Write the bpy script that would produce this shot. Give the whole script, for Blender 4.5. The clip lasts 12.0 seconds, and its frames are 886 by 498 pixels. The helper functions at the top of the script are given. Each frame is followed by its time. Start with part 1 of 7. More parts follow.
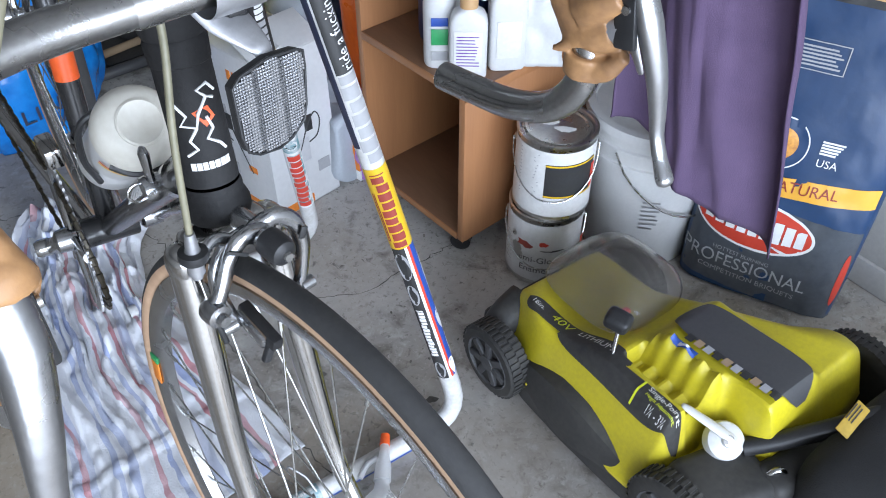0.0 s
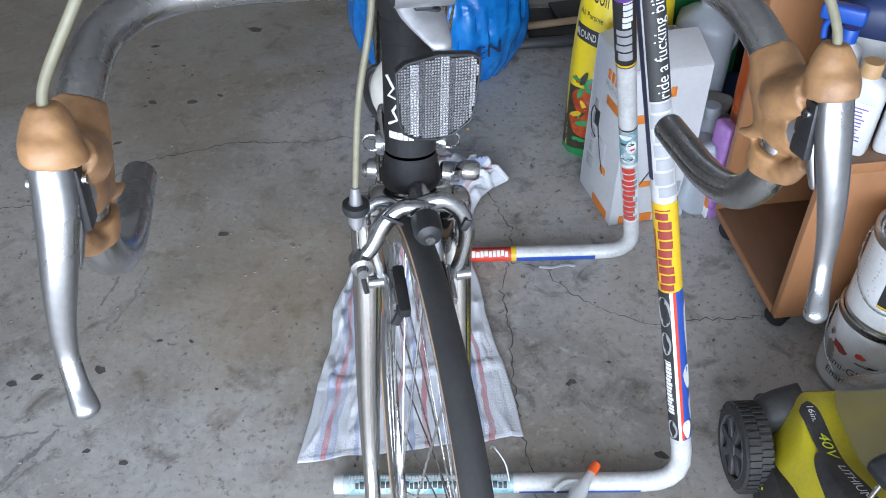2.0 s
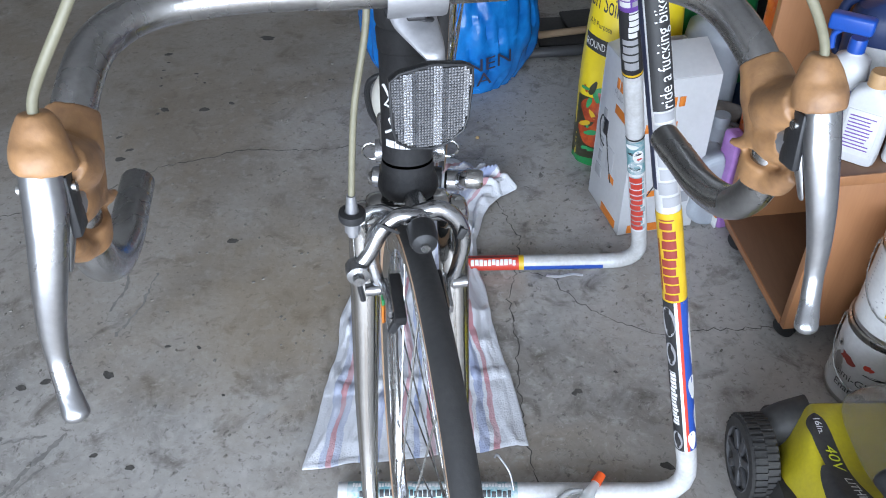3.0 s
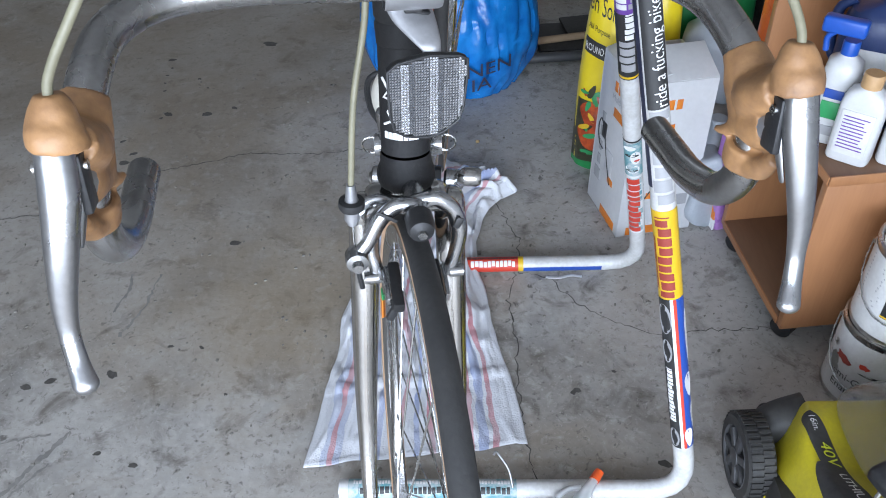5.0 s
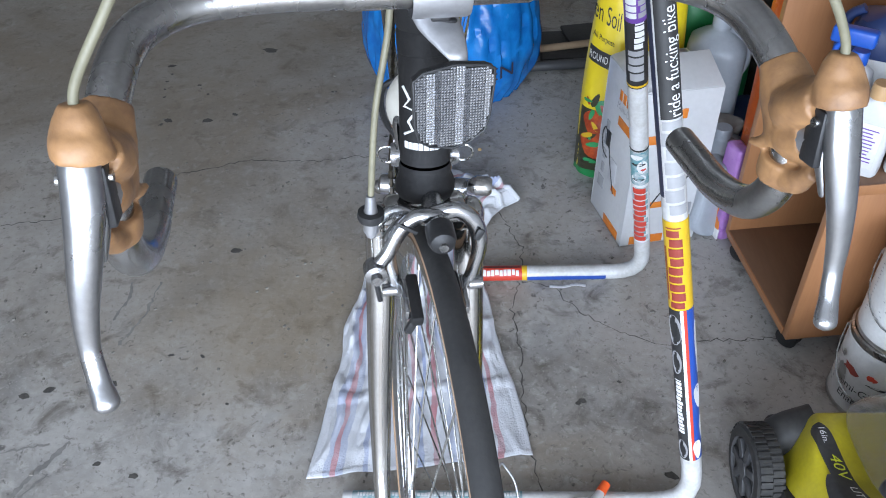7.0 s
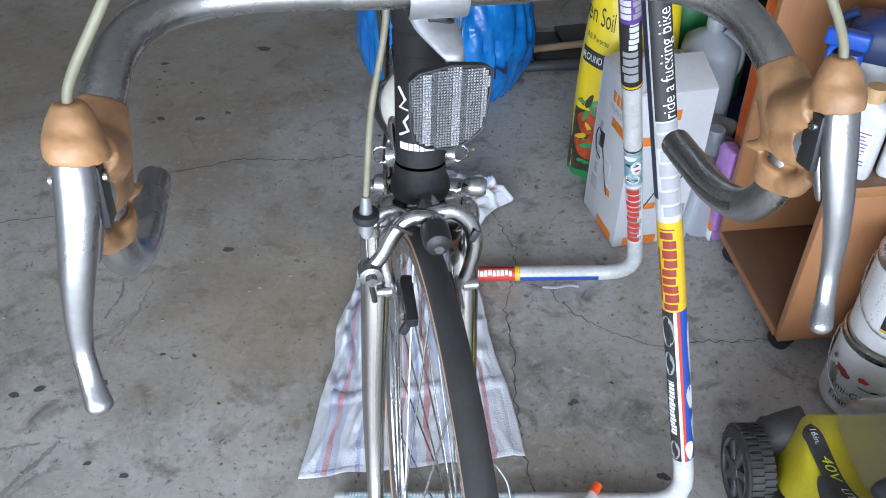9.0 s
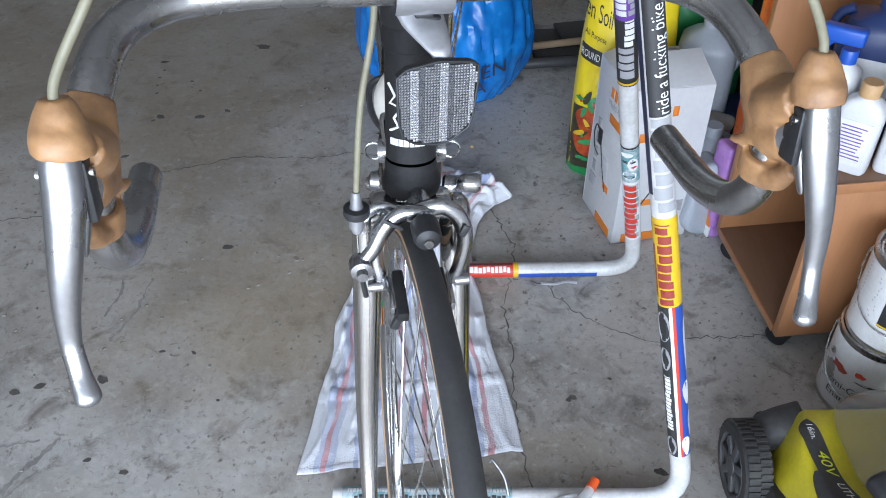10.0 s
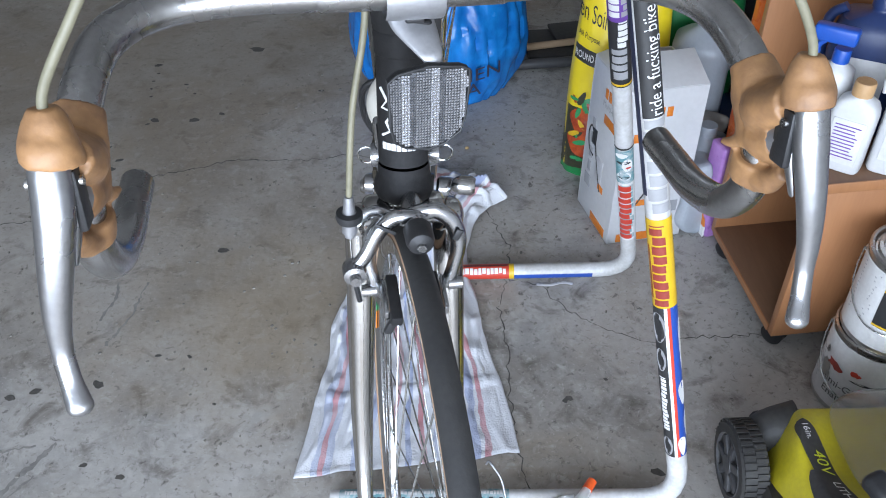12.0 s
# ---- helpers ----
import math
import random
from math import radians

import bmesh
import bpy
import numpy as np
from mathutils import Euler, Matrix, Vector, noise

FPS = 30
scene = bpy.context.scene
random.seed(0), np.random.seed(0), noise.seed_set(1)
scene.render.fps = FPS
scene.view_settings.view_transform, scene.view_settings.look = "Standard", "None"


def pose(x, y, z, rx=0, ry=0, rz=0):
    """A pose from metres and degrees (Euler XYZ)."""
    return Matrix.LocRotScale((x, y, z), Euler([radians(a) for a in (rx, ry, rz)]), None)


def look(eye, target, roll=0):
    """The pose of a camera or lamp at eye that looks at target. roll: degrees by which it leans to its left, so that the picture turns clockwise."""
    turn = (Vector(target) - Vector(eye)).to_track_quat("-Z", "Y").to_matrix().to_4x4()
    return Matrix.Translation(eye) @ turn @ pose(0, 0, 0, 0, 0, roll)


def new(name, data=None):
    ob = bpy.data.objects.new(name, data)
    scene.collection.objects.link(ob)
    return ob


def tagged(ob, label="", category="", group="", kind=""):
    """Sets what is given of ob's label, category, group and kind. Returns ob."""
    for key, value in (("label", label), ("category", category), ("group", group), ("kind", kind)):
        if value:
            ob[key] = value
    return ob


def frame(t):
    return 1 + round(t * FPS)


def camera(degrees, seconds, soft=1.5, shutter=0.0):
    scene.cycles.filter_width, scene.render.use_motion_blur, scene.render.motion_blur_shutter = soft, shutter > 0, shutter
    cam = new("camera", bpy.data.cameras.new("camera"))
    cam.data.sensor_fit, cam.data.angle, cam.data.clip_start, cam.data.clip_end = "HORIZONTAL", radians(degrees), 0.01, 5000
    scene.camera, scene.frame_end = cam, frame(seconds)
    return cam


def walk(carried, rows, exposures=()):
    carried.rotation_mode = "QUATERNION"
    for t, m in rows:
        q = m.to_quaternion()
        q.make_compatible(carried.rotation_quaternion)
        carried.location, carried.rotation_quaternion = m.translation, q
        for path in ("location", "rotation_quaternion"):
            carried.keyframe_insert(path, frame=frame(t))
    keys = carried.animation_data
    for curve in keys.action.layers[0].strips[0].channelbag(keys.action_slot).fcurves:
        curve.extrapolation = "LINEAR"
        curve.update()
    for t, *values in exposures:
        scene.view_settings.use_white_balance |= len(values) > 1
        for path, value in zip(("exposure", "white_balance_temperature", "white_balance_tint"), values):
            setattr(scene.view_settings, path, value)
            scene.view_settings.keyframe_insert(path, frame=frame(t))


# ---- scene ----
cam = camera(56.26, 12.0, soft=1.0)
PATH = [
    (0, (0.1516, 0.1678, 1.3520), (1.0080, 1.3474, -0.0174), -0.07),
    (0.5, (0.2178, 0.2269, 1.3344), (0.8155, 1.5507, -0.0405), 0.78),
    (1, (0.2643, 0.1555, 1.3490), (0.4241, 1.6208, -0.0098), -1.09),
    (1.5, (0.2968, 0.1183, 1.3655), (0.3521, 1.5871, 0.0092), -1.66),
    (2, (0.3229, 0.1100, 1.3647), (0.3204, 1.5810, 0.0097), -2.33),
    (2.5, (0.3385, 0.1067, 1.3681), (0.3142, 1.5831, 0.0192), -2.59),
    (3, (0.3371, 0.1079, 1.3662), (0.3026, 1.5927, 0.0268), -2.77),
    (5, (0.3411, 0.0822, 1.3670), (0.3024, 1.5807, 0.0430), -2.86),
    (5.5, (0.3390, 0.0841, 1.3641), (0.2988, 1.5838, 0.0415), -2.82),
    (6, (0.3348, 0.0870, 1.3645), (0.2941, 1.5888, 0.0444), -2.81),
    (6.5, (0.3263, 0.0904, 1.3661), (0.2906, 1.5947, 0.0486), -2.60),
    (7, (0.3199, 0.0954, 1.3622), (0.2954, 1.6044, 0.0499), -2.28),
    (9, (0.3175, 0.0981, 1.3618), (0.3119, 1.6060, 0.0479), -1.51),
    (9.5, (0.3247, 0.0937, 1.3638), (0.3126, 1.5991, 0.0470), -1.74),
    (10, (0.3275, 0.0929, 1.3630), (0.3153, 1.5974, 0.0454), -1.84),
    (10.5, (0.3340, 0.0950, 1.3627), (0.3248, 1.5992, 0.0446), -1.89),
    (11, (0.3361, 0.0952, 1.3658), (0.3292, 1.5998, 0.0482), -1.97),
    (11.5, (0.3322, 0.0931, 1.3666), (0.3275, 1.5978, 0.0490), -2.04),
    (12, (0.3303, 0.0948, 1.3649), (0.3263, 1.6002, 0.0481), -2.08),
]
walk(cam, [(t, look(eye, target, roll)) for t, eye, target, roll in PATH])

# ---- world and light ----
world = bpy.data.worlds.new("sky")
scene.world = world
world.use_nodes = True
wn = world.node_tree
sky = wn.nodes.new("ShaderNodeTexSky")
sky.sky_type = "NISHITA"
sky.sun_disc = False
sky.sun_elevation = radians(48)
sky.sun_rotation = radians(160)
wn.nodes["Background"].inputs["Strength"].default_value = 0.15
wn.links.new(sky.outputs["Color"], wn.nodes["Background"].inputs["Color"])
sun = new("sun", bpy.data.lights.new("sun", "SUN"))
sun.data.energy, sun.data.angle, sun.data.color = 2.0, radians(4), (1.0, 0.97, 0.95)
sun.matrix_world = look((2.0, -6.0, 7.5), (0.2, 0.0, 0.0))
# daylight that comes in through the open garage door behind the camera
door_light = new("door_daylight", bpy.data.lights.new("door_daylight", "AREA"))
door_light.data.shape, door_light.data.size, door_light.data.size_y = "RECTANGLE", 3.9, 2.0
door_light.data.energy, door_light.data.color = 250, (0.718, 0.825, 1.0)
door_light.matrix_world = look((-0.05, -2.25, 1.2), (0.25, 1.4, 0.35))
scene.view_settings.exposure = 0.30

# ---- materials ----
def mat(name, a, b=None, rough=0.5, metal=0.0, scale=8.0, fine=120.0, bump=0.1, spread=0.5, rough_vary=0.12, coat=0.0, island=0.0, aniso=None):
    """A surface with broad and fine variation: a and b are its two base colours."""
    m = bpy.data.materials.new(name)
    m.use_nodes = True
    nt, bs = m.node_tree, m.node_tree.nodes["Principled BSDF"]
    N, L = nt.nodes.new, nt.links.new
    b = b or tuple(0.8 * c for c in a)
    co = N("ShaderNodeTexCoord")
    mp = N("ShaderNodeMapping")
    if aniso:
        mp.inputs["Scale"].default_value = aniso
    L(co.outputs["Object"], mp.inputs["Vector"])
    n1, n2 = N("ShaderNodeTexNoise"), N("ShaderNodeTexNoise")
    n1.inputs["Scale"].default_value, n1.inputs["Detail"].default_value = scale, 5
    n2.inputs["Scale"].default_value, n2.inputs["Detail"].default_value = fine, 4
    for n_ in (n1, n2):
        L(mp.outputs["Vector"], n_.inputs["Vector"])
    add = N("ShaderNodeMath")
    add.operation = "MULTIPLY_ADD"
    add.inputs[1].default_value = 0.45
    L(n2.outputs["Fac"], add.inputs[0])
    sc = N("ShaderNodeMath")
    sc.operation = "MULTIPLY"
    sc.inputs[1].default_value = 0.75
    L(n1.outputs["Fac"], sc.inputs[0])
    L(sc.outputs[0], add.inputs[2])
    ramp = N("ShaderNodeMapRange")
    ramp.inputs["From Min"].default_value, ramp.inputs["From Max"].default_value = 0.6 - spread / 2, 0.6 + spread / 2
    L(add.outputs[0], ramp.inputs["Value"])
    mix = N("ShaderNodeMix")
    mix.data_type = "RGBA"
    mix.inputs["A"].default_value, mix.inputs["B"].default_value = (*a, 1), (*b, 1)
    L(ramp.outputs["Result"], mix.inputs["Factor"])
    L(mix.outputs["Result"], bs.inputs["Base Color"])
    rr = N("ShaderNodeMapRange")
    rr.inputs["To Min"].default_value, rr.inputs["To Max"].default_value = max(0.02, rough - rough_vary), min(1.0, rough + rough_vary)
    L(n1.outputs["Fac"], rr.inputs["Value"])
    L(rr.outputs["Result"], bs.inputs["Roughness"])
    bs.inputs["Metallic"].default_value = metal
    bs.inputs["Coat Weight"].default_value = coat
    if bump:
        bp = N("ShaderNodeBump")
        bp.inputs["Strength"].default_value, bp.inputs["Distance"].default_value = bump, 0.002
        L(n2.outputs["Fac"], bp.inputs["Height"])
        L(bp.outputs["Normal"], bs.inputs["Normal"])
    return m


def concrete():
    """Old garage slab: grey with brown oil patches, pale traffic wear and fine grit."""
    m = mat("concrete", (0.335, 0.315, 0.288), (0.505, 0.487, 0.46), rough=0.6, scale=1.7, fine=55, bump=0.4, spread=0.55)
    nt = m.node_tree
    N, L = nt.nodes.new, nt.links.new
    bs = nt.nodes["Principled BSDF"]
    base = bs.inputs["Base Color"].links[0].from_socket
    co = next(n_ for n_ in nt.nodes if n_.type == "TEX_COORD")

    def patch(scale, low, high, colour, amount, source):
        n_ = N("ShaderNodeTexNoise")
        n_.inputs["Scale"].default_value, n_.inputs["Detail"].default_value, n_.inputs["Roughness"].default_value = scale, 6, 0.62
        n_.inputs["Distortion"].default_value = 0.6
        L(co.outputs["Object"], n_.inputs["Vector"])
        r_ = N("ShaderNodeMapRange")
        r_.inputs["From Min"].default_value, r_.inputs["From Max"].default_value, r_.inputs["To Max"].default_value = low, high, amount
        L(n_.outputs["Fac"], r_.inputs["Value"])
        x_ = N("ShaderNodeMix")
        x_.data_type = "RGBA"
        x_.inputs["B"].default_value = (*colour, 1)
        L(r_.outputs["Result"], x_.inputs["Factor"])
        L(source, x_.inputs["A"])
        return x_.outputs["Result"]

    c = patch(0.9, 0.45, 0.66, (0.235, 0.172, 0.105), 0.85, base)
    c = patch(2.6, 0.50, 0.68, (0.125, 0.115, 0.104), 0.55, c)
    c = patch(6.0, 0.55, 0.70, (0.37, 0.36, 0.345), 0.60, c)
    c = patch(11.0, 0.54, 0.70, (0.105, 0.090, 0.073), 0.8, c)
    c = patch(26.0, 0.55, 0.68, (0.47, 0.45, 0.42), 0.65, c)
    c = patch(75.0, 0.57, 0.68, (0.15, 0.135, 0.115), 0.6, c)
    c = patch(48.0, 0.60, 0.70, (0.065, 0.058, 0.05), 0.75, c)
    c = patch(130.0, 0.58, 0.70, (0.52, 0.50, 0.47), 0.5, c)

    def blot(x, y, radius, colour, amount, source):
        """One broad oil stain with a ragged edge."""
        d_ = N("ShaderNodeVectorMath")
        d_.operation = "DISTANCE"
        d_.inputs[1].default_value = (x, y, 0)
        L(co.outputs["Object"], d_.inputs[0])
        n_ = N("ShaderNodeTexNoise")
        n_.inputs["Scale"].default_value, n_.inputs["Detail"].default_value = 3.2 / radius, 6
        L(co.outputs["Object"], n_.inputs["Vector"])
        a_ = N("ShaderNodeMath")
        a_.operation = "MULTIPLY_ADD"
        a_.inputs[1].default_value = -1.3 * radius
        L(n_.outputs["Fac"], a_.inputs[0])
        L(d_.outputs["Value"], a_.inputs[2])
        r_ = N("ShaderNodeMapRange")
        r_.inputs["From Min"].default_value, r_.inputs["From Max"].default_value = -0.35 * radius, 0.45 * radius
        r_.inputs["To Min"].default_value, r_.inputs["To Max"].default_value = amount, 0.0
        L(a_.outputs[0], r_.inputs["Value"])
        x_ = N("ShaderNodeMix")
        x_.data_type = "RGBA"
        x_.inputs["B"].default_value = (*colour, 1)
        L(r_.outputs["Result"], x_.inputs["Factor"])
        L(source, x_.inputs["A"])
        return x_.outputs["Result"]

    c = blot(-0.75, 2.75, 1.25, (0.20, 0.160, 0.118), 0.62, c)
    c = blot(-0.10, 1.46, 0.34, (0.33, 0.255, 0.160), 0.45, c)
    c = blot(-0.35, 1.75, 0.60, (0.24, 0.205, 0.165), 0.28, c)
    c = blot(0.72, 0.80, 0.28, (0.17, 0.140, 0.110), 0.45, c)
    L(c, bs.inputs["Base Color"])
    return m


def wood(name, a, b, aniso):
    return mat(name, a, b, rough=0.42, scale=3.0, fine=26, bump=0.04, spread=0.6, aniso=aniso)


CONCRETE = concrete()
PLASTER = mat("painted_plaster", (0.46, 0.45, 0.43), (0.36, 0.35, 0.335), rough=0.8, scale=2.5, fine=90, bump=0.25)
CEILING = mat("ceiling_board", (0.42, 0.41, 0.40), (0.34, 0.335, 0.325), rough=0.9, scale=2, fine=70)
CRACK = mat("crack_dirt", (0.045, 0.041, 0.037), (0.12, 0.112, 0.10), rough=0.95, scale=30, fine=200)
CHROME = mat("chrome", (0.52, 0.515, 0.505), (0.40, 0.395, 0.385), rough=0.16, metal=1.0, scale=40, fine=300, bump=0.04, rough_vary=0.1)
ALLOY = mat("polished_alloy", (0.46, 0.465, 0.475), (0.33, 0.335, 0.345), rough=0.24, metal=1.0, scale=30, fine=260, bump=0.05)
BAR_ALLOY = mat("worn_bar_alloy", (0.43, 0.43, 0.43), (0.29, 0.285, 0.28), rough=0.27, metal=1.0, scale=22, fine=260, bump=0.08, rough_vary=0.13)
LEVER_ALLOY = mat("dulled_lever_alloy", (0.36, 0.365, 0.375), (0.27, 0.27, 0.275), rough=0.3, metal=0.95, scale=34, fine=200, bump=0.1, rough_vary=0.15)
STEM_GREY = mat("dull_grey_alloy", (0.36, 0.36, 0.37), (0.27, 0.27, 0.28), rough=0.42, metal=0.7, scale=45, fine=260)
STEEL = mat("spoke_steel", (0.6, 0.6, 0.59), (0.4, 0.4, 0.39), rough=0.25, metal=1.0, scale=60, fine=300, bump=0)
RUBBER = mat("black_rubber", (0.012, 0.012, 0.013), (0.024, 0.0235, 0.0235), rough=0.66, scale=22, fine=240, bump=0.3)
TREAD = mat("dusty_tyre_tread", (0.026, 0.026, 0.027), (0.045, 0.044, 0.043), rough=0.75, scale=26, fine=180, bump=0.3)
BLACK = mat("black_plastic", (0.016, 0.016, 0.017), (0.03, 0.03, 0.031), rough=0.42, scale=14, fine=300, bump=0.12)
BLACK_PAINT = mat("black_enamel", (0.014, 0.014, 0.015), (0.022, 0.022, 0.023), rough=0.22, scale=10, fine=200, bump=0.02, coat=0.15)
GUM = mat("gum_sidewall", (0.52, 0.34, 0.22), (0.38, 0.24, 0.15), rough=0.7, scale=30, fine=200)
HOOD = mat("perished_gum_rubber", (0.35, 0.185, 0.078), (0.19, 0.098, 0.045), rough=0.5, scale=30, fine=130, bump=0.3, spread=0.3)
WHITE_PAINT = mat("scuffed_white_enamel", (0.62, 0.62, 0.62), (0.45, 0.44, 0.42), rough=0.32, scale=20, fine=140, bump=0.06, spread=0.34)
WHITE_PLASTIC = mat("white_plastic", (0.60, 0.60, 0.595), (0.51, 0.51, 0.51), rough=0.38, scale=9, fine=160, bump=0.05)
OFF_WHITE = mat("yellowed_white_plastic", (0.66, 0.64, 0.58), (0.52, 0.49, 0.42), rough=0.45, scale=25, fine=160, bump=0.08)
OLIVE_CABLE = mat("aged_cable_sleeve", (0.21, 0.195, 0.13), (0.14, 0.13, 0.085), rough=0.5, scale=40, fine=200)
ORANGE = mat("orange_tape", (0.80, 0.115, 0.02), (0.62, 0.08, 0.015), rough=0.4, scale=20, fine=150)
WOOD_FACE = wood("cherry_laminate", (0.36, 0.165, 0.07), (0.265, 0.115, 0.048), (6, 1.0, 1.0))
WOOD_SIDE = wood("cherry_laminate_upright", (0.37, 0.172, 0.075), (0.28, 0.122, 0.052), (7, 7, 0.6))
# bottom board and shelf: a darker tone than sides and edge bands
WOOD_DARK = wood("dark_laminate", (0.185, 0.098, 0.055), (0.13, 0.068, 0.04), (6, 1, 1))
LIME = mat("lime_plastic", (0.57, 0.48, 0.014), (0.38, 0.315, 0.026), rough=0.46, scale=9, fine=120, bump=0.15, spread=0.55)
MOWER_BLACK = mat("dusty_black_plastic", (0.022, 0.022, 0.023), (0.06, 0.057, 0.052), rough=0.55, scale=7, fine=90, bump=0.2)
for m_, k in ((RUBBER, 0.22), (BLACK, 0.3), (MOWER_BLACK, 0.3)):
    m_.node_tree.nodes["Principled BSDF"].inputs["Specular IOR Level"].default_value = k
MOWER_GREY = mat("dark_grey_plastic", (0.045, 0.045, 0.048), (0.065, 0.064, 0.065), rough=0.5, scale=10, fine=200)
TIN = mat("tin_plate", (0.55, 0.54, 0.52), (0.36, 0.35, 0.33), rough=0.3, metal=1.0, scale=25, fine=180)
CAN_LABEL = mat("white_can_label", (0.68, 0.68, 0.67), (0.52, 0.51, 0.5), rough=0.5, scale=12, fine=130)
CARD_WHITE = mat("white_coated_card", (0.62, 0.62, 0.625), (0.52, 0.52, 0.525), rough=0.45, scale=6, fine=90, bump=0.05)
CARD_BROWN = mat("brown_card", (0.33, 0.23, 0.14), (0.27, 0.185, 0.115), rough=0.8, scale=12, fine=110)
PURPLE = mat("purple_terry", (0.112, 0.072, 0.138), (0.078, 0.050, 0.100), rough=0.95, scale=12, fine=420, bump=0.8)
NAVY_FILM = mat("navy_bag_film", (0.009, 0.033, 0.090), (0.013, 0.045, 0.12), rough=0.42, scale=9, fine=60, bump=0.25)
GREY_FILM = mat("charcoal_grey_film", (0.085, 0.095, 0.11), (0.05, 0.056, 0.066), rough=0.38, scale=14, fine=80, bump=0.25)
YELLOW_FILM = mat("yellow_bag_film", (0.80, 0.62, 0.02), (0.72, 0.54, 0.015), rough=0.35, scale=7, fine=60, bump=0.2)
GREEN_FILM = mat("green_bag_film", (0.02, 0.25, 0.07), (0.015, 0.17, 0.05), rough=0.35, scale=8, fine=60, bump=0.2)
BLUE_FILM = mat("blue_bin_liner", (0.006, 0.125, 0.43), (0.012, 0.21, 0.60), rough=0.22, scale=14, fine=34, bump=0.9, spread=0.3)
BLUE_PLASTIC = mat("royal_blue_plastic", (0.012, 0.085, 0.42), (0.01, 0.065, 0.33), rough=0.35, scale=12, fine=140)
NAVY_PLASTIC = mat("navy_plastic", (0.015, 0.035, 0.12), (0.012, 0.026, 0.09), rough=0.4, scale=12, fine=140)
TAN_PLASTIC = mat("tan_plastic", (0.52, 0.32, 0.15), (0.44, 0.26, 0.12), rough=0.5, scale=20, fine=160)
RED_INK = mat("red_ink", (0.60, 0.055, 0.03), (0.5, 0.045, 0.025), rough=0.45, scale=18, fine=140)
ORANGE_INK = mat("orange_ink", (0.78, 0.24, 0.03), (0.66, 0.18, 0.02), rough=0.45, scale=18, fine=140)
YELLOW_INK = mat("yellow_ink", (0.72, 0.46, 0.022), (0.60, 0.37, 0.018), rough=0.4, scale=18, fine=140)
BLUE_INK = mat("blue_ink", (0.025, 0.08, 0.36), (0.02, 0.065, 0.3), rough=0.4, scale=18, fine=140)
NAVY_INK = mat("navy_ink", (0.018, 0.022, 0.05), (0.03, 0.034, 0.06), rough=0.45, scale=18, fine=140)
WHITE_INK = mat("white_ink", (0.78, 0.78, 0.77), (0.66, 0.66, 0.66), rough=0.45, scale=18, fine=140)
PALE_INK = mat("pale_grey_ink", (0.44, 0.45, 0.46), (0.36, 0.37, 0.38), rough=0.5, scale=18, fine=140)
GREY_INK = mat("grey_ink", (0.30, 0.30, 0.31), (0.36, 0.36, 0.37), rough=0.5, scale=18, fine=140)
BLACK_INK = mat("black_ink", (0.018, 0.018, 0.019), (0.03, 0.03, 0.03), rough=0.5, scale=18, fine=140)
GREEN_INK = mat("green_ink", (0.03, 0.30, 0.10), (0.025, 0.24, 0.08), rough=0.45, scale=18, fine=140)
TEAL_INK = mat("teal_ink", (0.13, 0.31, 0.34), (0.42, 0.47, 0.48), rough=0.45, scale=42, fine=160, spread=0.16)
PURPLE_INK = mat("purple_ink", (0.16, 0.06, 0.34), (0.13, 0.05, 0.28), rough=0.4, scale=18, fine=140)
MAROON_INK = mat("maroon_ink", (0.30, 0.045, 0.03), (0.24, 0.035, 0.025), rough=0.45, scale=18, fine=140)
LEAF_DARK = mat("printed_soil", (0.05, 0.05, 0.025), (0.03, 0.026, 0.015), rough=0.4, scale=40, fine=160)
BRASS = mat("aged_brass", (0.55, 0.36, 0.12), (0.42, 0.27, 0.09), rough=0.3, metal=1.0, scale=30, fine=200)


def clear(name, colour, rough, weight=1.0):
    m = mat(name, colour, tuple(0.9 * c for c in colour), rough=rough, scale=14, fine=120, bump=0.06)
    m.node_tree.nodes["Principled BSDF"].inputs["Transmission Weight"].default_value = weight
    m.node_tree.nodes["Principled BSDF"].inputs["IOR"].default_value = 1.2
    return m


SMOKE = clear("smoked_clear_plastic", (0.90, 0.88, 0.85), 0.06, 0.97)
MILKY = clear("milky_clear_plastic", (0.82, 0.82, 0.82), 0.3, 0.55)


# ---- mesh helpers ----
def smooth(points, n=6, closed=False):
    """A Catmull-Rom line through points, n steps a span."""
    P = [Vector(p) for p in points]
    k = len(P)
    out = []
    for i in range(k if closed else k - 1):
        a = P[(i - 1) % k] if closed or i else 2 * P[0] - P[1]
        b, c = P[i], P[(i + 1) % k]
        d = P[(i + 2) % k] if closed or i + 2 < k else 2 * P[-1] - P[-2]
        for j in range(n):
            t = j / n
            out.append(0.5 * ((2 * b) + (c - a) * t + (2 * a - 5 * b + 4 * c - d) * t * t + (3 * b - a - 3 * c + d) * t ** 3))
    if not closed:
        out.append(P[-1])
    return out


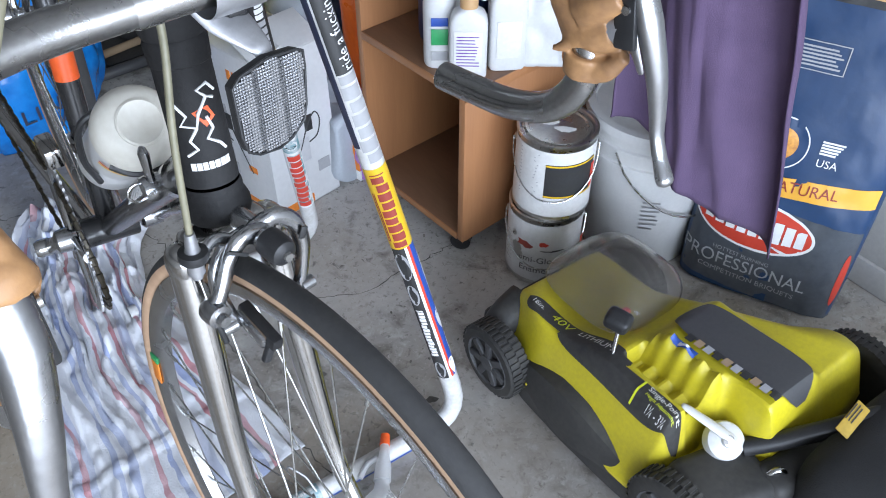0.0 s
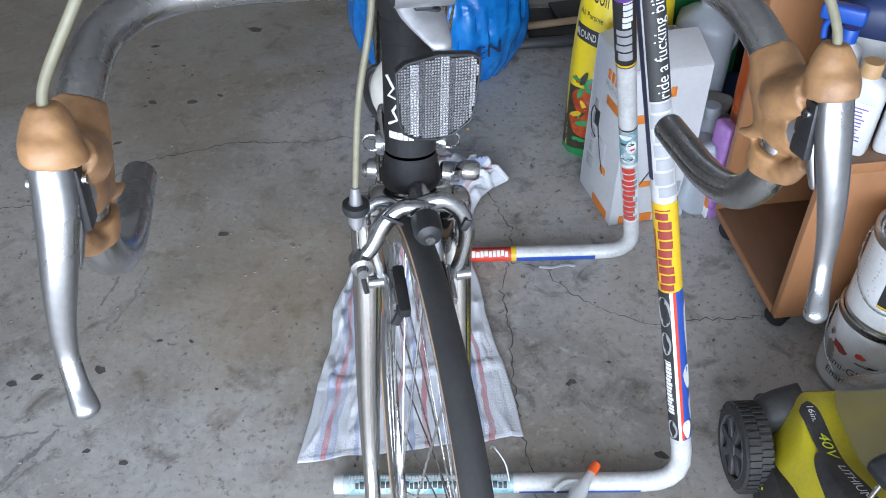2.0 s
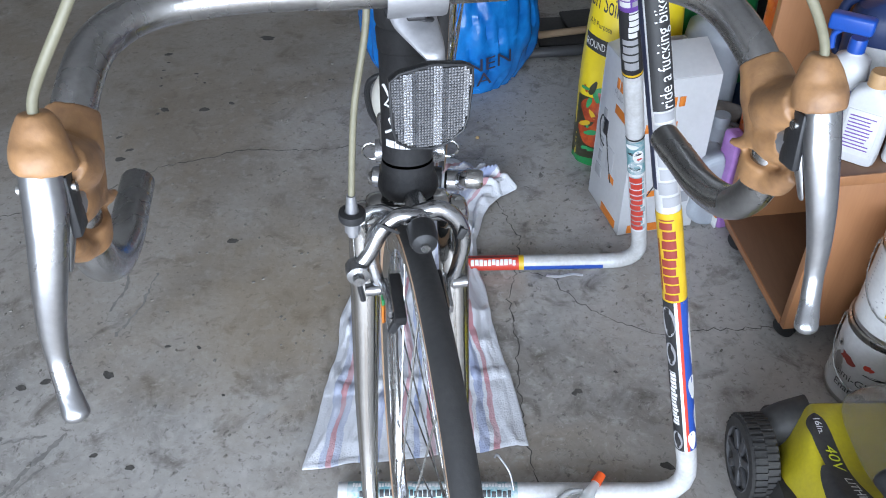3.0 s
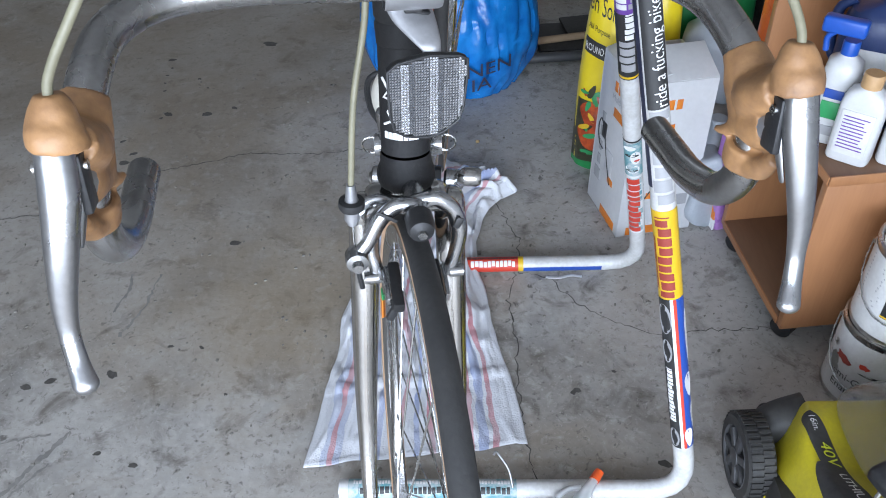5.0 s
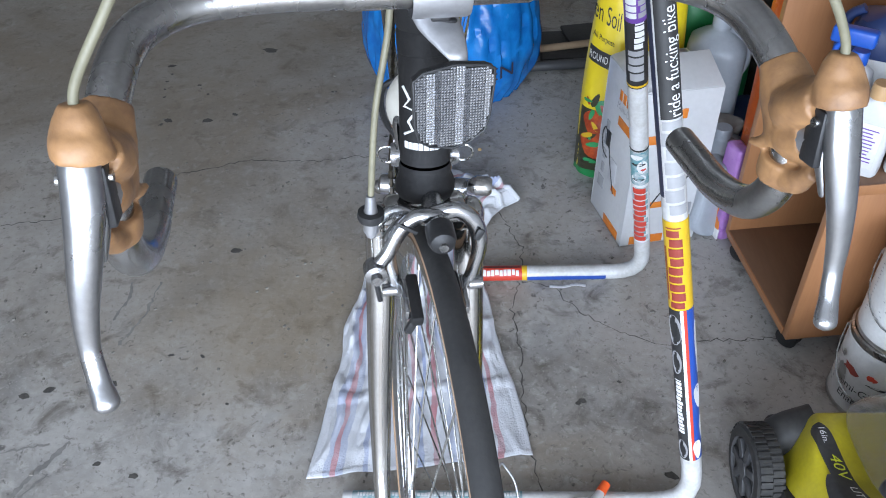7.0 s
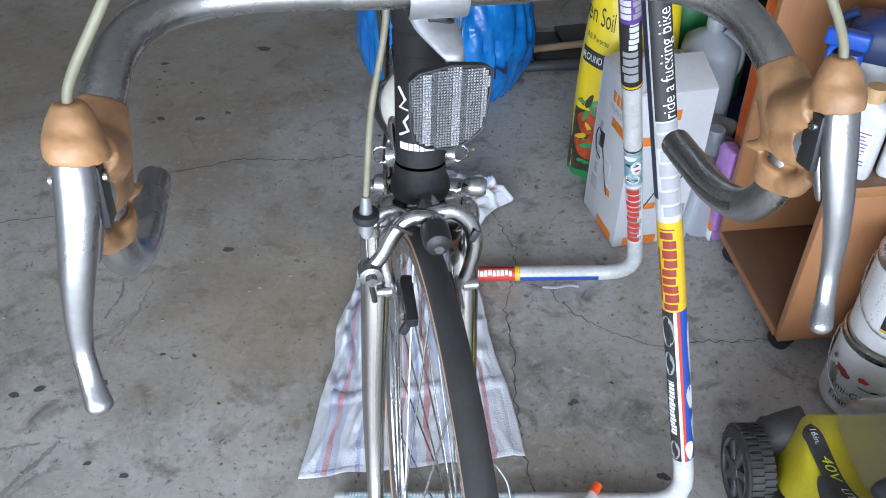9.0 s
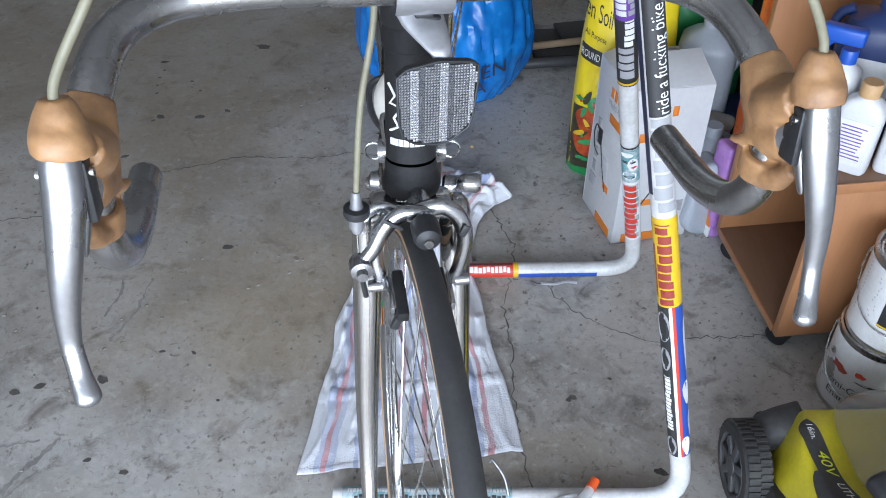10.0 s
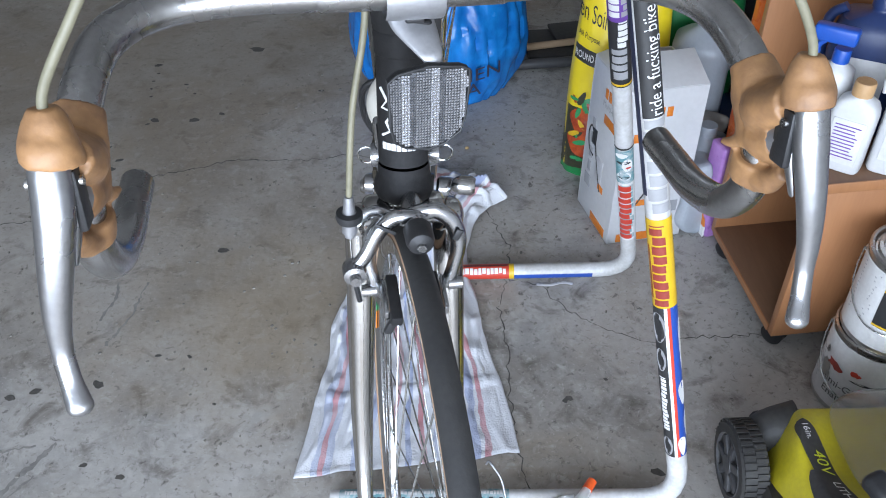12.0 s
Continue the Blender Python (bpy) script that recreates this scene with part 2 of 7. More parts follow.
def tube(points, r, seg=14, bm=None, caps=True, flat=1.0, up=None, closed=False, round_ends=0):
    """A tube along points; r is one radius or one a point; flat squeezes it along its second axis."""
    bm = bm or bmesh.new()
    P = [Vector(p) for p in points]
    n = len(P)
    R = list(r) if hasattr(r, "__len__") else [r] * n
    if round_ends and not closed:
        a, b = (P[0] - P[1]).normalized(), (P[-1] - P[-2]).normalized()
        r0, r1 = R[0], R[-1]
        head = [(P[0] + a * r0 * math.sin(k * 1.5 / round_ends), r0 * math.cos(k * 1.5 / round_ends)) for k in range(round_ends, 0, -1)]
        tail = [(P[-1] + b * r1 * math.sin(k * 1.5 / round_ends), r1 * math.cos(k * 1.5 / round_ends)) for k in range(1, round_ends + 1)]
        P = [h[0] for h in head] + P + [h[0] for h in tail]
        R = [h[1] for h in head] + R + [h[1] for h in tail]
        n = len(P)
    tang = []
    for i in range(n):
        a = P[(i - 1) % n] if closed or i else P[0]
        b = P[(i + 1) % n] if closed or i < n - 1 else P[-1]
        d = b - a
        tang.append(d.normalized() if d.length > 1e-9 else (tang[-1] if tang else Vector((0, 0, 1))))
    t0 = tang[0]
    ref = Vector(up) if up else (Vector((0, 0, 1)) if abs(t0.z) < 0.9 else Vector((1, 0, 0)))
    u = (ref - t0 * ref.dot(t0)).normalized()
    rings = []
    for i in range(n):
        t = tang[i]
        if up:
            w = Vector(up)
            u = (w - t * w.dot(t)).normalized()
        else:
            u = (u - t * u.dot(t)).normalized()
        v = t.cross(u)
        rings.append([bm.verts.new(P[i] + R[i] * (math.cos(2 * math.pi * k / seg) * v + flat * math.sin(2 * math.pi * k / seg) * u)) for k in range(seg)])
    for i in range(n if closed else n - 1):
        A, B = rings[i], rings[(i + 1) % n]
        for k in range(seg):
            bm.faces.new((A[k], A[(k + 1) % seg], B[(k + 1) % seg], B[k]))
    if caps and not closed:
        bm.faces.new(rings[0][::-1])
        bm.faces.new(rings[-1])
    return bm


def lathe(profile, seg=32, bm=None, m=None, a0=0.0, a1=2 * math.pi):
    """A turned body: profile rows (radius, height), round z."""
    bm = bm or bmesh.new()
    full = abs(a1 - a0) > 6.28
    cols = seg if full else seg + 1
    rings = []
    for r, z in profile:
        ring = []
        for k in range(cols):
            a = a0 + (a1 - a0) * k / seg
            p = Vector((max(r, 1e-5) * math.cos(a), max(r, 1e-5) * math.sin(a), z))
            ring.append(bm.verts.new(m @ p if m else p))
        rings.append(ring)
    for A, B in zip(rings, rings[1:]):
        for k in range(seg):
            bm.faces.new((A[k], A[(k + 1) % cols], B[(k + 1) % cols], B[k]))
    return bm


def box(sx, sy, sz, bevel=0.0, at=(0, 0, 0), bm=None, m=None, seg=2):
    """A box with rounded edges, its centre at at."""
    one = bmesh.new()
    bmesh.ops.create_cube(one, size=1.0, matrix=Matrix.Translation(at) @ Matrix.Diagonal((sx, sy, sz, 1)))
    if bevel:
        bmesh.ops.bevel(one, geom=list(one.edges), offset=bevel, segments=seg, affect="EDGES", profile=0.5)
    return join(bm, one, m)


def join(bm, other, m=None):
    """Adds other to bm, at the pose m."""
    if m:
        other.transform(m)
    if bm is None:
        return other
    idx = {}
    for v in other.verts:
        idx[v] = bm.verts.new(v.co)
    for f in other.faces:
        try:
            nf = bm.faces.new([idx[v] for v in f.verts])
            nf.smooth = f.smooth
        except ValueError:
            pass
    other.free()
    return bm


def prism(outline, depth, bevel=0.0, m=None, bm=None):
    """A plate: an outline in x and y, from z = 0 up to depth."""
    one = bmesh.new()
    f = one.faces.new([one.verts.new((x, y, 0)) for x, y in outline])
    got = bmesh.ops.extrude_face_region(one, geom=[f])
    bmesh.ops.translate(one, vec=(0, 0, depth), verts=[g for g in got["geom"] if isinstance(g, bmesh.types.BMVert)])
    bmesh.ops.recalc_face_normals(one, faces=one.faces)
    if bevel:
        top = [e for e in one.edges if all(abs(v.co.z - depth) < 1e-6 for v in e.verts)]
        bmesh.ops.bevel(one, geom=top, offset=bevel, segments=2, affect="EDGES", profile=0.5)
    return join(bm, one, m)


def superellipse(w, h, p=4.0, n=28):
    out = []
    for k in range(n):
        a = 2 * math.pi * k / n
        c, s = math.cos(a), math.sin(a)
        out.append((w / 2 * math.copysign(abs(c) ** (2 / p), c), h / 2 * math.copysign(abs(s) ** (2 / p), s)))
    return out


def loft(rings, bm=None, caps=True):
    """Skin through rings of as many points each."""
    bm = bm or bmesh.new()
    V = [[bm.verts.new(p) for p in ring] for ring in rings]
    n = len(V[0])
    for A, B in zip(V, V[1:]):
        for k in range(n):
            bm.faces.new((A[k], A[(k + 1) % n], B[(k + 1) % n], B[k]))
    if caps:
        bm.faces.new(V[0][::-1])
        bm.faces.new(V[-1])
    return bm


def thing(name, base, label, category, group="", kind=""):
    """The Empty of a thing, at its base; its parts are given in the world's metres."""
    return tagged(place(new(name), base), label, category, group, kind)


def place(ob, base):
    ob.location = base
    return ob


def part(name, bm, material, parent=None, label="", m=None, angle=38, local=False):
    """Links a bmesh as one mesh object under a thing or a part."""
    if m:
        bm.transform(m)
    root = parent
    while root is not None and root.parent is not None:
        root = root.parent
    if root is not None and not local:
        bm.transform(Matrix.Translation(-root.location))
    bmesh.ops.recalc_face_normals(bm, faces=bm.faces)
    me = bpy.data.meshes.new(name)
    for f in bm.faces:
        f.smooth = True
    bm.to_mesh(me)
    bm.free()
    me.set_sharp_from_angle(angle=radians(angle))
    me.materials.append(material)
    ob = new(name, me)
    if parent is not None:
        ob.parent = parent
    if label:
        ob["label"] = label
    return ob


def whole(name, bm, material, label, category, base=(0, 0, 0), group="", kind="", angle=38):
    """A thing of one mesh, given in the world's metres."""
    bm.transform(Matrix.Translation(-Vector(base)))
    ob = part(name, bm, material, angle=angle)
    ob.location = base
    return tagged(ob, label, category, group, kind)


def letters(text, size, m=None, thick=0.0004, squeeze=1.0):
    """Flat letters of the built-in font, centred, in x and y."""
    cu = bpy.data.curves.new("letters", "FONT")
    cu.body, cu.size, cu.align_x, cu.align_y, cu.extrude = text, size, "CENTER", "CENTER", thick
    cu.resolution_u = 3
    ob = new("letters", cu)
    dg = bpy.context.evaluated_depsgraph_get()
    me = bpy.data.meshes.new_from_object(ob.evaluated_get(dg))
    bm = bmesh.new()
    bm.from_mesh(me)
    bpy.data.objects.remove(ob)
    bpy.data.meshes.remove(me)
    bm.transform(Matrix.Diagonal((squeeze, 1, 1, 1)))
    if m:
        bm.transform(m)
    return bm


def frame_of(origin, x, y):
    """A pose from an origin, an x direction and a rough y direction."""
    x = Vector(x).normalized()
    z = x.cross(Vector(y)).normalized()
    y = z.cross(x)
    return Matrix(((x.x, y.x, z.x, origin[0]), (x.y, y.y, z.y, origin[1]), (x.z, y.z, z.z, origin[2]), (0, 0, 0, 1)))


def bars(rows, width, height, gap, bm=None, ragged=0.25, seed=1):
    """Lines of writing too small to read, as plain bars, centred in x, downwards in y."""
    bm = bm or bmesh.new()
    rnd = random.Random(seed)
    for i in range(rows):
        w = width * (1 - ragged * rnd.random())
        box(w, height, 0.0006, at=(-(width - w) / 2, -i * gap, 0), bm=bm)
    return bm


def wobble(bm, amount, scale, seed=0.0, along=None):
    """Pushes each vertex by noise, for dents and folds."""
    for v in bm.verts:
        q = v.co * scale + Vector((seed, seed * 1.7, -seed))
        d = noise.noise_vector(q) * amount
        v.co += Vector(along) * d.x if along else d
    return bm


# ---- the garage ----
def jag(points, seed, step=0.012, amount=0.006):
    rnd = random.Random(seed)
    out = []
    for a, b in zip(points, points[1:]):
        a, b = Vector((*a, 0)), Vector((*b, 0))
        n = max(2, int((b - a).length / step))
        for k in range(n):
            out.append(a.lerp(b, k / n) + Vector((rnd.uniform(-1, 1), rnd.uniform(-1, 1), 0)) * amount)
    out.append(Vector((*points[-1], 0)))
    return out


def ribbon(points, width, seed, z=0.0012):
    rnd = random.Random(seed)
    bm = bmesh.new()
    L, R = [], []
    for i, p in enumerate(points):
        d = (points[min(i + 1, len(points) - 1)] - points[max(i - 1, 0)]).normalized()
        s = Vector((-d.y, d.x, 0)) * width * rnd.uniform(0.25, 1.0)
        L.append(bm.verts.new(p + s + Vector((0, 0, z))))
        R.append(bm.verts.new(p - s + Vector((0, 0, z))))
    for i in range(len(points) - 1):
        bm.faces.new((L[i], L[i + 1], R[i + 1], R[i]))
    return bm


fl = bmesh.new()
bmesh.ops.create_grid(fl, x_segments=2, y_segments=2, size=0.5, matrix=Matrix.Translation((-0.5, 0, 0)) @ Matrix.Diagonal((60, 60, 1, 1)))
floor = tagged(part("floor", fl, CONCRETE), "worn grey concrete garage floor with brown stains and cracks", "floor", kind="structure")
CRACKS = [
    ([(-1.3, 1.76), (-0.716, 1.827), (-0.485, 2.007), (-0.254, 2.078), (-0.07, 2.059), (0.059, 2.08), (0.25, 2.04)], 0.0026),
    ([(0.40, 1.86), (0.444, 1.797), (0.492, 1.66), (0.476, 1.538), (0.45, 1.44), (0.46, 1.30), (0.455, 1.16), (0.462, 1.057), (0.475, 0.956), (0.47, 0.86)], 0.0024),
    ([(0.476, 1.538), (0.548, 1.515), (0.6, 1.44), (0.648, 1.382), (0.762, 1.318), (0.88, 1.33), (1.037, 1.33), (1.2, 1.36)], 0.0020),
]
for i, (line, w) in enumerate(CRACKS):
    part("crack", ribbon(jag(line, i), w * 0.72, i), CRACK, floor, "thin jagged crack with dark dirt")
STAINS = [(-0.228, 1.679, 0.016), (-0.42, 1.253, 0.017), (-0.31, 1.33, 0.008), (0.574, 1.171, 0.014), (-0.43, 2.3, 0.02), (-0.35, 2.33, 0.012), (-0.55, 1.24, 0.014), (-0.31, 1.02, 0.012),
          (-0.16, 1.19, 0.006), (0.13, 2.18, 0.008), (-0.05, 2.45, 0.01), (0.72, 0.99, 0.015), (-0.62, 2.05, 0.02), (-0.3, 2.75, 0.03), (0.66, 1.22, 0.006), (-0.624, 2.657, 0.016), (-0.61, 2.60, 0.007), (-0.615, 2.55, 0.006), (-0.61, 2.50, 0.006), (-0.60, 2.45, 0.007), (-0.554, 2.307, 0.018), (-0.57, 2.285, 0.009), (-0.655, 2.163, 0.010),
          (-0.606, 2.095, 0.013), (-0.598, 1.225, 0.013), (-0.39, 1.05, 0.009), (-0.239, 1.324, 0.007), (-0.50, 2.52, 0.008), (-0.46, 2.46, 0.007)]
for i, (x, y, r) in enumerate(STAINS):
    rnd = random.Random(i)
    ring = [(r * (0.6 + 0.5 * rnd.random()) * math.cos(k * 0.4833), 0.62 * r * (0.6 + 0.5 * rnd.random()) * math.sin(k * 0.4833)) for k in range(13)]
    part("stain", prism(ring, 0.0008, m=pose(x, y, 0.0002, 0, 0, rnd.uniform(-40, 40))), CRACK, floor, "dark oily spot")
for i, (line, w) in enumerate([([(-0.57, 0.92), (-0.531, 0.988), (-0.46, 1.104)], 0.007), ([(-0.55, 0.93), (-0.52, 0.975), (-0.48, 1.03)], 0.004), ([(-0.437, 1.366), (-0.402, 1.46), (-0.391, 1.569)], 0.004), ([(-0.475, 1.44), (-0.455, 1.51), (-0.462, 1.572)], 0.005), ([(-0.7, 1.09), (-0.60, 1.08), (-0.5, 1.10)], 0.003)]):
    part("scuff", ribbon(jag(line, 20 + i, 0.008, 0.003), w, i, 0.001), mat("scuff_mark", (0.15, 0.145, 0.135), (0.30, 0.285, 0.265), rough=0.75, scale=30, fine=90), floor, "dark curved rubber scuff")

grit = bmesh.new()
rnd = random.Random(5)
for i in range(420):
    x, y, r = rnd.uniform(-0.9, 1.1), rnd.uniform(0.85, 2.6), rnd.uniform(0.0012, 0.0035)
    box(r * 2, r * 1.3, r, at=(0, 0, r / 2), bm=grit, m=pose(x, y, 0.0, 0, 0, rnd.uniform(0, 90)))
tagged(part("floor_grit", grit, mat("grit", (0.10, 0.09, 0.075), (0.3, 0.28, 0.25), rough=0.9, scale=3)), "scattered dark grit and crumbs on the concrete", "grit", kind="stuff")
crumb = bmesh.new()
bmesh.ops.create_icosphere(crumb, subdivisions=2, radius=0.006, matrix=pose(0.405, 2.09, 0.005) @ Matrix.Diagonal((1, 0.8, 0.8, 1)))
whole("popcorn_crumb", crumb, mat("tan_crumb", (0.6, 0.42, 0.2), rough=0.8, scale=80), "small tan crumb on the concrete", "crumb", (0.405, 2.09, 0))


def wall(name, x0, y0, x1, y1, z0, z1, material, label):
    bm = box(x1 - x0, y1 - y0, z1 - z0, at=((x0 + x1) / 2, (y0 + y1) / 2, (z0 + z1) / 2))
    return tagged(part(name, bm, material), label, "wall", kind="structure")


wall("wall_east", 1.70, -2.3, 1.84, 5.2, 0, 2.55, PLASTER, "off-white painted garage wall")
wall("wall_west", -3.6, -2.3, -3.46, 5.2, 0, 2.55, PLASTER, "off-white painted garage wall")
wall("wall_north", -3.6, 5.2, 1.84, 5.34, 0, 2.55, PLASTER, "off-white painted garage wall")
wall("wall_south_lintel", -3.6, -2.44, 1.84, -2.3, 2.25, 2.55, PLASTER, "lintel over the open garage door")
wall("ceiling", -3.6, -2.44, 1.84, 5.34, 2.55, 2.69, CEILING, "plain garage ceiling")
tagged(part("baseboard", box(0.012, 7.0, 0.07, 0.003, at=(1.693, 1.4, 0.036)), PLASTER), "painted baseboard along the wall", "baseboard", kind="structure")

# ---- the bicycle ----
STEER = Matrix(((0.98528, -0.15643, 0.06890, 0.318), (0.15605, 0.98769, 0.01091, 0.612), (-0.06976, 0.0, 0.99756, 1.122), (0, 0, 0, 1)))
bike = thing("bicycle", (0.29, 0.6, 0.0), "black steel road bicycle with bare alloy drop bars", "bicycle")


def local_tube(pts, r, seg=14, n=6, **kw):
    return tube(smooth(pts, n), r, seg, **kw)


def radii(values, n):
    """Radii for the steps of smooth()."""
    out = []
    for a, b in zip(values, values[1:]):
        out += [a + (b - a) * k / n for k in range(n)]
    return out + [values[-1]]


def wheel(parent, m, R, name, hub_half=0.05, spokes=36, seed=0):
    """A spoked wheel round local x, at the pose m."""
    w = part(name, lathe_x([(R - 0.0205, -0.0100), (R - 0.0205, 0.0100), (R - 0.033, 0.0092), (R - 0.039, 0.006), (R - 0.039, -0.006), (R - 0.033, -0.0092), (R - 0.0205, -0.0100)], 96), ALLOY, parent, "polished alloy rim", m)
    rr, c = 0.0116, R - 0.0116
    arc = [(c + rr * math.cos(a), rr * math.sin(a)) for a in [radians(d) for d in range(-77, 78, 11)]]
    part("tyre_tread", lathe_x(arc + [(r - 0.0012, x * 0.97) for r, x in arc[::-1]] + [arc[0]], 128), TREAD, w, "black tyre tread with a worn centre", m)
    for s in (-1, 1):
        side = [(c + rr * math.cos(a), s * rr * math.sin(a)) for a in [radians(d) for d in range(77, 161, 12)]]
        part("tyre_sidewall", lathe_x(side + [(r, x - s * 0.0015) for r, x in side[::-1]] + [side[0]], 128), GUM, w, "tan gum sidewall", m)
    hub = lathe_x([(0.004, -hub_half), (0.016, -hub_half + 0.002), (0.018, -0.032), (0.021, -0.031), (0.021, -0.028), (0.011, -0.024), (0.010, 0.0), (0.011, 0.024), (0.021, 0.028), (0.021, 0.031), (0.018, 0.032), (0.016, hub_half - 0.002), (0.004, hub_half)], 24)
    part("hub", hub, ALLOY, w, "polished hub", m)
    for k in range(spokes):
        side = 1 if k % 2 else -1
        a = 2 * math.pi * k / spokes
        b = a + (0.95 if (k // 2) % 2 else -0.95)
        p = Vector((side * 0.03, 0.019 * math.cos(b), 0.019 * math.sin(b)))
        q = Vector((side * 0.003, (R - 0.039) * math.cos(a), (R - 0.039) * math.sin(a)))
        sp = tube([p, q], 0.0010, 6)
        d = (p - q).normalized()
        tube([q - d * 0.004, q + d * 0.012], 0.0021, 6, bm=sp)
        part("spoke", sp, STEEL, w, "", m)
    return w


def lathe_x(profile, seg):
    """A turned body round local x: profile rows (radius, x)."""
    bm = lathe(profile, seg)
    bm.transform(Matrix(((0, 0, 1, 0), (1, 0, 0, 0), (0, 1, 0, 0), (0, 0, 0, 1))))
    return bm


AXLE = STEER @ Matrix.Translation((0.0052, -0.066, -0.553))
front = wheel(bike, AXLE, 0.342, "front_wheel")
# inspection label on the rim
tagm = AXLE @ Matrix.Rotation(radians(4), 4, "X")
part("rim_label", box(0.002, 0.014, 0.034, 0.0006, at=(-0.0102, 0.3145, 0)), ORANGE_INK, front, "orange and green rim label", tagm)
part("rim_label", box(0.0024, 0.014, 0.010, 0.0006, at=(-0.0102, 0.3145, 0.023)), GREEN_INK, front, "green rim label", tagm)

# fork
fork = part("fork", local_tube([(0, 0.059, -0.15), (0, 0.052, -0.19)], 0.017, 20, caps=True), CHROME, bike, "chromed fork with a lugged crown", STEER)
crown = box(0.074, 0.030, 0.024, 0.010, at=(0, 0.050, -0.203), seg=3)
for s in (-1, 1):
    box(0.028, 0.030, 0.032, 0.012, at=(s * 0.038, 0.046, -0.211), bm=crown, seg=3)
part("fork_crown", crown, CHROME, fork, "chrome fork crown", STEER)
for s in (-1, 1):
    pts = [(s * 0.038, 0.046, -0.21), (s * 0.041, 0.028, -0.30), (s * 0.045, 0.008, -0.40), (s * 0.047, -0.016, -0.48), (s * 0.049, -0.050, -0.535), (s * 0.050, -0.066, -0.556)]
    part("fork_blade", tube(smooth(pts, 6), radii([0.0138, 0.0132, 0.0112, 0.009, 0.007, 0.006], 6), 16, flat=1.0), CHROME, fork, "chromed fork blade", STEER)

# head tube, with a black rubber sleeve
def axis(z):
    return (0.0, 0.0846 + 0.185 * z, z)


part("head_tube", tube([axis(-0.155), axis(-0.045)], 0.0208, 32), RUBBER, bike, "black rubber sleeve over the head tube", STEER)
sleeve = lathe([(0.0185, 0.0), (0.0232, 0.002), (0.0252, 0.007), (0.0252, 0.013), (0.0236, 0.018), (0.0222, 0.021), (0.0216, 0.024), (0.0220, 0.026), (0.0216, 0.029), (0.0209, 0.031)], 32)
HEAD = STEER @ frame_of(axis(-0.188), (1, 0, 0), (0, 0.983, -0.182))
part("headset_boot", sleeve, RUBBER, bike, "black rubber boot over the lower headset", HEAD)
part("headset_cup", lathe([(0.0185, 0.122), (0.0215, 0.125), (0.0225, 0.140), (0.0212, 0.143), (0.0230, 0.147), (0.0234, 0.163), (0.0212, 0.177), (0.0165, 0.185), (0.0, 0.186)], 32), RUBBER, bike, "black rubber cover over the upper headset", HEAD)

# maker's badge as plain shapes on the sleeve
def on_head(bm, height, turn, r=0.0211):
    """Bends flat artwork (x across, y up) round the head tube."""
    for v in bm.verts:
        a = turn + v.co.x / r
        x, z = math.sin(a) * (r + v.co.z), v.co.y + height
        y = -math.cos(a) * (r + v.co.z)
        v.co = Vector((x, y, z))
    return bm


for pts in ([(-0.011, 0.020), (-0.006, 0.012), (-0.010, 0.006), (-0.002, 0.004), (0.000, 0.012), (0.006, 0.022), (0.010, 0.020)],
            [(-0.002, 0.004), (-0.007, -0.004), (-0.004, -0.010), (-0.010, -0.014)],
            [(0.004, 0.010), (0.006, 0.002), (0.002, -0.004), (0.008, -0.009), (0.011, -0.014)],
            [(0.006, 0.022), (0.002, 0.027), (0.008, 0.030), (0.012, 0.024)]):
    badge = tube([Vector((p[0] * 1.4, p[1] * 1.15, 0.0)) for p in pts], 0.0012, 6)
    part("badge", on_head(badge, 0.077, -0.35), WHITE_INK, bike, "white outline emblem", HEAD)
fl_bm = prism([(-0.004, 0.016), (0.004, 0.004), (0.012, 0.010), (0.008, 0.019)], 0.0005)
part("badge", on_head(fl_bm, 0.077, -0.35), ORANGE, bike, "orange emblem patch", HEAD)
for k in range(7):
    part("badge", on_head(box(0.0036, 0.0058, 0.0007, 0.0, at=(-0.0132 + k * 0.0044, 0, 0)), 0.052, -0.3), WHITE_INK, bike, "white maker's mark drawn as plain blocks", HEAD)

# handlebar pose in the stem's clamp
BARM = Matrix(((0.98633, -0.15262, 0.06204, 0.3206), (0.15634, 0.98587, -0.06023, 0.5716), (-0.05198, 0.06911, 0.99625, 1.1404), (0, 0, 0, 1)))
CLAMP = STEER.inverted() @ BARM @ Vector((0, 0.032, 0))
CLAMPM = STEER.inverted() @ BARM @ Matrix.Translation((0, 0.032, 0))

# stem
stem = bmesh.new()
rings = []
quill = Vector((0, 0.084, -0.022))
for t in range(13):
    k = t / 12
    c = CLAMP.lerp(quill, k) + Vector((0, 0, -0.006 * math.sin(k * 3.1)))
    w, h = 0.036 - 0.010 * math.sin(k * 3.14), 0.030 - 0.006 * math.sin(k * 3.14)
    rings.append([c + Vector((x, 0, y)) for x, y in superellipse(w, h, 2.6, 20)])
loft(rings, stem)
tube([(0, 0.081, -0.055), (0, 0.083, -0.012), (0, 0.084, 0.0)], 0.0165, 20, bm=stem)
lathe([(0.0190, -0.019), (0.0198, -0.017), (0.0198, 0.017), (0.0190, 0.019), (0.0135, 0.020)], 28, bm=stem, m=CLAMPM @ Matrix(((0, 0, 1, 0), (1, 0, 0, 0), (0, 1, 0, 0), (0, 0, 0, 1))))
stem_ob = part("stem", stem, STEM_GREY, bike, "dull grey alloy stem", STEER)
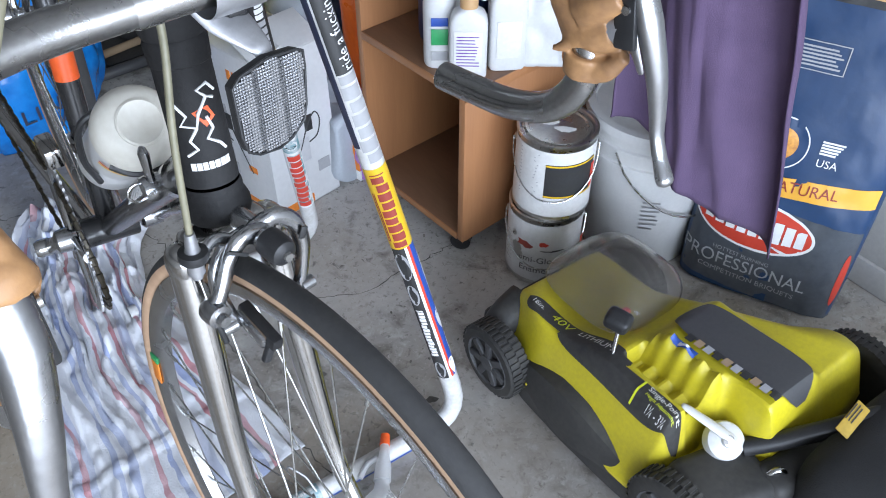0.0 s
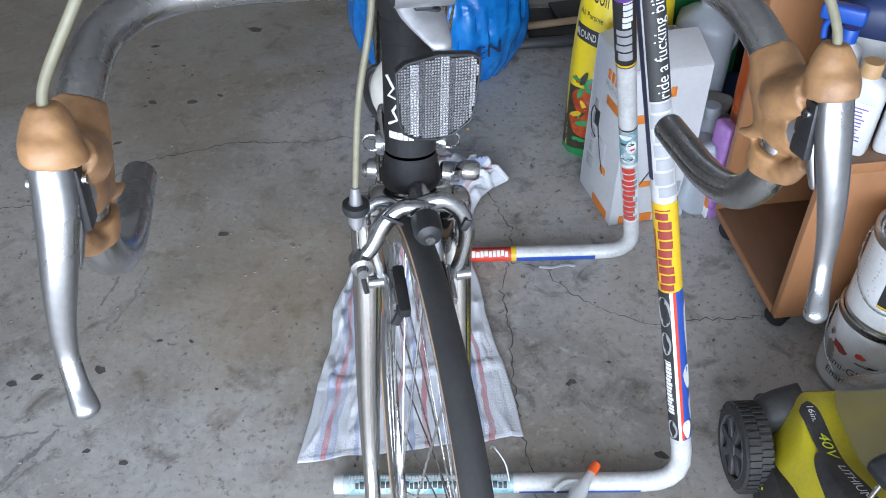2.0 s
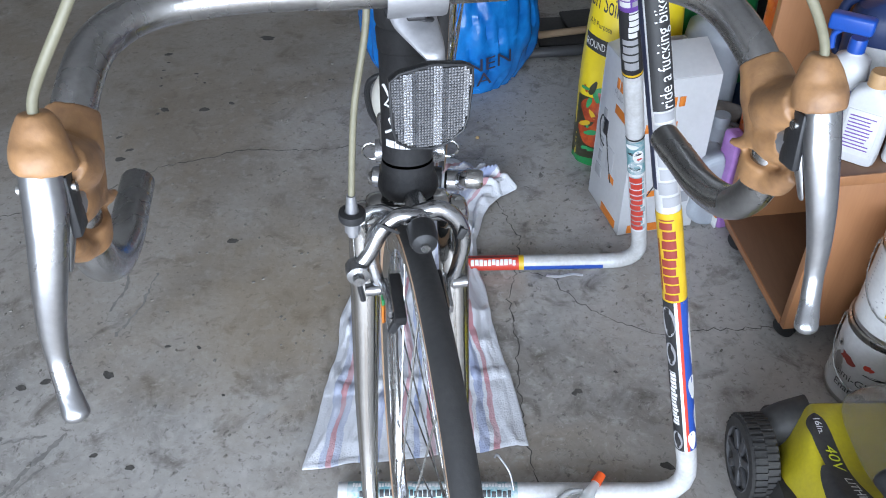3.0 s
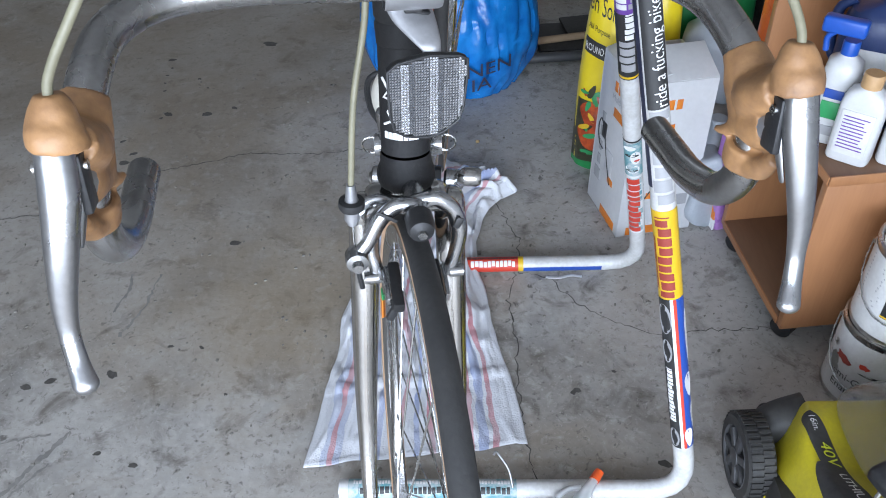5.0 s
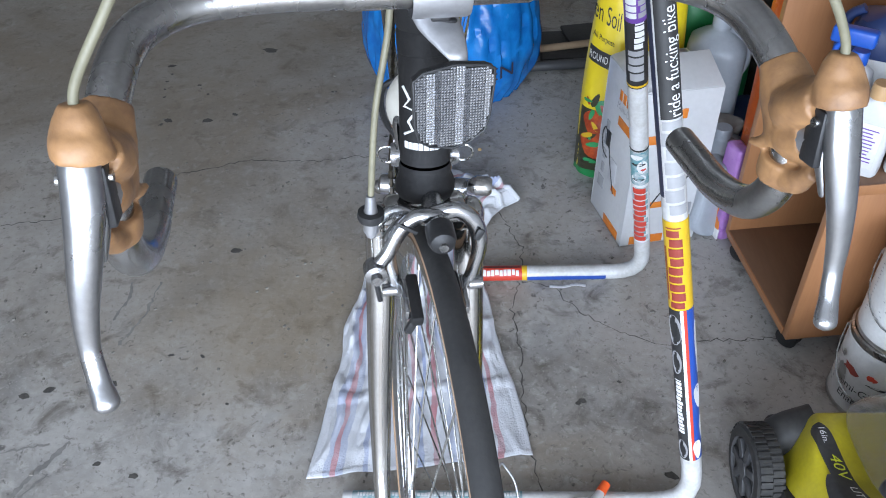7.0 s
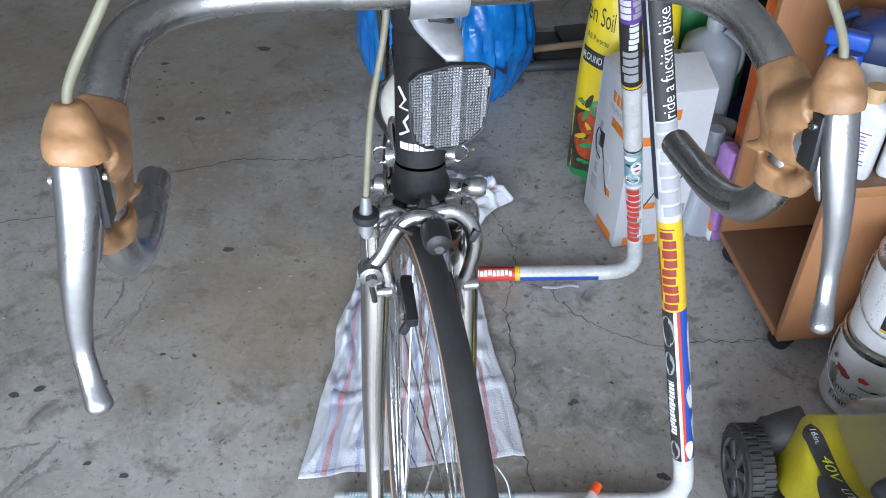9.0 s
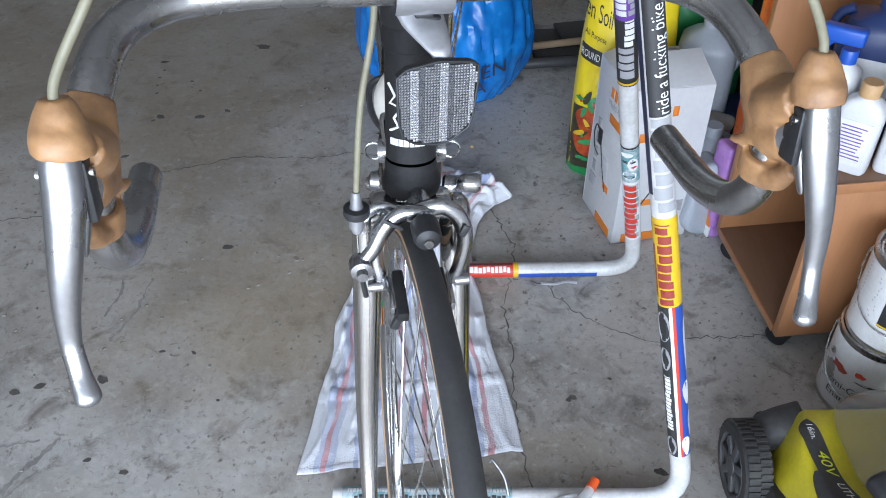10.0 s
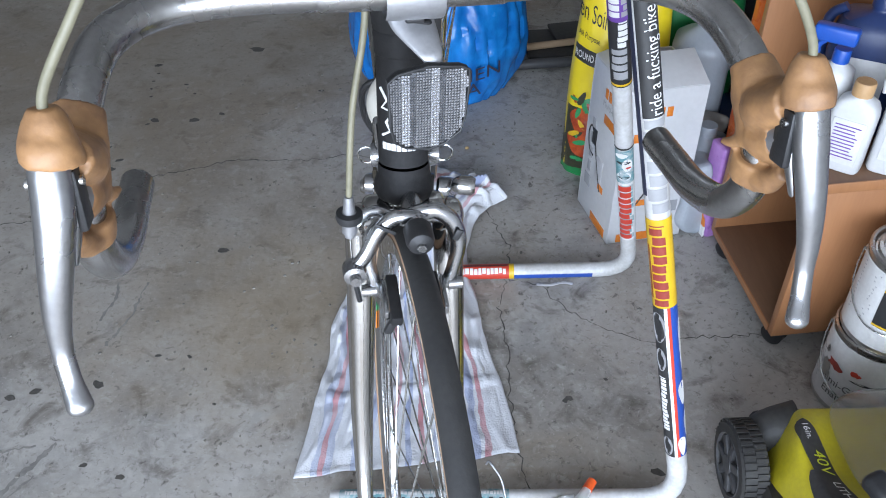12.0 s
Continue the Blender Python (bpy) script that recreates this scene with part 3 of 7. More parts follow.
part("stem_slot", box(0.012, 0.020, 0.004, 0.0018, at=tuple(CLAMP.lerp(quill, 0.5) + Vector((0.003, 0, 0.0055))), seg=3), BLACK, stem_ob, "dark slot in the stem", STEER)
part("stem_bolt", box(0.013, 0.010, 0.0045, 0.0018, at=tuple(CLAMP + Vector((0.001, -0.002, -0.0195))), seg=3), BLACK, stem_ob, "dark clamp gap with its bolt", STEER)

# handlebar
right = [(0.0, 0.032, 0.0), (0.055, 0.032, 0.0), (0.1119, 0.0311, 0.0), (0.1579, 0.0199, 0.0), (0.1849, -0.009, -0.002), (0.1948, -0.0499, -0.0121), (0.1988, -0.0797, -0.0342), (0.2006, -0.0909, -0.0624), (0.2009, -0.0872, -0.0927), (0.2003, -0.068, -0.1178), (0.2, -0.0327, -0.134), (0.2009, 0.0066, -0.1416), (0.2009, 0.0397, -0.1462)]
line = smooth([Vector((-x, y, z)) for x, y, z in right[::-1]] + [Vector(p) for p in right[1:]], 7)
# the bare tube runs through to its open ends, with a wall that shows in the mouth
bar = part("handlebar", tube(line, 0.0119, 24, caps=False), BAR_ALLOY, bike, "bare worn alloy drop handlebar", BARM)
part("bar_sleeve", lathe_x([(0.0118, -0.062), (0.0131, -0.059), (0.0131, 0.059), (0.0118, 0.062)], 28), BAR_ALLOY, bar, "thicker centre sleeve", BARM @ Matrix.Translation((0, 0.032, 0)))
for a, b in ((line[5], line[0]), (line[-6], line[-1])):
    d = (b - a).normalized()
    part("bar_end", tube([b - d * 0.03, b - d * 0.0012, b + d * 0.0002], [0.0103, 0.0103, 0.0118], 24, caps=False), BAR_ALLOY, bar, "open bar end with a worn lip", BARM)
    # black disc down the open mouth paints the shade of the hollow
    part("bar_mouth_shade", tube([b - d * 0.031, b - d * 0.028], 0.0104, 20), BLACK, bar, "black disc for the shade inside the hollow bar", BARM)


def brake_lever(s):
    """One lever and its torn hood, clamped round the forward bend."""
    hood = bmesh.new()
    tube(smooth([(s * 0.196, -0.056, -0.014), (s * 0.198, -0.072, -0.026), (s * 0.2004, -0.0885, -0.053)], 6), radii([0.0138, 0.0164, 0.0162], 6), 20, bm=hood)
    tube(smooth([(s * 0.2006, -0.0905, -0.061), (s * 0.2009, -0.0905, -0.078)], 4), radii([0.0158, 0.0150], 4), 20, bm=hood)
    tube(smooth([(s * 0.2045, -0.090, -0.040), (s * 0.2055, -0.095, -0.056), (s * 0.2045, -0.095, -0.072)], 5), radii([0.0125, 0.0120, 0.0120], 5), 16, bm=hood)
    tube(smooth([(s * 0.199, -0.078, -0.030), (s * 0.1985, -0.095, -0.019), (s * 0.198, -0.108, -0.008)], 6), radii([0.0168, 0.0162, 0.0158], 6), 20, bm=hood)
    tube(smooth([(s * 0.1985, -0.1155, -0.0045), (s * 0.198, -0.1135, 0.001), (s * 0.1975, -0.110, 0.007), (s * 0.197, -0.1075, 0.015), (s * 0.197, -0.106, 0.021)], 6), radii([0.0152, 0.0150, 0.0134, 0.0105, 0.0070], 6), 22, bm=hood)
    tube(smooth([(s * 0.2006, -0.094, -0.070), (s * 0.200, -0.109, -0.064), (s * 0.199, -0.121, -0.050)], 6), radii([0.0125, 0.0085, 0.0045], 6), 14, bm=hood)
    tube(smooth([(s * 0.208, -0.112, -0.026), (s * 0.210, -0.116, -0.040), (s * 0.208, -0.114, -0.054)], 5), radii([0.0075, 0.0050, 0.0036], 5), 10, bm=hood)
    tube(smooth([(s * 0.2, -0.086, -0.044), (s * 0.199, -0.100, -0.040), (s * 0.199, -0.110, -0.034)], 5), radii([0.0166, 0.0150, 0.0128], 5), 18, bm=hood)
    tube(smooth([(s * 0.194, -0.084, -0.028), (s * 0.192, -0.098, -0.018), (s * 0.193, -0.110, -0.007)], 5), radii([0.0150, 0.0140, 0.0125], 5), 16, bm=hood)
    # ragged flap beside the tear
    tube(smooth([(s * 0.190, -0.083, -0.052), (s * 0.186, -0.079, -0.057), (s * 0.183, -0.074, -0.059)], 4), radii([0.0060, 0.0042, 0.0022], 4), 10, bm=hood, round_ends=2)
    wobble(hood, 0.0016, 60, 3.0 * s)
    ob = part("brake_hood", hood, HOOD, bar, "torn tan gum rubber brake hood", BARM)
    rm = ob.modifiers.new("skin", "REMESH")
    rm.mode, rm.voxel_size, rm.use_smooth_shade = "VOXEL", 0.0015, True
    sm = ob.modifiers.new("even", "SMOOTH")
    sm.iterations, sm.factor = 4, 0.5
    body = tube(smooth([(s * 0.199, -0.088, -0.036), (s * 0.199, -0.108, -0.034), (s * 0.199, -0.121, -0.022)], 5), radii([0.013, 0.0125, 0.0105], 5), 16)
    part("lever_bracket", body, STEM_GREY, bar, "grey cast lever bracket", BARM)
    # solid black block stands in for the shade in the lever's hollow
    part("lever_gap_shade", box(0.006, 0.016, 0.034, 0.002, m=BARM @ Matrix.Translation((s * 0.1905, -0.1185, -0.024)) @ pose(0, 0, 0, -14)), BLACK, bar, "black block for the shade in the gap behind the lever")
    pts = [(s * 0.199, -0.1205, -0.004), (s * 0.2005, -0.1305, -0.024), (s * 0.207, -0.1405, -0.055), (s * 0.2128, -0.146, -0.082), (s * 0.2155, -0.1505, -0.104), (s * 0.2140, -0.159, -0.119), (s * 0.211, -0.168, -0.1295)]
    blade = tube(smooth(pts, 6), radii([0.0078, 0.0080, 0.0068, 0.0056, 0.0046, 0.0048, 0.0058], 6), 22, flat=1.30, up=(1, 0, 0), round_ends=4)
    part("brake_lever", blade, LEVER_ALLOY, bar, "polished alloy brake lever", BARM)
    for w in (-1, 1):
        part("lever_flange", tube(smooth([(s * 0.199 + w * 0.0088, -0.1165, -0.014), (s * 0.2005 + w * 0.0088, -0.1235, -0.030), (s * 0.205 + w * 0.0078, -0.134, -0.054)], 5), radii([0.0042, 0.0046, 0.0025], 5), 10, flat=0.55, up=(1, 0, 0), round_ends=2), LEVER_ALLOY, bar, "folded side of the lever", BARM)
    pin = lathe_x([(0.0, -0.0135), (0.0030, -0.0135), (0.0030, 0.0135), (0.0, 0.0135)], 14)
    part("lever_pivot", pin, STEEL, bar, "steel pivot pin", BARM @ Matrix.Translation((s * 0.199, -0.1185, -0.014)))


for s in (-1, 1):
    brake_lever(s)
# cable housings: up out of each horn, over the bar, then down to the brakes
OLDB = STEER @ pose(0, 0, 0, 0, -1.8)
down_run = [OLDB @ Vector(p) for p in ((-0.045, 0.030, 0.140), (-0.035, 0.038, 0.06), (-0.033, 0.026, -0.01), (-0.0475, 0.012, -0.08), (-0.0555, 0.004, -0.156))]
part("brake_cable", tube(smooth([BARM @ Vector(p) for p in ((-0.197, -0.1085, 0.012), (-0.194, -0.1055, 0.030), (-0.174, -0.098, 0.062), (-0.142, -0.072, 0.108), (-0.100, -0.020, 0.155))] + down_run, 8), 0.0026, 12), OLIVE_CABLE, bike, "aged olive brake cable housing")
part("brake_cable", tube(smooth([BARM @ Vector(p) for p in ((0.197, -0.1085, 0.012), (0.194, -0.1055, 0.030), (0.174, -0.098, 0.062), (0.142, -0.066, 0.108), (0.100, -0.010, 0.150), (0.05, 0.08, 0.16))] + [STEER @ Vector(p) for p in ((0.025, 0.16, 0.10), (0.014, 0.22, 0.02), (0.014, 0.36, 0.01))], 8), 0.0026, 12), OLIVE_CABLE, bike, "aged olive brake cable housing")

# front brake: a side-pull caliper
brake = part("front_brake", lathe([(0.0, -0.024), (0.0062, -0.024), (0.0075, -0.021), (0.0105, -0.019), (0.0108, -0.006), (0.0092, -0.004), (0.0092, 0.05), (0.0, 0.05)], 20, m=STEER @ Matrix.Translation((0.002, -0.004, -0.178)) @ pose(0, 0, 0, -90)), ALLOY, bike, "polished side-pull brake caliper")
part("pivot_cap", lathe([(0.0, -0.0262), (0.0048, -0.0262), (0.0098, -0.0235), (0.0116, -0.018), (0.0116, -0.004), (0.0095, -0.002)], 20, m=STEER @ Matrix.Translation((0.002, -0.006, -0.178)) @ pose(0, 0, 0, -90)), BLACK, brake, "black rubber pivot cap")
part("pivot_bolt", lathe([(0.0, -0.0282), (0.0038, -0.0282), (0.0042, -0.0262), (0.0042, -0.02)], 6, m=STEER @ Matrix.Translation((0.002, -0.007, -0.178)) @ pose(0, 0, 0, -90)), STEEL, brake, "small steel bolt")


def arm(pts, rad, flat=0.8):
    return tube(smooth(pts, 6), radii(rad, 6), 14, flat=flat, up=(0, 1, 0), round_ends=3)


part("caliper_arm", arm([(0.002, 0.0, -0.176), (-0.014, -0.001, -0.172), (-0.028, -0.003, -0.183), (-0.038, -0.006, -0.202), (-0.048, -0.009, -0.214)], [0.0085, 0.0072, 0.0068, 0.0062, 0.0065]), ALLOY, brake, "polished caliper arm", STEER)
part("caliper_arm", arm([(0.002, 0.006, -0.176), (0.018, 0.005, -0.172), (0.033, 0.004, -0.184), (0.039, 0.002, -0.205), (0.036, 0.000, -0.228), (0.031, -0.001, -0.246)], [0.0085, 0.0075, 0.0075, 0.007, 0.0062, 0.006]), ALLOY, brake, "polished caliper arm", STEER)
part("caliper_arm", arm([(0.002, 0.008, -0.178), (-0.018, 0.010, -0.182), (-0.033, 0.008, -0.196), (-0.036, 0.004, -0.218), (-0.033, 0.0, -0.236), (-0.030, -0.001, -0.248)], [0.008, 0.007, 0.0065, 0.006, 0.006, 0.006]), ALLOY, brake, "polished caliper arm", STEER)
part("caliper_arm", arm([(-0.014, 0.010, -0.182), (-0.030, 0.010, -0.172), (-0.043, 0.006, -0.175), (-0.051, 0.004, -0.178)], [0.006, 0.0052, 0.0048, 0.005]), ALLOY, brake, "polished cable stop arm", STEER)
part("arm_slot", box(0.020, 0.0015, 0.0032, 0.0008, m=STEER @ Matrix.Translation((-0.0235, -0.0085, -0.177)) @ pose(0, 0, 0, 0, 33)), BLACK_INK, brake, "black filled slot mark")
part("arm_slot", box(0.006, 0.0015, 0.011, 0.0012, m=STEER @ Matrix.Translation((0.0365, -0.0045, -0.192)) @ pose(0, 0, 0, 0, 22)), BLACK_INK, brake, "small black model badge")
adj = lathe([(0.0, 0.027), (0.0036, 0.027), (0.0048, 0.016), (0.0050, 0.012), (0.0062, 0.0115), (0.0062, 0.005), (0.0060, 0.002), (0.0064, -0.008), (0.0045, -0.009), (0.0042, -0.013), (0.0, -0.013)], 20, m=STEER @ Matrix.Translation((-0.0505, 0.004, -0.178)))
adjuster = part("cable_adjuster", adj, STEM_GREY, brake, "grey rubber cable boot and adjuster")
part("adjuster_collar", lathe([(0.0058, 0.0), (0.0102, 0.001), (0.0110, 0.004), (0.0104, 0.008), (0.0058, 0.009)], 20, m=STEER @ Matrix.Translation((-0.0505, 0.004, -0.175))), BLACK, adjuster, "black rubber collar")
part("inner_cable", tube([(-0.0505, 0.004, -0.186), (-0.0500, -0.006, -0.216), (-0.0485, -0.010, -0.236)], 0.0008, 6), STEEL, brake, "bare brake wire", STEER)
anchor = lathe([(0.0, -0.016), (0.0045, -0.016), (0.0048, -0.010), (0.0092, -0.009), (0.0098, -0.004), (0.0098, 0.004), (0.008, 0.007), (0.0, 0.008)], 18, m=STEER @ Matrix.Translation((-0.049, -0.008, -0.217)) @ pose(0, 0, 0, -90))
part("cable_clamp", anchor, ALLOY, brake, "alloy cable anchor bolt")
part("cable_end", tube([(-0.0485, -0.010, -0.230), (-0.0455, -0.013, -0.248)], 0.0024, 8), BLACK, brake, "black cable end", STEER)
for s in (-1, 1):
    pad = box(0.010, 0.046, 0.012, 0.002, m=STEER @ Matrix.Translation((s * 0.0175, -0.016, -0.2475)) @ pose(0, 0, 0, 12))
    p_ = part("brake_pad", pad, RUBBER, brake, "black rubber brake block")
    part("pad_holder", box(0.006, 0.036, 0.012, 0.0025, m=STEER @ Matrix.Translation((s * 0.0245, -0.014, -0.2475)) @ pose(0, 0, 0, 12)), ALLOY, p_, "alloy pad holder")
    part("pad_nut", lathe_x([(0.0, 0.012), (0.0055, 0.012), (0.006, 0.0), (0.0, 0.0)], 12) if s > 0 else lathe_x([(0.0, -0.012), (0.0055, -0.012), (0.006, 0.0), (0.0, 0.0)], 12), ALLOY, p_, "domed nut", STEER @ Matrix.Translation((s * 0.031, -0.003, -0.246)))
part("quick_release", box(0.0075, 0.006, 0.020, 0.002, m=STEER @ Matrix.Translation((-0.021, -0.030, -0.262)) @ pose(0, 0, 0, 0, 24)), BLACK, brake, "black quick release tab")

# reflector in front of the head tube
REFL = STEER @ Matrix.Translation((0.0045, -0.030, -0.056)) @ pose(0, 0, 0, 86, 0, 5)
ol = [(-0.0285, 0.021), (-0.022, 0.0262), (0.0, 0.0305), (0.022, 0.0285), (0.0275, 0.026), (0.0278, 0.015), (0.0255, -0.010), (0.0225, -0.020), (0.011, -0.0285), (0.0, -0.0315), (-0.016, -0.029), (-0.024, -0.024), (-0.0272, -0.012)]
refl = part("reflector", prism(ol, 0.006, 0.0012), BLACK, bike, "clear prismatic front reflector in a black housing", REFL @ Matrix.Translation((0, 0, -0.007)))


def inside(x, y, poly):
    hit = False
    for (x0, y0), (x1, y1) in zip(poly, poly[1:] + poly[:1]):
        if (y0 > y) != (y1 > y) and x < (x1 - x0) * (y - y0) / (y1 - y0) + x0:
            hit = not hit
    return hit


lens = bmesh.new()
inner = [(x * 0.965, y * 0.965) for x, y in ol]
cell = 0.00205
for i in range(-14, 15):
    for j in range(-16, 17):
        x, y = i * cell, j * cell
        if not inside(x, y, inner):
            continue
        band = (i + 14) % 10
        if 5 <= band <= 7:
            tip = (x + 0.0006, y, 0.0003)
        else:
            tip = (x + (0.0003 if band < 5 else -0.0003), y + 0.0002, 0.0008)
        h = cell / 2 * 0.94
        c4 = [lens.verts.new((x + dx * h, y + dy * h, -0.0001)) for dx, dy in ((-1, -1), (1, -1), (1, 1), (-1, 1))]
        t_ = lens.verts.new(tip)
        for k in range(4):
            lens.faces.new((c4[k], c4[(k + 1) % 4], t_))
part("reflector_lens", lens, mat("prismatic_lens", (0.34, 0.345, 0.36), (0.19, 0.195, 0.205), rough=0.2, metal=0.85, scale=60, fine=500, bump=0.05), refl, "clear lens of small prisms", REFL @ Matrix.Translation((0, 0, 0.0004)), angle=5)
rim_pts = [Vector((x, y, 0.0)) for x, y in ol]
part("reflector_rim", tube(rim_pts, 0.0010, 8, closed=True), BLACK, refl, "dark rim of the lens", REFL)
bracket = tube(smooth([(-0.010, 0.014, 0.006), (-0.003, 0.003, -0.008), (0.004, -0.010, -0.018), (0.008, -0.0185, -0.026), (0.008, -0.0185, -0.040)], 6), radii([0.0160, 0.0150, 0.0105, 0.0066, 0.0050], 6), 20, flat=0.32, up=(0, -0.75, 0.66), round_ends=2)
part("reflector_bracket", bracket, STEM_GREY, refl, "dull grey bracket from the bar clamp to the reflector", STEER)
part("bracket_slot", tube([(-0.004, -0.0035, -0.0040), (0.006, -0.0045, -0.0052)], 0.0030, 12, flat=0.6, round_ends=3), BLACK, refl, "dark slot in the bracket", STEER)

# frame
BB = Vector((0.281, 1.12, 0.600))
H0 = STEER @ Vector(axis(-0.140))
H1 = STEER @ Vector(axis(-0.062))
SEAT = Vector((0.322, 1.19, 1.115))
REAR = Vector((0.268, 1.53, 0.728))
down = part("down_tube", tube([H0, BB], 0.0143, 20), BLACK_PAINT, bike, "glossy black down tube")
part("top_tube", tube([H1, SEAT - Vector((0, 0, 0.03))], 0.0128, 20), BLACK_PAINT, bike, "glossy black top tube")
seat_t = part("seat_tube", tube([BB, SEAT], 0.0143, 20), BLACK_PAINT, bike, "glossy black seat tube")
dirs = (SEAT - BB).normalized()
part("tube_band", tube([BB + dirs * 0.215, BB + dirs * 0.265], 0.0149, 20), ORANGE, seat_t, "orange reflective band")
dt = (SEAT - Vector((0, 0, 0.03)) - H1)
part("tube_band", tube([H1 + dt * 0.52, H1 + dt * 0.62], 0.0134, 20), ORANGE, bike, "orange reflective band")
part("seat_post", tube([SEAT, SEAT + dirs * 0.16], 0.0132, 16), ALLOY, bike, "alloy seat post")
for s in (-1, 1):
    off = Vector((s * 0.062, 0, 0))
    part("chain_stay", tube([BB + Vector((s * 0.02, 0.02, 0)), BB.lerp(REAR, 0.5) + Vector((s * 0.042, 0, 0)), REAR + off], [0.011, 0.010, 0.007], 12), CHROME, bike, "chromed chain stay")
    part("seat_stay", tube([SEAT + Vector((s * 0.014, 0.0, -0.02)), SEAT.lerp(REAR, 0.5) + Vector((s * 0.04, 0, 0)), REAR + off], [0.0075, 0.007, 0.006], 12), BLACK_PAINT, bike, "black seat stay")
SIDE = Matrix(((0.9955, 0.06, 0.07, 0), (-0.054, 0.998, 0.0, 0), (-0.07, 0.0, 0.9975, 0), (0, 0, 0, 1)))
REARM = Matrix.Translation(REAR) @ SIDE
wheel(bike, Matrix.Translation((0.338, 1.53, 0.728)) @ SIDE, 0.342, "rear_wheel", 0.062)
BBM = Matrix.Translation(BB) @ SIDE
part("bottom_bracket", lathe_x([(0.0, -0.036), (0.019, -0.036), (0.0205, -0.034), (0.0205, 0.034), (0.019, 0.036), (0.0, 0.036)], 24), BLACK_PAINT, bike, "black bottom bracket shell", BBM)
ring = bmesh.new()
teeth = 52
outer = []
for k in range(teeth * 4):
    a = 2 * math.pi * k / (teeth * 4)
    outer.append((0.1035 + (0.0035 if k % 4 in (1, 2) else -0.001), a))
o_, i_ = [], []
for r, a in outer:
    for lst, rad in ((o_, r), (i_, 0.088)):
        lst.append((ring.verts.new((-0.0015, rad * math.cos(a), rad * math.sin(a))), ring.verts.new((0.0015, rad * math.cos(a), rad * math.sin(a)))))
for k in range(len(o_)):
    j = (k + 1) % len(o_)
    for q in ((o_[k][0], o_[j][0], i_[j][0], i_[k][0]), (o_[k][1], i_[k][1], i_[j][1], o_[j][1]), (o_[k][0], o_[k][1], o_[j][1], o_[j][0]), (i_[k][0], i_[j][0], i_[j][1], i_[k][1])):
        ring.faces.new(q)
crank = part("chainring", ring, STEM_GREY, bike, "toothed alloy chainring", BBM @ Matrix.Translation((-0.046, 0, 0)))
spider = bmesh.new()
for k in range(5):
    a = 2 * math.pi * k / 5 + 0.3
    tube([(-0.048, 0.02 * math.cos(a), 0.02 * math.sin(a)), (-0.048, 0.092 * math.cos(a), 0.092 * math.sin(a))], [0.009, 0.006], 10, bm=spider, flat=0.6, up=(1, 0, 0))
part("crank_spider", spider, ALLOY, crank, "five-arm alloy spider", BBM)
for s, turn in ((-1, 231.5), (1, 51.5)):
    boss = lathe_x([(0.0, 0.012), (0.010, 0.012), (0.0155, 0.009), (0.0165, -0.004), (0.0165, -0.016), (0.012, -0.020), (0.0, -0.020)], 20)
    if s < 0:
        boss.transform(Matrix.Diagonal((-1, 1, 1, 1)))
    ca = part("crank_boss", boss, ALLOY, bike, "polished crank end with dust cap", BBM @ Matrix.Translation((s * 0.060, 0, 0)))
    M_ = BBM @ Matrix.Rotation(radians(turn), 4, "X")
    part("crank_arm", tube([(s * 0.064, 0, 0.0), (s * 0.068, 0, 0.09), (s * 0.072, 0, 0.165)], [0.0135, 0.0105, 0.0125], 12, flat=0.75, up=(1, 0, 0), round_ends=3), ALLOY, ca, "polished crank arm", M_)
    part("pedal_spindle", lathe_x([(0.0, s * 0.012), (0.010, s * 0.012), (0.0135, s * 0.006), (0.0135, -s * 0.010), (0.0, -s * 0.012)], 18), CHROME, ca, "chrome spindle end", M_ @ Matrix.Translation((s * 0.082, 0, 0.165)))
CHAIN = mat("oily_chain", (0.10, 0.085, 0.06), (0.05, 0.045, 0.04), rough=0.4, metal=0.9, scale=90, fine=300)


def chain_run(p, q, n):
    chain = bmesh.new()
    for k in range(n):
        a, b = p.lerp(q, k / n), p.lerp(q, (k + 0.9) / n)
        w = 0.0036 if k % 2 else 0.0026
        tube([a, b], [w, w], 6, bm=chain, flat=1.3)
    part("chain", chain, CHAIN, bike, "dark oily chain")


CX = BBM @ Vector((-0.046, 0, 0))
CR = REARM @ Vector((-0.040, 0, 0))
chain_run(CX + Vector((0, 0.02, 0.103)), CR + Vector((0, 0, 0.032)), 34)
chain_run(CX + Vector((0, 0.03, -0.101)), CR + Vector((0.0, -0.01, -0.10)), 34)
chain = bmesh.new()
for k in range(26):
    a = radians(100 + k * 6.6)
    b = radians(100 + (k + 0.9) * 6.6)
    tube([CX + Vector((0, 0.104 * math.cos(a), 0.104 * math.sin(a))), CX + Vector((0, 0.104 * math.cos(b), 0.104 * math.sin(b)))], 0.0036 if k % 2 else 0.0027, 6, bm=chain, flat=1.3)
part("chain", chain, CHAIN, bike, "dark oily chain round the chainring")
part("cassette", lathe_x([(0.0, -0.050), (0.022, -0.050), (0.024, -0.046), (0.03, -0.040), (0.038, -0.034), (0.040, -0.030), (0.0, -0.030)], 30), STEM_GREY, bike, "steel sprockets", REARM)
part("rear_derailleur", box(0.016, 0.05, 0.10, 0.006, at=(-0.05, 0.0, -0.06), m=REARM), ALLOY, bike, "alloy rear derailleur")
fdm = Matrix.Translation(BB + dirs * 0.13)
part("front_derailleur", box(0.022, 0.05, 0.028, 0.005, at=(-0.044, 0.005, 0.0), m=fdm), CHROME, bike, "chromed front derailleur cage")
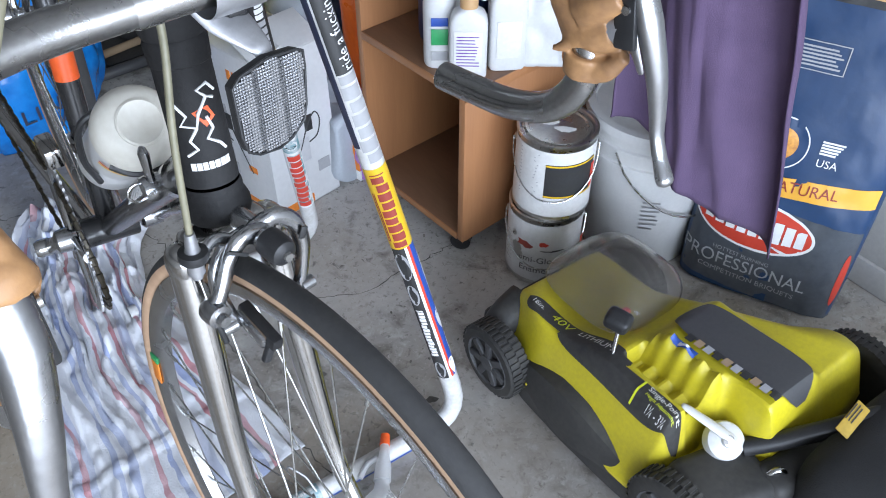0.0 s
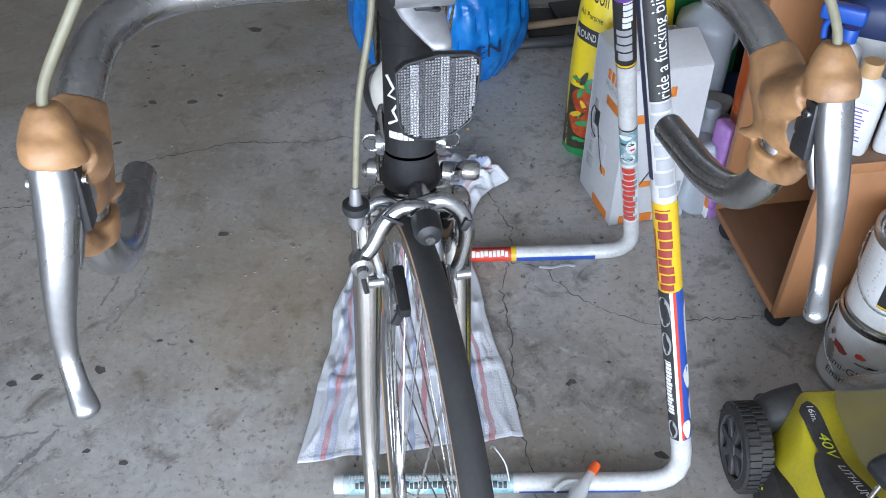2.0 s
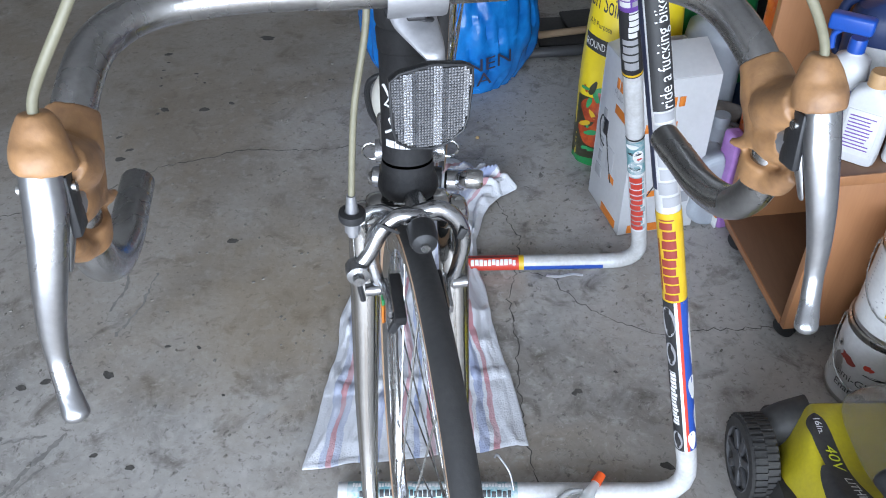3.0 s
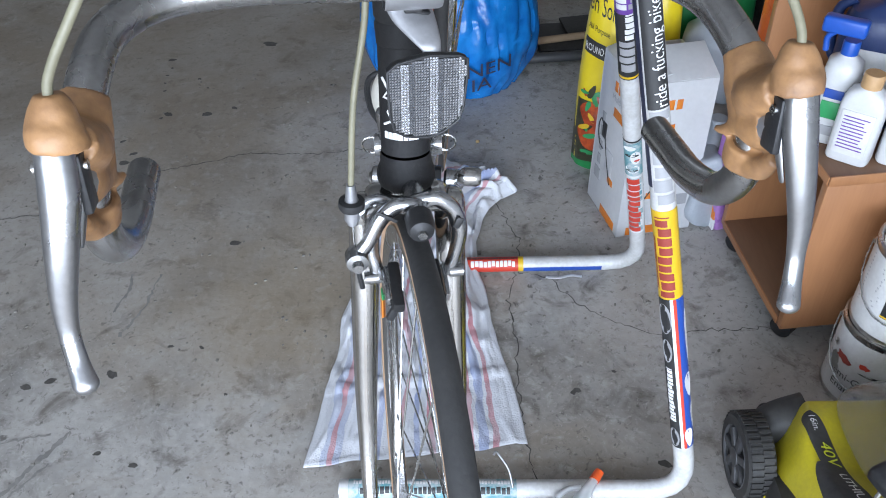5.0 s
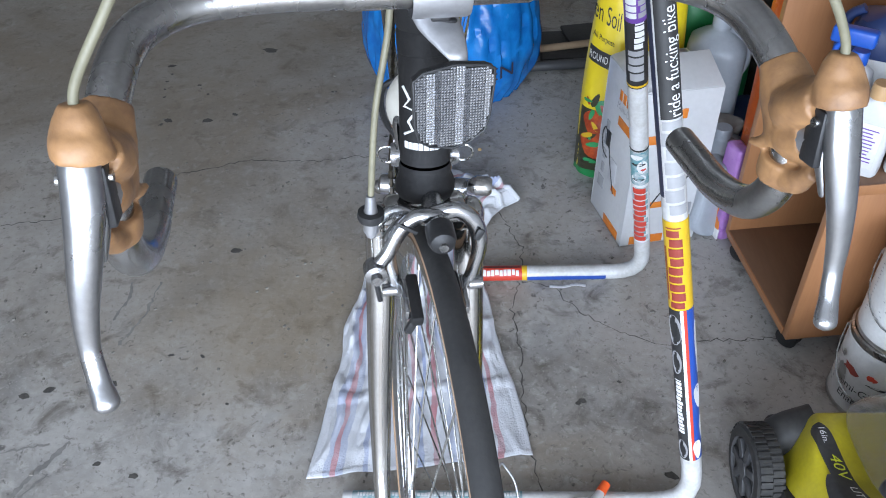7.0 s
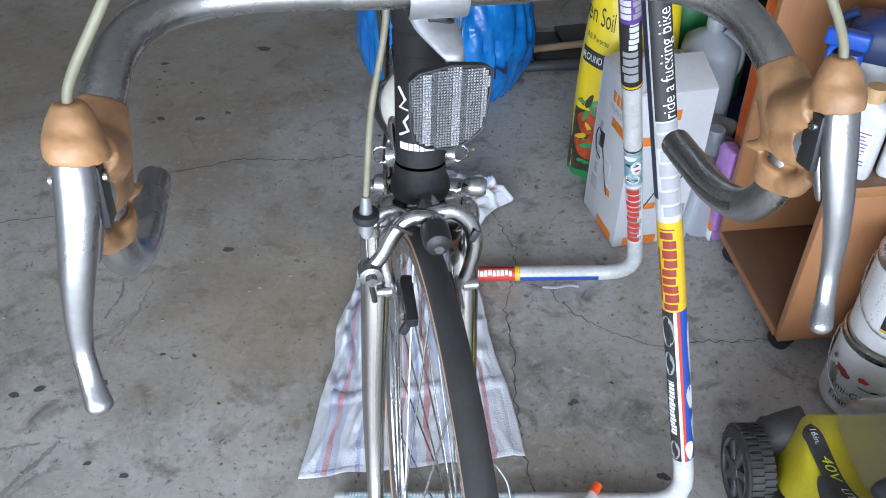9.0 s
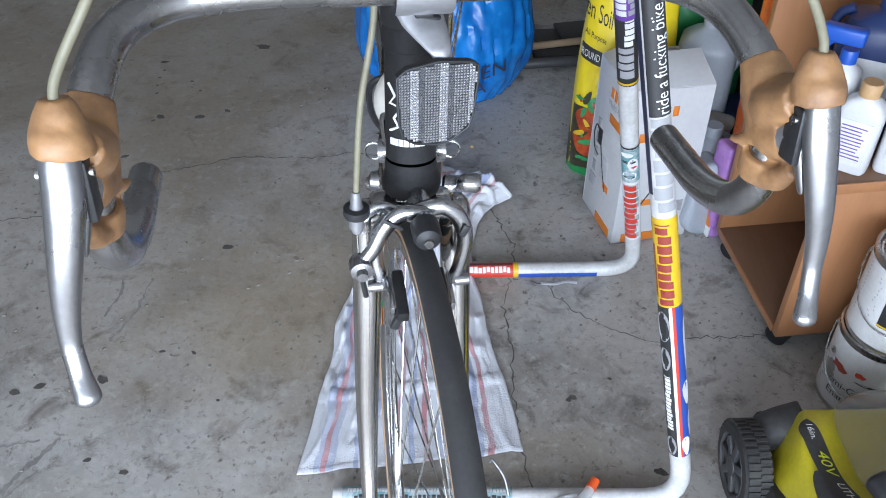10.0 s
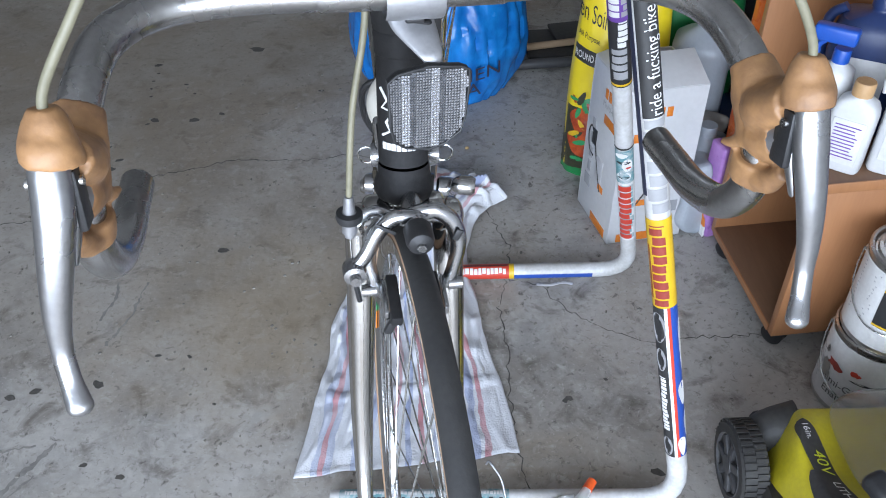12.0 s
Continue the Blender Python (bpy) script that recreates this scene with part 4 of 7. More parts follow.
part("derailleur_clamp", lathe([(0.0155, -0.010), (0.019, -0.008), (0.019, 0.008), (0.0155, 0.010)], 20, m=fdm @ frame_of((0, 0, 0), (1, 0, 0), (0, 1, 0))), ALLOY, bike, "alloy derailleur clamp")
# shift levers on the down tube
ddir = (BB - H0).normalized()
SH = H0 + ddir * 0.10
part("shifter_clamp", tube([SH - ddir * 0.009, SH + ddir * 0.009], 0.017, 20), CHROME, down, "chrome shifter clamp")
for s in (-1, 1):
    base = SH + Vector((s * 0.024, 0, 0))
    sh = part("shift_lever", lathe_x([(0.0, -0.008), (0.011, -0.008), (0.0125, 0.0), (0.011, 0.008), (0.0, 0.008)], 18), ALLOY, down, "polished down tube shift lever", Matrix.Translation(base))
    up_d = Vector((0, -0.1, 1.0)).normalized()
    part("lever_blade", tube([base, base + up_d * 0.02, base + up_d * 0.036], [0.008, 0.006, 0.0075], 10, flat=0.6, round_ends=2), ALLOY, sh, "short lever")
    part("wing_ring", tube([base + Vector((s * (0.012 + 0.009 * math.sin(a)), 0.0, 0.009 * math.cos(a))) for a in [k * 0.5236 for k in range(12)]], 0.0012, 6, closed=True), STEEL, sh, "wire wing ring")
# lettering on the down tube as plain blocks
dw = bmesh.new()
nrm = Vector((-0.75, 0.35, 0.55))
nrm = (nrm - ddir * nrm.dot(ddir)).normalized()
for k in range(7):
    c = H0 + ddir * (0.17 + 0.019 * k)
    box(0.012, 0.016, 0.0008, 0.0, bm=dw, m=frame_of(c + nrm * 0.0142, ddir, ddir.cross(nrm) * -1))
part("tube_lettering", dw, WHITE_INK, down, "white maker's mark drawn as plain blocks")
part("bottle_cage", local_tube([H0 + ddir * 0.30 + Vector((-0.03, 0.02, 0.03)), H0 + ddir * 0.24 + Vector((-0.045, 0.03, 0.05)), H0 + ddir * 0.20 + Vector((-0.035, 0.04, 0.075)), H0 + ddir * 0.20 + Vector((0.035, 0.04, 0.075)), H0 + ddir * 0.24 + Vector((0.045, 0.03, 0.05)), H0 + ddir * 0.30 + Vector((0.03, 0.02, 0.03))], 0.0035, 8), BLACK, down, "black wire bottle cage")

# the bottle in its cage
bn = Vector((0, 0.62, 0.78))
bdir = -ddir
bc = H0 + ddir * 0.175 + bn * 0.060
bottle = thing("water_bottle", tuple(bc), "round white plastic water bottle in the cage", "bottle")
BOTM = Matrix(((1, 0, bdir.x, bc.x), (0, bn.y, bdir.y, bc.y), (0, bn.z, bdir.z, bc.z), (0, 0, 0, 1)))
part("bottle_body", lathe([(0.0, -0.175), (0.033, -0.175), (0.0365, -0.170), (0.0365, -0.11), (0.034, -0.10), (0.0365, -0.09), (0.0365, -0.030), (0.0385, -0.028), (0.0392, -0.012)], 40), WHITE_PLASTIC, bottle, "", BOTM)
part("bottle_cap", lathe([(0.0395, -0.013), (0.0395, -0.004), (0.0375, 0.006), (0.033, 0.015), (0.026, 0.020), (0.0215, 0.0215), (0.0212, 0.0235), (0.0195, 0.0245), (0.012, 0.0215), (0.0, 0.0205)], 40), OFF_WHITE, bottle, "domed white cap with a ring", BOTM)
stripe = lathe([(0.0398, -0.034), (0.0398, -0.029)], 14, a0=radians(200), a1=radians(290))
part("bottle_stripe", stripe, RED_INK, bottle, "red stripe", BOTM)
stripe = lathe([(0.0398, -0.040), (0.0398, -0.035)], 14, a0=radians(200), a1=radians(290))
part("bottle_stripe", stripe, YELLOW_INK, bottle, "yellow stripe", BOTM)
part("bottle_strap", local_tube([BOTM @ Vector((0.040 * math.cos(a), 0.040 * math.sin(a), -0.014)) for a in [radians(d) for d in (215, 245, 275, 305, 335)]], 0.004, 8), BLACK, bottle, "black carrying loop")

# ---- the repair stand ----
stand = thing("repair_stand", (0.45, 1.2, 0.0), "white tubular bicycle repair stand covered in stickers", "repair stand", kind="")
APEX = Vector((0.478, 1.13, 1.50))
TR = 0.0178


def post(foot, leg_end, name):
    foot, leg_end = Vector(foot), Vector(leg_end)
    d = (APEX - foot).normalized()
    a = foot + d * 0.115
    l = (leg_end - foot).normalized()
    pts = [leg_end, foot + l * 0.10] + [((1 - t) ** 2) * (foot + l * 0.075) + 2 * t * (1 - t) * foot + t * t * (foot + d * 0.085) for t in (0.0, 0.2, 0.4, 0.6, 0.8, 1.0)] + [a, foot + d * 0.5, APEX]
    return part(name, tube(pts, TR, 24), WHITE_PAINT, stand, "scuffed white steel tube"), foot, d, l


near, f0, d0, l0 = post((0.742, 0.922, 0.0185), (0.105, 0.944, 0.0185), "front_post")
far, f1, d1, l1 = post((0.768, 1.540, 0.0185), (0.315, 1.548, 0.0185), "rear_post")


def wrap(bm, foot, d, facing, s, r):
    """Bends flat artwork (x along the tube from s, y round it) onto a tube."""
    fx = Vector(facing)
    n_ = (fx - d * fx.dot(d)).normalized()
    t_ = d.cross(n_)
    for v in bm.verts:
        a = -v.co.y / r
        q = foot + d * (s + v.co.x) + (n_ * math.cos(a) + t_ * math.sin(a)) * (r + v.co.z)
        v.co = q
    return bm


def patch(length, width, nx=2, ny=16, z=0.0):
    bm = bmesh.new()
    bmesh.ops.create_grid(bm, x_segments=nx, y_segments=ny, size=0.5, matrix=Matrix.Translation((0, 0, z)) @ Matrix.Diagonal((length, width, 1, 1)))
    return bm


FACE = Vector((-0.25, -0.85, 0.45))


def sticker(parent, foot, d, s0, s1, width, material, label, lift=0.0006, turn=0.0, facing=FACE):
    bm = patch(s1 - s0, width)
    bmesh.ops.translate(bm, vec=(0, turn, 0), verts=bm.verts)
    return part("sticker", wrap(bm, foot, d, facing, (s0 + s1) / 2, TR + lift), material, parent, label)


def writing(parent, foot, d, text, size, s, material, label, turn=0.0, lift=0.0011, flip=1, facing=FACE, squeeze=1.0, length=0.0):
    bm = letters(text, size, thick=0.0, squeeze=squeeze)
    if length:
        wide = max(v.co.x for v in bm.verts) - min(v.co.x for v in bm.verts)
        bm.transform(Matrix.Diagonal((length / wide, 1, 1, 1)))
    bmesh.ops.subdivide_edges(bm, edges=bm.edges, cuts=1)
    bm.transform(Matrix.Diagonal((flip, flip, 1, 1)))
    bmesh.ops.translate(bm, vec=(0, turn, 0), verts=bm.verts)
    return part("sticker_writing", wrap(bm, foot, d, facing, s, TR + lift), material, parent, label)


FULL = 2 * math.pi * TR
sticker(near, f0, d0, 0.452, 0.617, FULL * 0.98, YELLOW_INK, "yellow wraparound sticker")


def mark_row(parent, foot, d, s0, s1, width, material, label, turn, seed, facing=FACE, lift=0.001):
    """A brand mark as a row of uneven plain blocks."""
    rnd = random.Random(seed)
    s = s0
    while s < s1:
        w = width * rnd.uniform(0.42, 0.62)
        k = rnd.uniform(0.80, 1.0)
        sticker(parent, foot, d, s, min(s1, s + w), width * k, material, label, lift, turn + width * (1 - k) * rnd.choice((-0.5, 0.5)), facing)
        s += w + width * 0.13


mark_row(near, f0, d0, 0.462, 0.607, 0.024, MAROON_INK, "maroon brand mark drawn as plain blocks", 0.004, 3)
sticker(near, f0, d0, 0.475, 0.572, 0.0022, MAROON_INK, "thin maroon line", 0.001, 0.0195)
sticker(near, f0, d0, 0.475, 0.572, 0.0016, MAROON_INK, "thin maroon line", 0.001, 0.0225)
sticker(near, f0, d0, 0.13, 0.458, 0.034, BLUE_INK, "blue sticker", 0.0006, -0.014)
sticker(near, f0, d0, 0.13, 0.458, 0.024, BLACK_INK, "black sticker with faded white marks", 0.0008, 0.014)
sticker(near, f0, d0, 0.13, 0.458, 0.0050, RED_INK, "thin red stripe", 0.001, -0.0052)
sticker(near, f0, d0, 0.13, 0.458, 0.0052, WHITE_INK, "thin white stripe", 0.001, -0.0004)
for s_, w_, r_ in ((0.418, 0.030, 0.42), (0.352, 0.024, 0.40), (0.155, 0.022, 0.45)):
    oval = prism([(w_ * math.cos(k * 0.3927), w_ * r_ * math.sin(k * 0.3927)) for k in range(16)], 0.0002)
    bmesh.ops.translate(oval, vec=(0, 0.014, 0), verts=oval.verts)
    part("sticker", wrap(oval, f0, d0, FACE, s_, TR + 0.001), GREY_INK, near, "worn grey oval mark")
    core = prism([(w_ * 0.6 * math.cos(k * 0.3927), w_ * r_ * 0.5 * math.sin(k * 0.3927)) for k in range(16)], 0.0002)
    bmesh.ops.translate(core, vec=(0.002, 0.015, 0), verts=core.verts)
    part("sticker", wrap(core, f0, d0, FACE, s_, TR + 0.0013), BLACK_INK, near, "black middle of the oval mark")
mark_row(near, f0, d0, 0.195, 0.315, 0.013, WHITE_INK, "white team mark drawn as plain blocks", 0.014, 8, lift=0.0012)
for s_, w_, r_, t_ in ((0.375, 0.055, 0.10, -0.026), (0.275, 0.026, 0.34, -0.021), (0.20, 0.030, 0.22, -0.027), (0.155, 0.022, 0.35, -0.013)):
    swoosh = prism([(w_ * math.cos(k * 0.3927), w_ * r_ * math.sin(k * 0.3927) * (1 + 0.4 * math.cos(k * 0.3927))) for k in range(16)], 0.0002)
    bmesh.ops.translate(swoosh, vec=(0, t_, 0), verts=swoosh.verts)
    part("sticker", wrap(swoosh, f0, d0, FACE, s_, TR + 0.0012), WHITE_INK, near, "white swoosh on the blue sticker")
mark_row(near, f0, d0, 0.628, 0.772, 0.032, GREY_INK, "large worn grey letters drawn as bars", -0.004, 41, lift=0.0007)
sticker(near, f0, d0, 0.655, 0.95, 0.014, NAVY_INK, "worn navy stripe", 0.0006, 0.021)
sticker(near, f0, d0, 0.775, 0.945, 0.034, BLACK_INK, "black sticker with white writing", 0.0009, -0.006)
writing(near, f0, d0, "ride a fucking bike", 0.026, 0.851, WHITE_INK, "white writing reading upwards", -0.010, 0.0013, length=0.146)
sticker(near, f0, d0, 0.95, 1.02, FULL * 0.7, GREY_INK, "worn grey and white emblem sticker", 0.0008)
# rear post
sticker(far, f1, d1, 0.152, 0.362, 0.046, WHITE_INK, "worn team sticker", 0.0006)
mark_row(far, f1, d1, 0.162, 0.355, 0.034, TEAL_INK, "teal shadow of the team mark", 0.0, 12, lift=0.0009)
mark_row(far, f1, d1, 0.160, 0.353, 0.030, RED_INK, "red team mark drawn as plain blocks", 0.0035, 12, lift=0.0013)
sticker(far, f1, d1, 0.362, 0.465, 0.046, TEAL_INK, "teal helmet shape", 0.0007, 0.0)
for q, (a0, a1, w_, mt, tn) in enumerate(((0.372, 0.398, 0.030, WHITE_INK, 0.002), (0.378, 0.384, 0.026, BLACK_INK, 0.003), (0.402, 0.440, 0.022, WHITE_INK, -0.006), (0.410, 0.416, 0.012, RED_INK, -0.008), (0.425, 0.432, 0.030, BLACK_INK, 0.002), (0.444, 0.458, 0.026, WHITE_INK, 0.006))):
    oval = prism([((a1 - a0) / 2 * math.cos(k * 0.3927), w_ / 2 * math.sin(k * 0.3927)) for k in range(16)], 0.0001)
    bmesh.ops.translate(oval, vec=(0, tn, 0), verts=oval.verts)
    part("sticker", wrap(oval, f1, d1, FACE, (a0 + a1) / 2, TR + 0.001 + 0.0002 * q), mt, far, "helmet shape")
sticker(far, f1, d1, 0.467, 0.472, FULL * 0.9, BLACK_INK, "black ring", 0.0007)
sticker(far, f1, d1, 0.640, 0.79, FULL * 0.8, BLACK_INK, "black and silver sticker", 0.0007)
sticker(far, f1, d1, 0.643, 0.648, FULL * 0.8, YELLOW_INK, "gold line", 0.001)
mark_row(far, f1, d1, 0.66, 0.73, 0.030, GREY_INK, "small emblem marks", 0.002, 77)
mark_row(far, f1, d1, 0.735, 0.79, 0.018, WHITE_INK, "small emblem marks", -0.006, 78)
sticker(far, f1, d1, 0.79, 0.95, FULL * 0.7, PURPLE_INK, "purple team sticker", 0.0007)
mark_row(far, f1, d1, 0.80, 0.94, 0.020, WHITE_INK, "white team mark drawn as plain blocks", 0.008, 5)
mark_row(far, f1, d1, 0.80, 0.94, 0.018, GREY_INK, "grey team mark drawn as plain blocks", -0.014, 6)
# legs
sticker(near, f0, l0, 0.31, 0.62, FULL * 0.55, TEAL_INK, "teal and white team sticker", 0.0006, facing=(0, -0.4, 1))
mark_row(near, f0, l0, 0.322, 0.60, 0.014, BLACK_INK, "faded team mark drawn as plain blocks", 0.006, 21, (0, -0.4, 1))
mark_row(near, f0, l0, 0.315, 0.61, 0.009, WHITE_INK, "white team mark drawn as plain blocks", -0.010, 22, (0, -0.4, 1))
sticker(far, f1, l1, 0.285, 0.42, FULL * 0.5, RED_INK, "red team sticker", 0.0006, facing=(0, -0.6, 1))
mark_row(far, f1, l1, 0.295, 0.40, 0.016, WHITE_INK, "white team mark drawn as plain blocks", 0.004, 31, (0, -0.6, 1))
mark_row(far, f1, l1, 0.29, 0.41, 0.006, BLACK_INK, "black team mark drawn as plain blocks", -0.011, 32, (0, -0.6, 1))
sticker(far, f1, l1, 0.275, 0.287, FULL * 0.5, YELLOW_INK, "gold sticker edge", 0.0008, facing=(0, -0.6, 1))
sticker(far, f1, l1, 0.09, 0.275, 0.014, BLUE_INK, "blue stripe", 0.0007, facing=(0, -1, -0.15))
sticker(near, f0, l0, 0.08, 0.3, 0.010, BLUE_INK, "blue stripe", 0.0007, facing=(0, -1, -0.25))
# head and clamp arm that hold the seat post
clamp = part("clamp_head", box(0.09, 0.10, 0.12, 0.02, at=tuple(APEX), seg=3), BLACK, stand, "black clamp head")
tip = SEAT + dirs * 0.11
part("clamp_arm", tube([APEX, tip], 0.016, 16), STEEL, stand, "steel clamp arm")
part("clamp_jaw", box(0.06, 0.05, 0.08, 0.01, at=tuple(tip)), BLACK, stand, "black clamp jaw round the seat post")


# ---- the towel under the bicycle ----
def towel_material():
    m = mat("striped_terry", (0.70, 0.71, 0.74), (0.52, 0.53, 0.57), rough=0.95, scale=16, fine=260, bump=1.0)
    nt = m.node_tree
    N, L = nt.nodes.new, nt.links.new
    bs = nt.nodes["Principled BSDF"]
    base = bs.inputs["Base Color"].links[0].from_socket
    uv = N("ShaderNodeUVMap")
    sep = N("ShaderNodeSeparateXYZ")
    L(uv.outputs["UV"], sep.inputs["Vector"])
    ramp = N("ShaderNodeValToRGB")
    el = ramp.color_ramp
    el.interpolation = "CONSTANT"
    white, blue, red, pale = (0.68, 0.69, 0.72, 1), (0.25, 0.31, 0.52, 1), (0.50, 0.15, 0.17, 1), (0.40, 0.44, 0.58, 1)
    stops = [(0.0, white), (0.10, pale), (0.13, red), (0.16, pale), (0.19, white), (0.27, blue), (0.30, white), (0.33, blue), (0.37, white), (0.45, red), (0.475, white), (0.52, blue), (0.545, white),
             (0.585, red), (0.61, white), (0.66, pale), (0.70, white), (0.77, red), (0.80, white), (0.82, blue), (0.86, white), (0.88, red), (0.91, white)]
    el.elements[0].position, el.elements[0].color = stops[0]
    el.elements[1].position, el.elements[1].color = stops[-1]
    for p_, c_ in stops[1:-1]:
        e_ = el.elements.new(p_)
        e_.color = c_
    n_ = N("ShaderNodeTexNoise")
    n_.inputs["Scale"].default_value, n_.inputs["Detail"].default_value = 14, 4
    co = next(q for q in nt.nodes if q.type == "TEX_COORD")
    L(co.outputs["Object"], n_.inputs["Vector"])
    wob = N("ShaderNodeMath")
    wob.operation = "MULTIPLY_ADD"
    wob.inputs[1].default_value = 0.06
    L(n_.outputs["Fac"], wob.inputs[0])
    L(sep.outputs["X"], wob.inputs[2])
    L(wob.outputs[0], ramp.inputs["Fac"])
    mx = N("ShaderNodeMix")
    mx.data_type, mx.blend_type = "RGBA", "MIX"
    fade = N("ShaderNodeMapRange")
    fade.inputs["From Min"].default_value, fade.inputs["From Max"].default_value = 0.25, 0.7
    fade.inputs["To Min"].default_value, fade.inputs["To Max"].default_value = 0.30, 0.85
    L(n_.outputs["Fac"], fade.inputs["Value"])
    L(fade.outputs["Result"], mx.inputs["Factor"])
    L(base, mx.inputs["A"])
    L(ramp.outputs["Color"], mx.inputs["B"])
    L(mx.outputs["Result"], bs.inputs["Base Color"])
    return m


def spline(values, t):
    """A smooth value at t from 0 to 1."""
    x = t * (len(values) - 1)
    i = min(int(x), len(values) - 2)
    f = x - i
    a, b, c, d = values[max(i - 1, 0)], values[i], values[i + 1], values[min(i + 2, len(values) - 1)]
    return 0.5 * (2 * b + (c - a) * f + (2 * a - 5 * b + 4 * c - d) * f * f + (3 * b - a - 3 * c + d) * f ** 3)


def cloth(name, U, V, place_at, material, label, category, base, thick=0.003):
    bm = bmesh.new()
    uvl = bm.loops.layers.uv.new("UVMap")
    g = [[bm.verts.new(place_at(i / U, j / V)) for i in range(U + 1)] for j in range(V + 1)]
    for j in range(V):
        for i in range(U):
            f = bm.faces.new((g[j][i], g[j][i + 1], g[j + 1][i + 1], g[j + 1][i]))
            for l_, (a, b) in zip(f.loops, ((i, j), (i + 1, j), (i + 1, j + 1), (i, j + 1))):
                l_[uvl].uv = (a / U, b / V)
    ob = whole(name, bm, material, label, category, base, angle=80)
    s_ = ob.modifiers.new("thickness", "SOLIDIFY")
    s_.thickness, s_.offset = thick, -1 if thick > 0 else 1
    return ob


def floor_towel(u, v):
    lx, rx = spline([0.028, 0.058, 0.085, 0.115, 0.150, 0.24], v), spline([0.462, 0.432, 0.392, 0.385, 0.425, 0.50], v)
    ly, ry = spline([1.000, 1.210, 1.430, 1.660, 1.87, 2.045], v), spline([1.040, 1.255, 1.480, 1.650, 1.77, 1.84], v)
    e = 0.006 * noise.noise((u * 2, v * 9, 1.0))
    x, y = lx + (rx - lx) * u + e, ly + (ry - ly) * u + 0.006 * noise.noise((u * 7, v * 2, 4.0))
    fold = abs(noise.noise((u * 4.2 + 0.35 * noise.noise((u, v * 3, 2.2)), v * 1.1, 7.7)))
    far = max(0.0, v - 0.12)
    ridge = abs(noise.noise((u * 7.5 + 1.4 * v + 0.5 * noise.noise((u * 2, v * 4, 8.2)), v * 1.9, 15.1)))
    z = 0.0045 + 0.030 * min(1.0, far * 2.2) * max(0.0, 0.22 - ridge) / 0.22 + 0.105 * min(1.0, far * 1.8) * max(0.0, 0.30 - fold) + 0.014 * max(0.0, noise.noise((u * 4, v * 7, 3.3))) + 0.009 * max(0.0, noise.noise((u * 9 + v * 3, v * 10, 6.1)))
    z += 0.045 * max(0.0, v - 0.78) * (1 + noise.noise((u * 5, v * 8, 9.0)))
    if 0.165 < v < 0.185 or v < 0.018:
        z += 0.0035
    crease = noise.noise((u * 16 + 3.0 * noise.noise((u * 3, v * 5, 1.7)), v * 4.5, 21.0))
    z += 0.019 * max(0.0, crease) + 0.006 * abs(noise.noise((u * 24, v * 26, 5.0))) + 0.016 * min(1.0, far * 3) * max(0.0, 0.16 - abs(noise.noise((u * 5 - v * 6, v * 5 + u * 2, 44.0)))) / 0.16
    x += 0.016 * noise.noise((u * 5, v * 7, 31.0)) * min(1.0, v * 4)
    edge = min(u, 1 - u, v, 1 - v)
    z = 0.0045 + (z - 0.0045) * min(1.0, 0.25 + edge * 14)
    return (x, y, z)


cloth("towel", 120, 210, floor_towel, towel_material(), "white terry towel with faded red and blue stripes on the floor", "towel", (0.25, 1.4, 0.0))

# ---- small things on the floor near the stand ----
def spray_bottle():
    t_ = thing("spray_bottle", (0.53, 0.86, 0.0), "clear plastic spray bottle with an orange nozzle lying down", "spray bottle")
    M_ = frame_of((0.528, 0.872, 0.034), Vector((0.60, 0.80, 0.12)), (0, 0, 1))
    M_ = M_ @ pose(0, 0, 0, 0, 90)
    part("bottle_body", lathe([(0.0, -0.16), (0.031, -0.16), (0.034, -0.155), (0.034, -0.05), (0.030, -0.03), (0.015, -0.012), (0.013, 0.0), (0.013, 0.012)], 28), MILKY, t_, "milky clear bottle", M_)
    part("nozzle_body", tube([(0, 0, 0.005), (0, 0, 0.03), (0, 0, 0.055), (0, 0, 0.075)], [0.016, 0.015, 0.010, 0.008], 16), MILKY, t_, "pale trigger head", M_)
    part("nozzle", tube([(0, 0, 0.075), (0, 0, 0.096)], [0.0095, 0.0085], 14), ORANGE, t_, "orange nozzle", M_)
    part("trigger", tube(smooth([(0.012, 0, 0.05), (0.03, 0, 0.035), (0.04, 0, 0.01)], 4), 0.005, 10), MILKY, t_, "pale trigger", M_)


spray_bottle()
hook = thing("wire_hook", (0.415, 0.92, 0.04), "bent grey wire hook lying on the stand's leg", "hook")
part("wire", tube(smooth([(0.425, 0.925, 0.038), (0.418, 0.945, 0.065), (0.402, 0.960, 0.088), (0.396, 0.962, 0.096), (0.391, 0.957, 0.094)], 6), 0.0022, 8), STEM_GREY, hook)
strip = bmesh.new()
tube(smooth([(0.545, 1.512, 0.004), (0.575, 1.506, 0.006), (0.605, 1.515, 0.004), (0.63, 1.509, 0.005)], 5), 0.004, 8, bm=strip, flat=0.5)
whole("plastic_strip", strip, MILKY, "scrap of clear plastic strip on the floor", "scrap", (0.58, 1.51, 0))

# ---- the cabinet on casters ----
YAW = 4.9
CAB = pose(1.013, 1.278, 0, 0, 0, YAW)


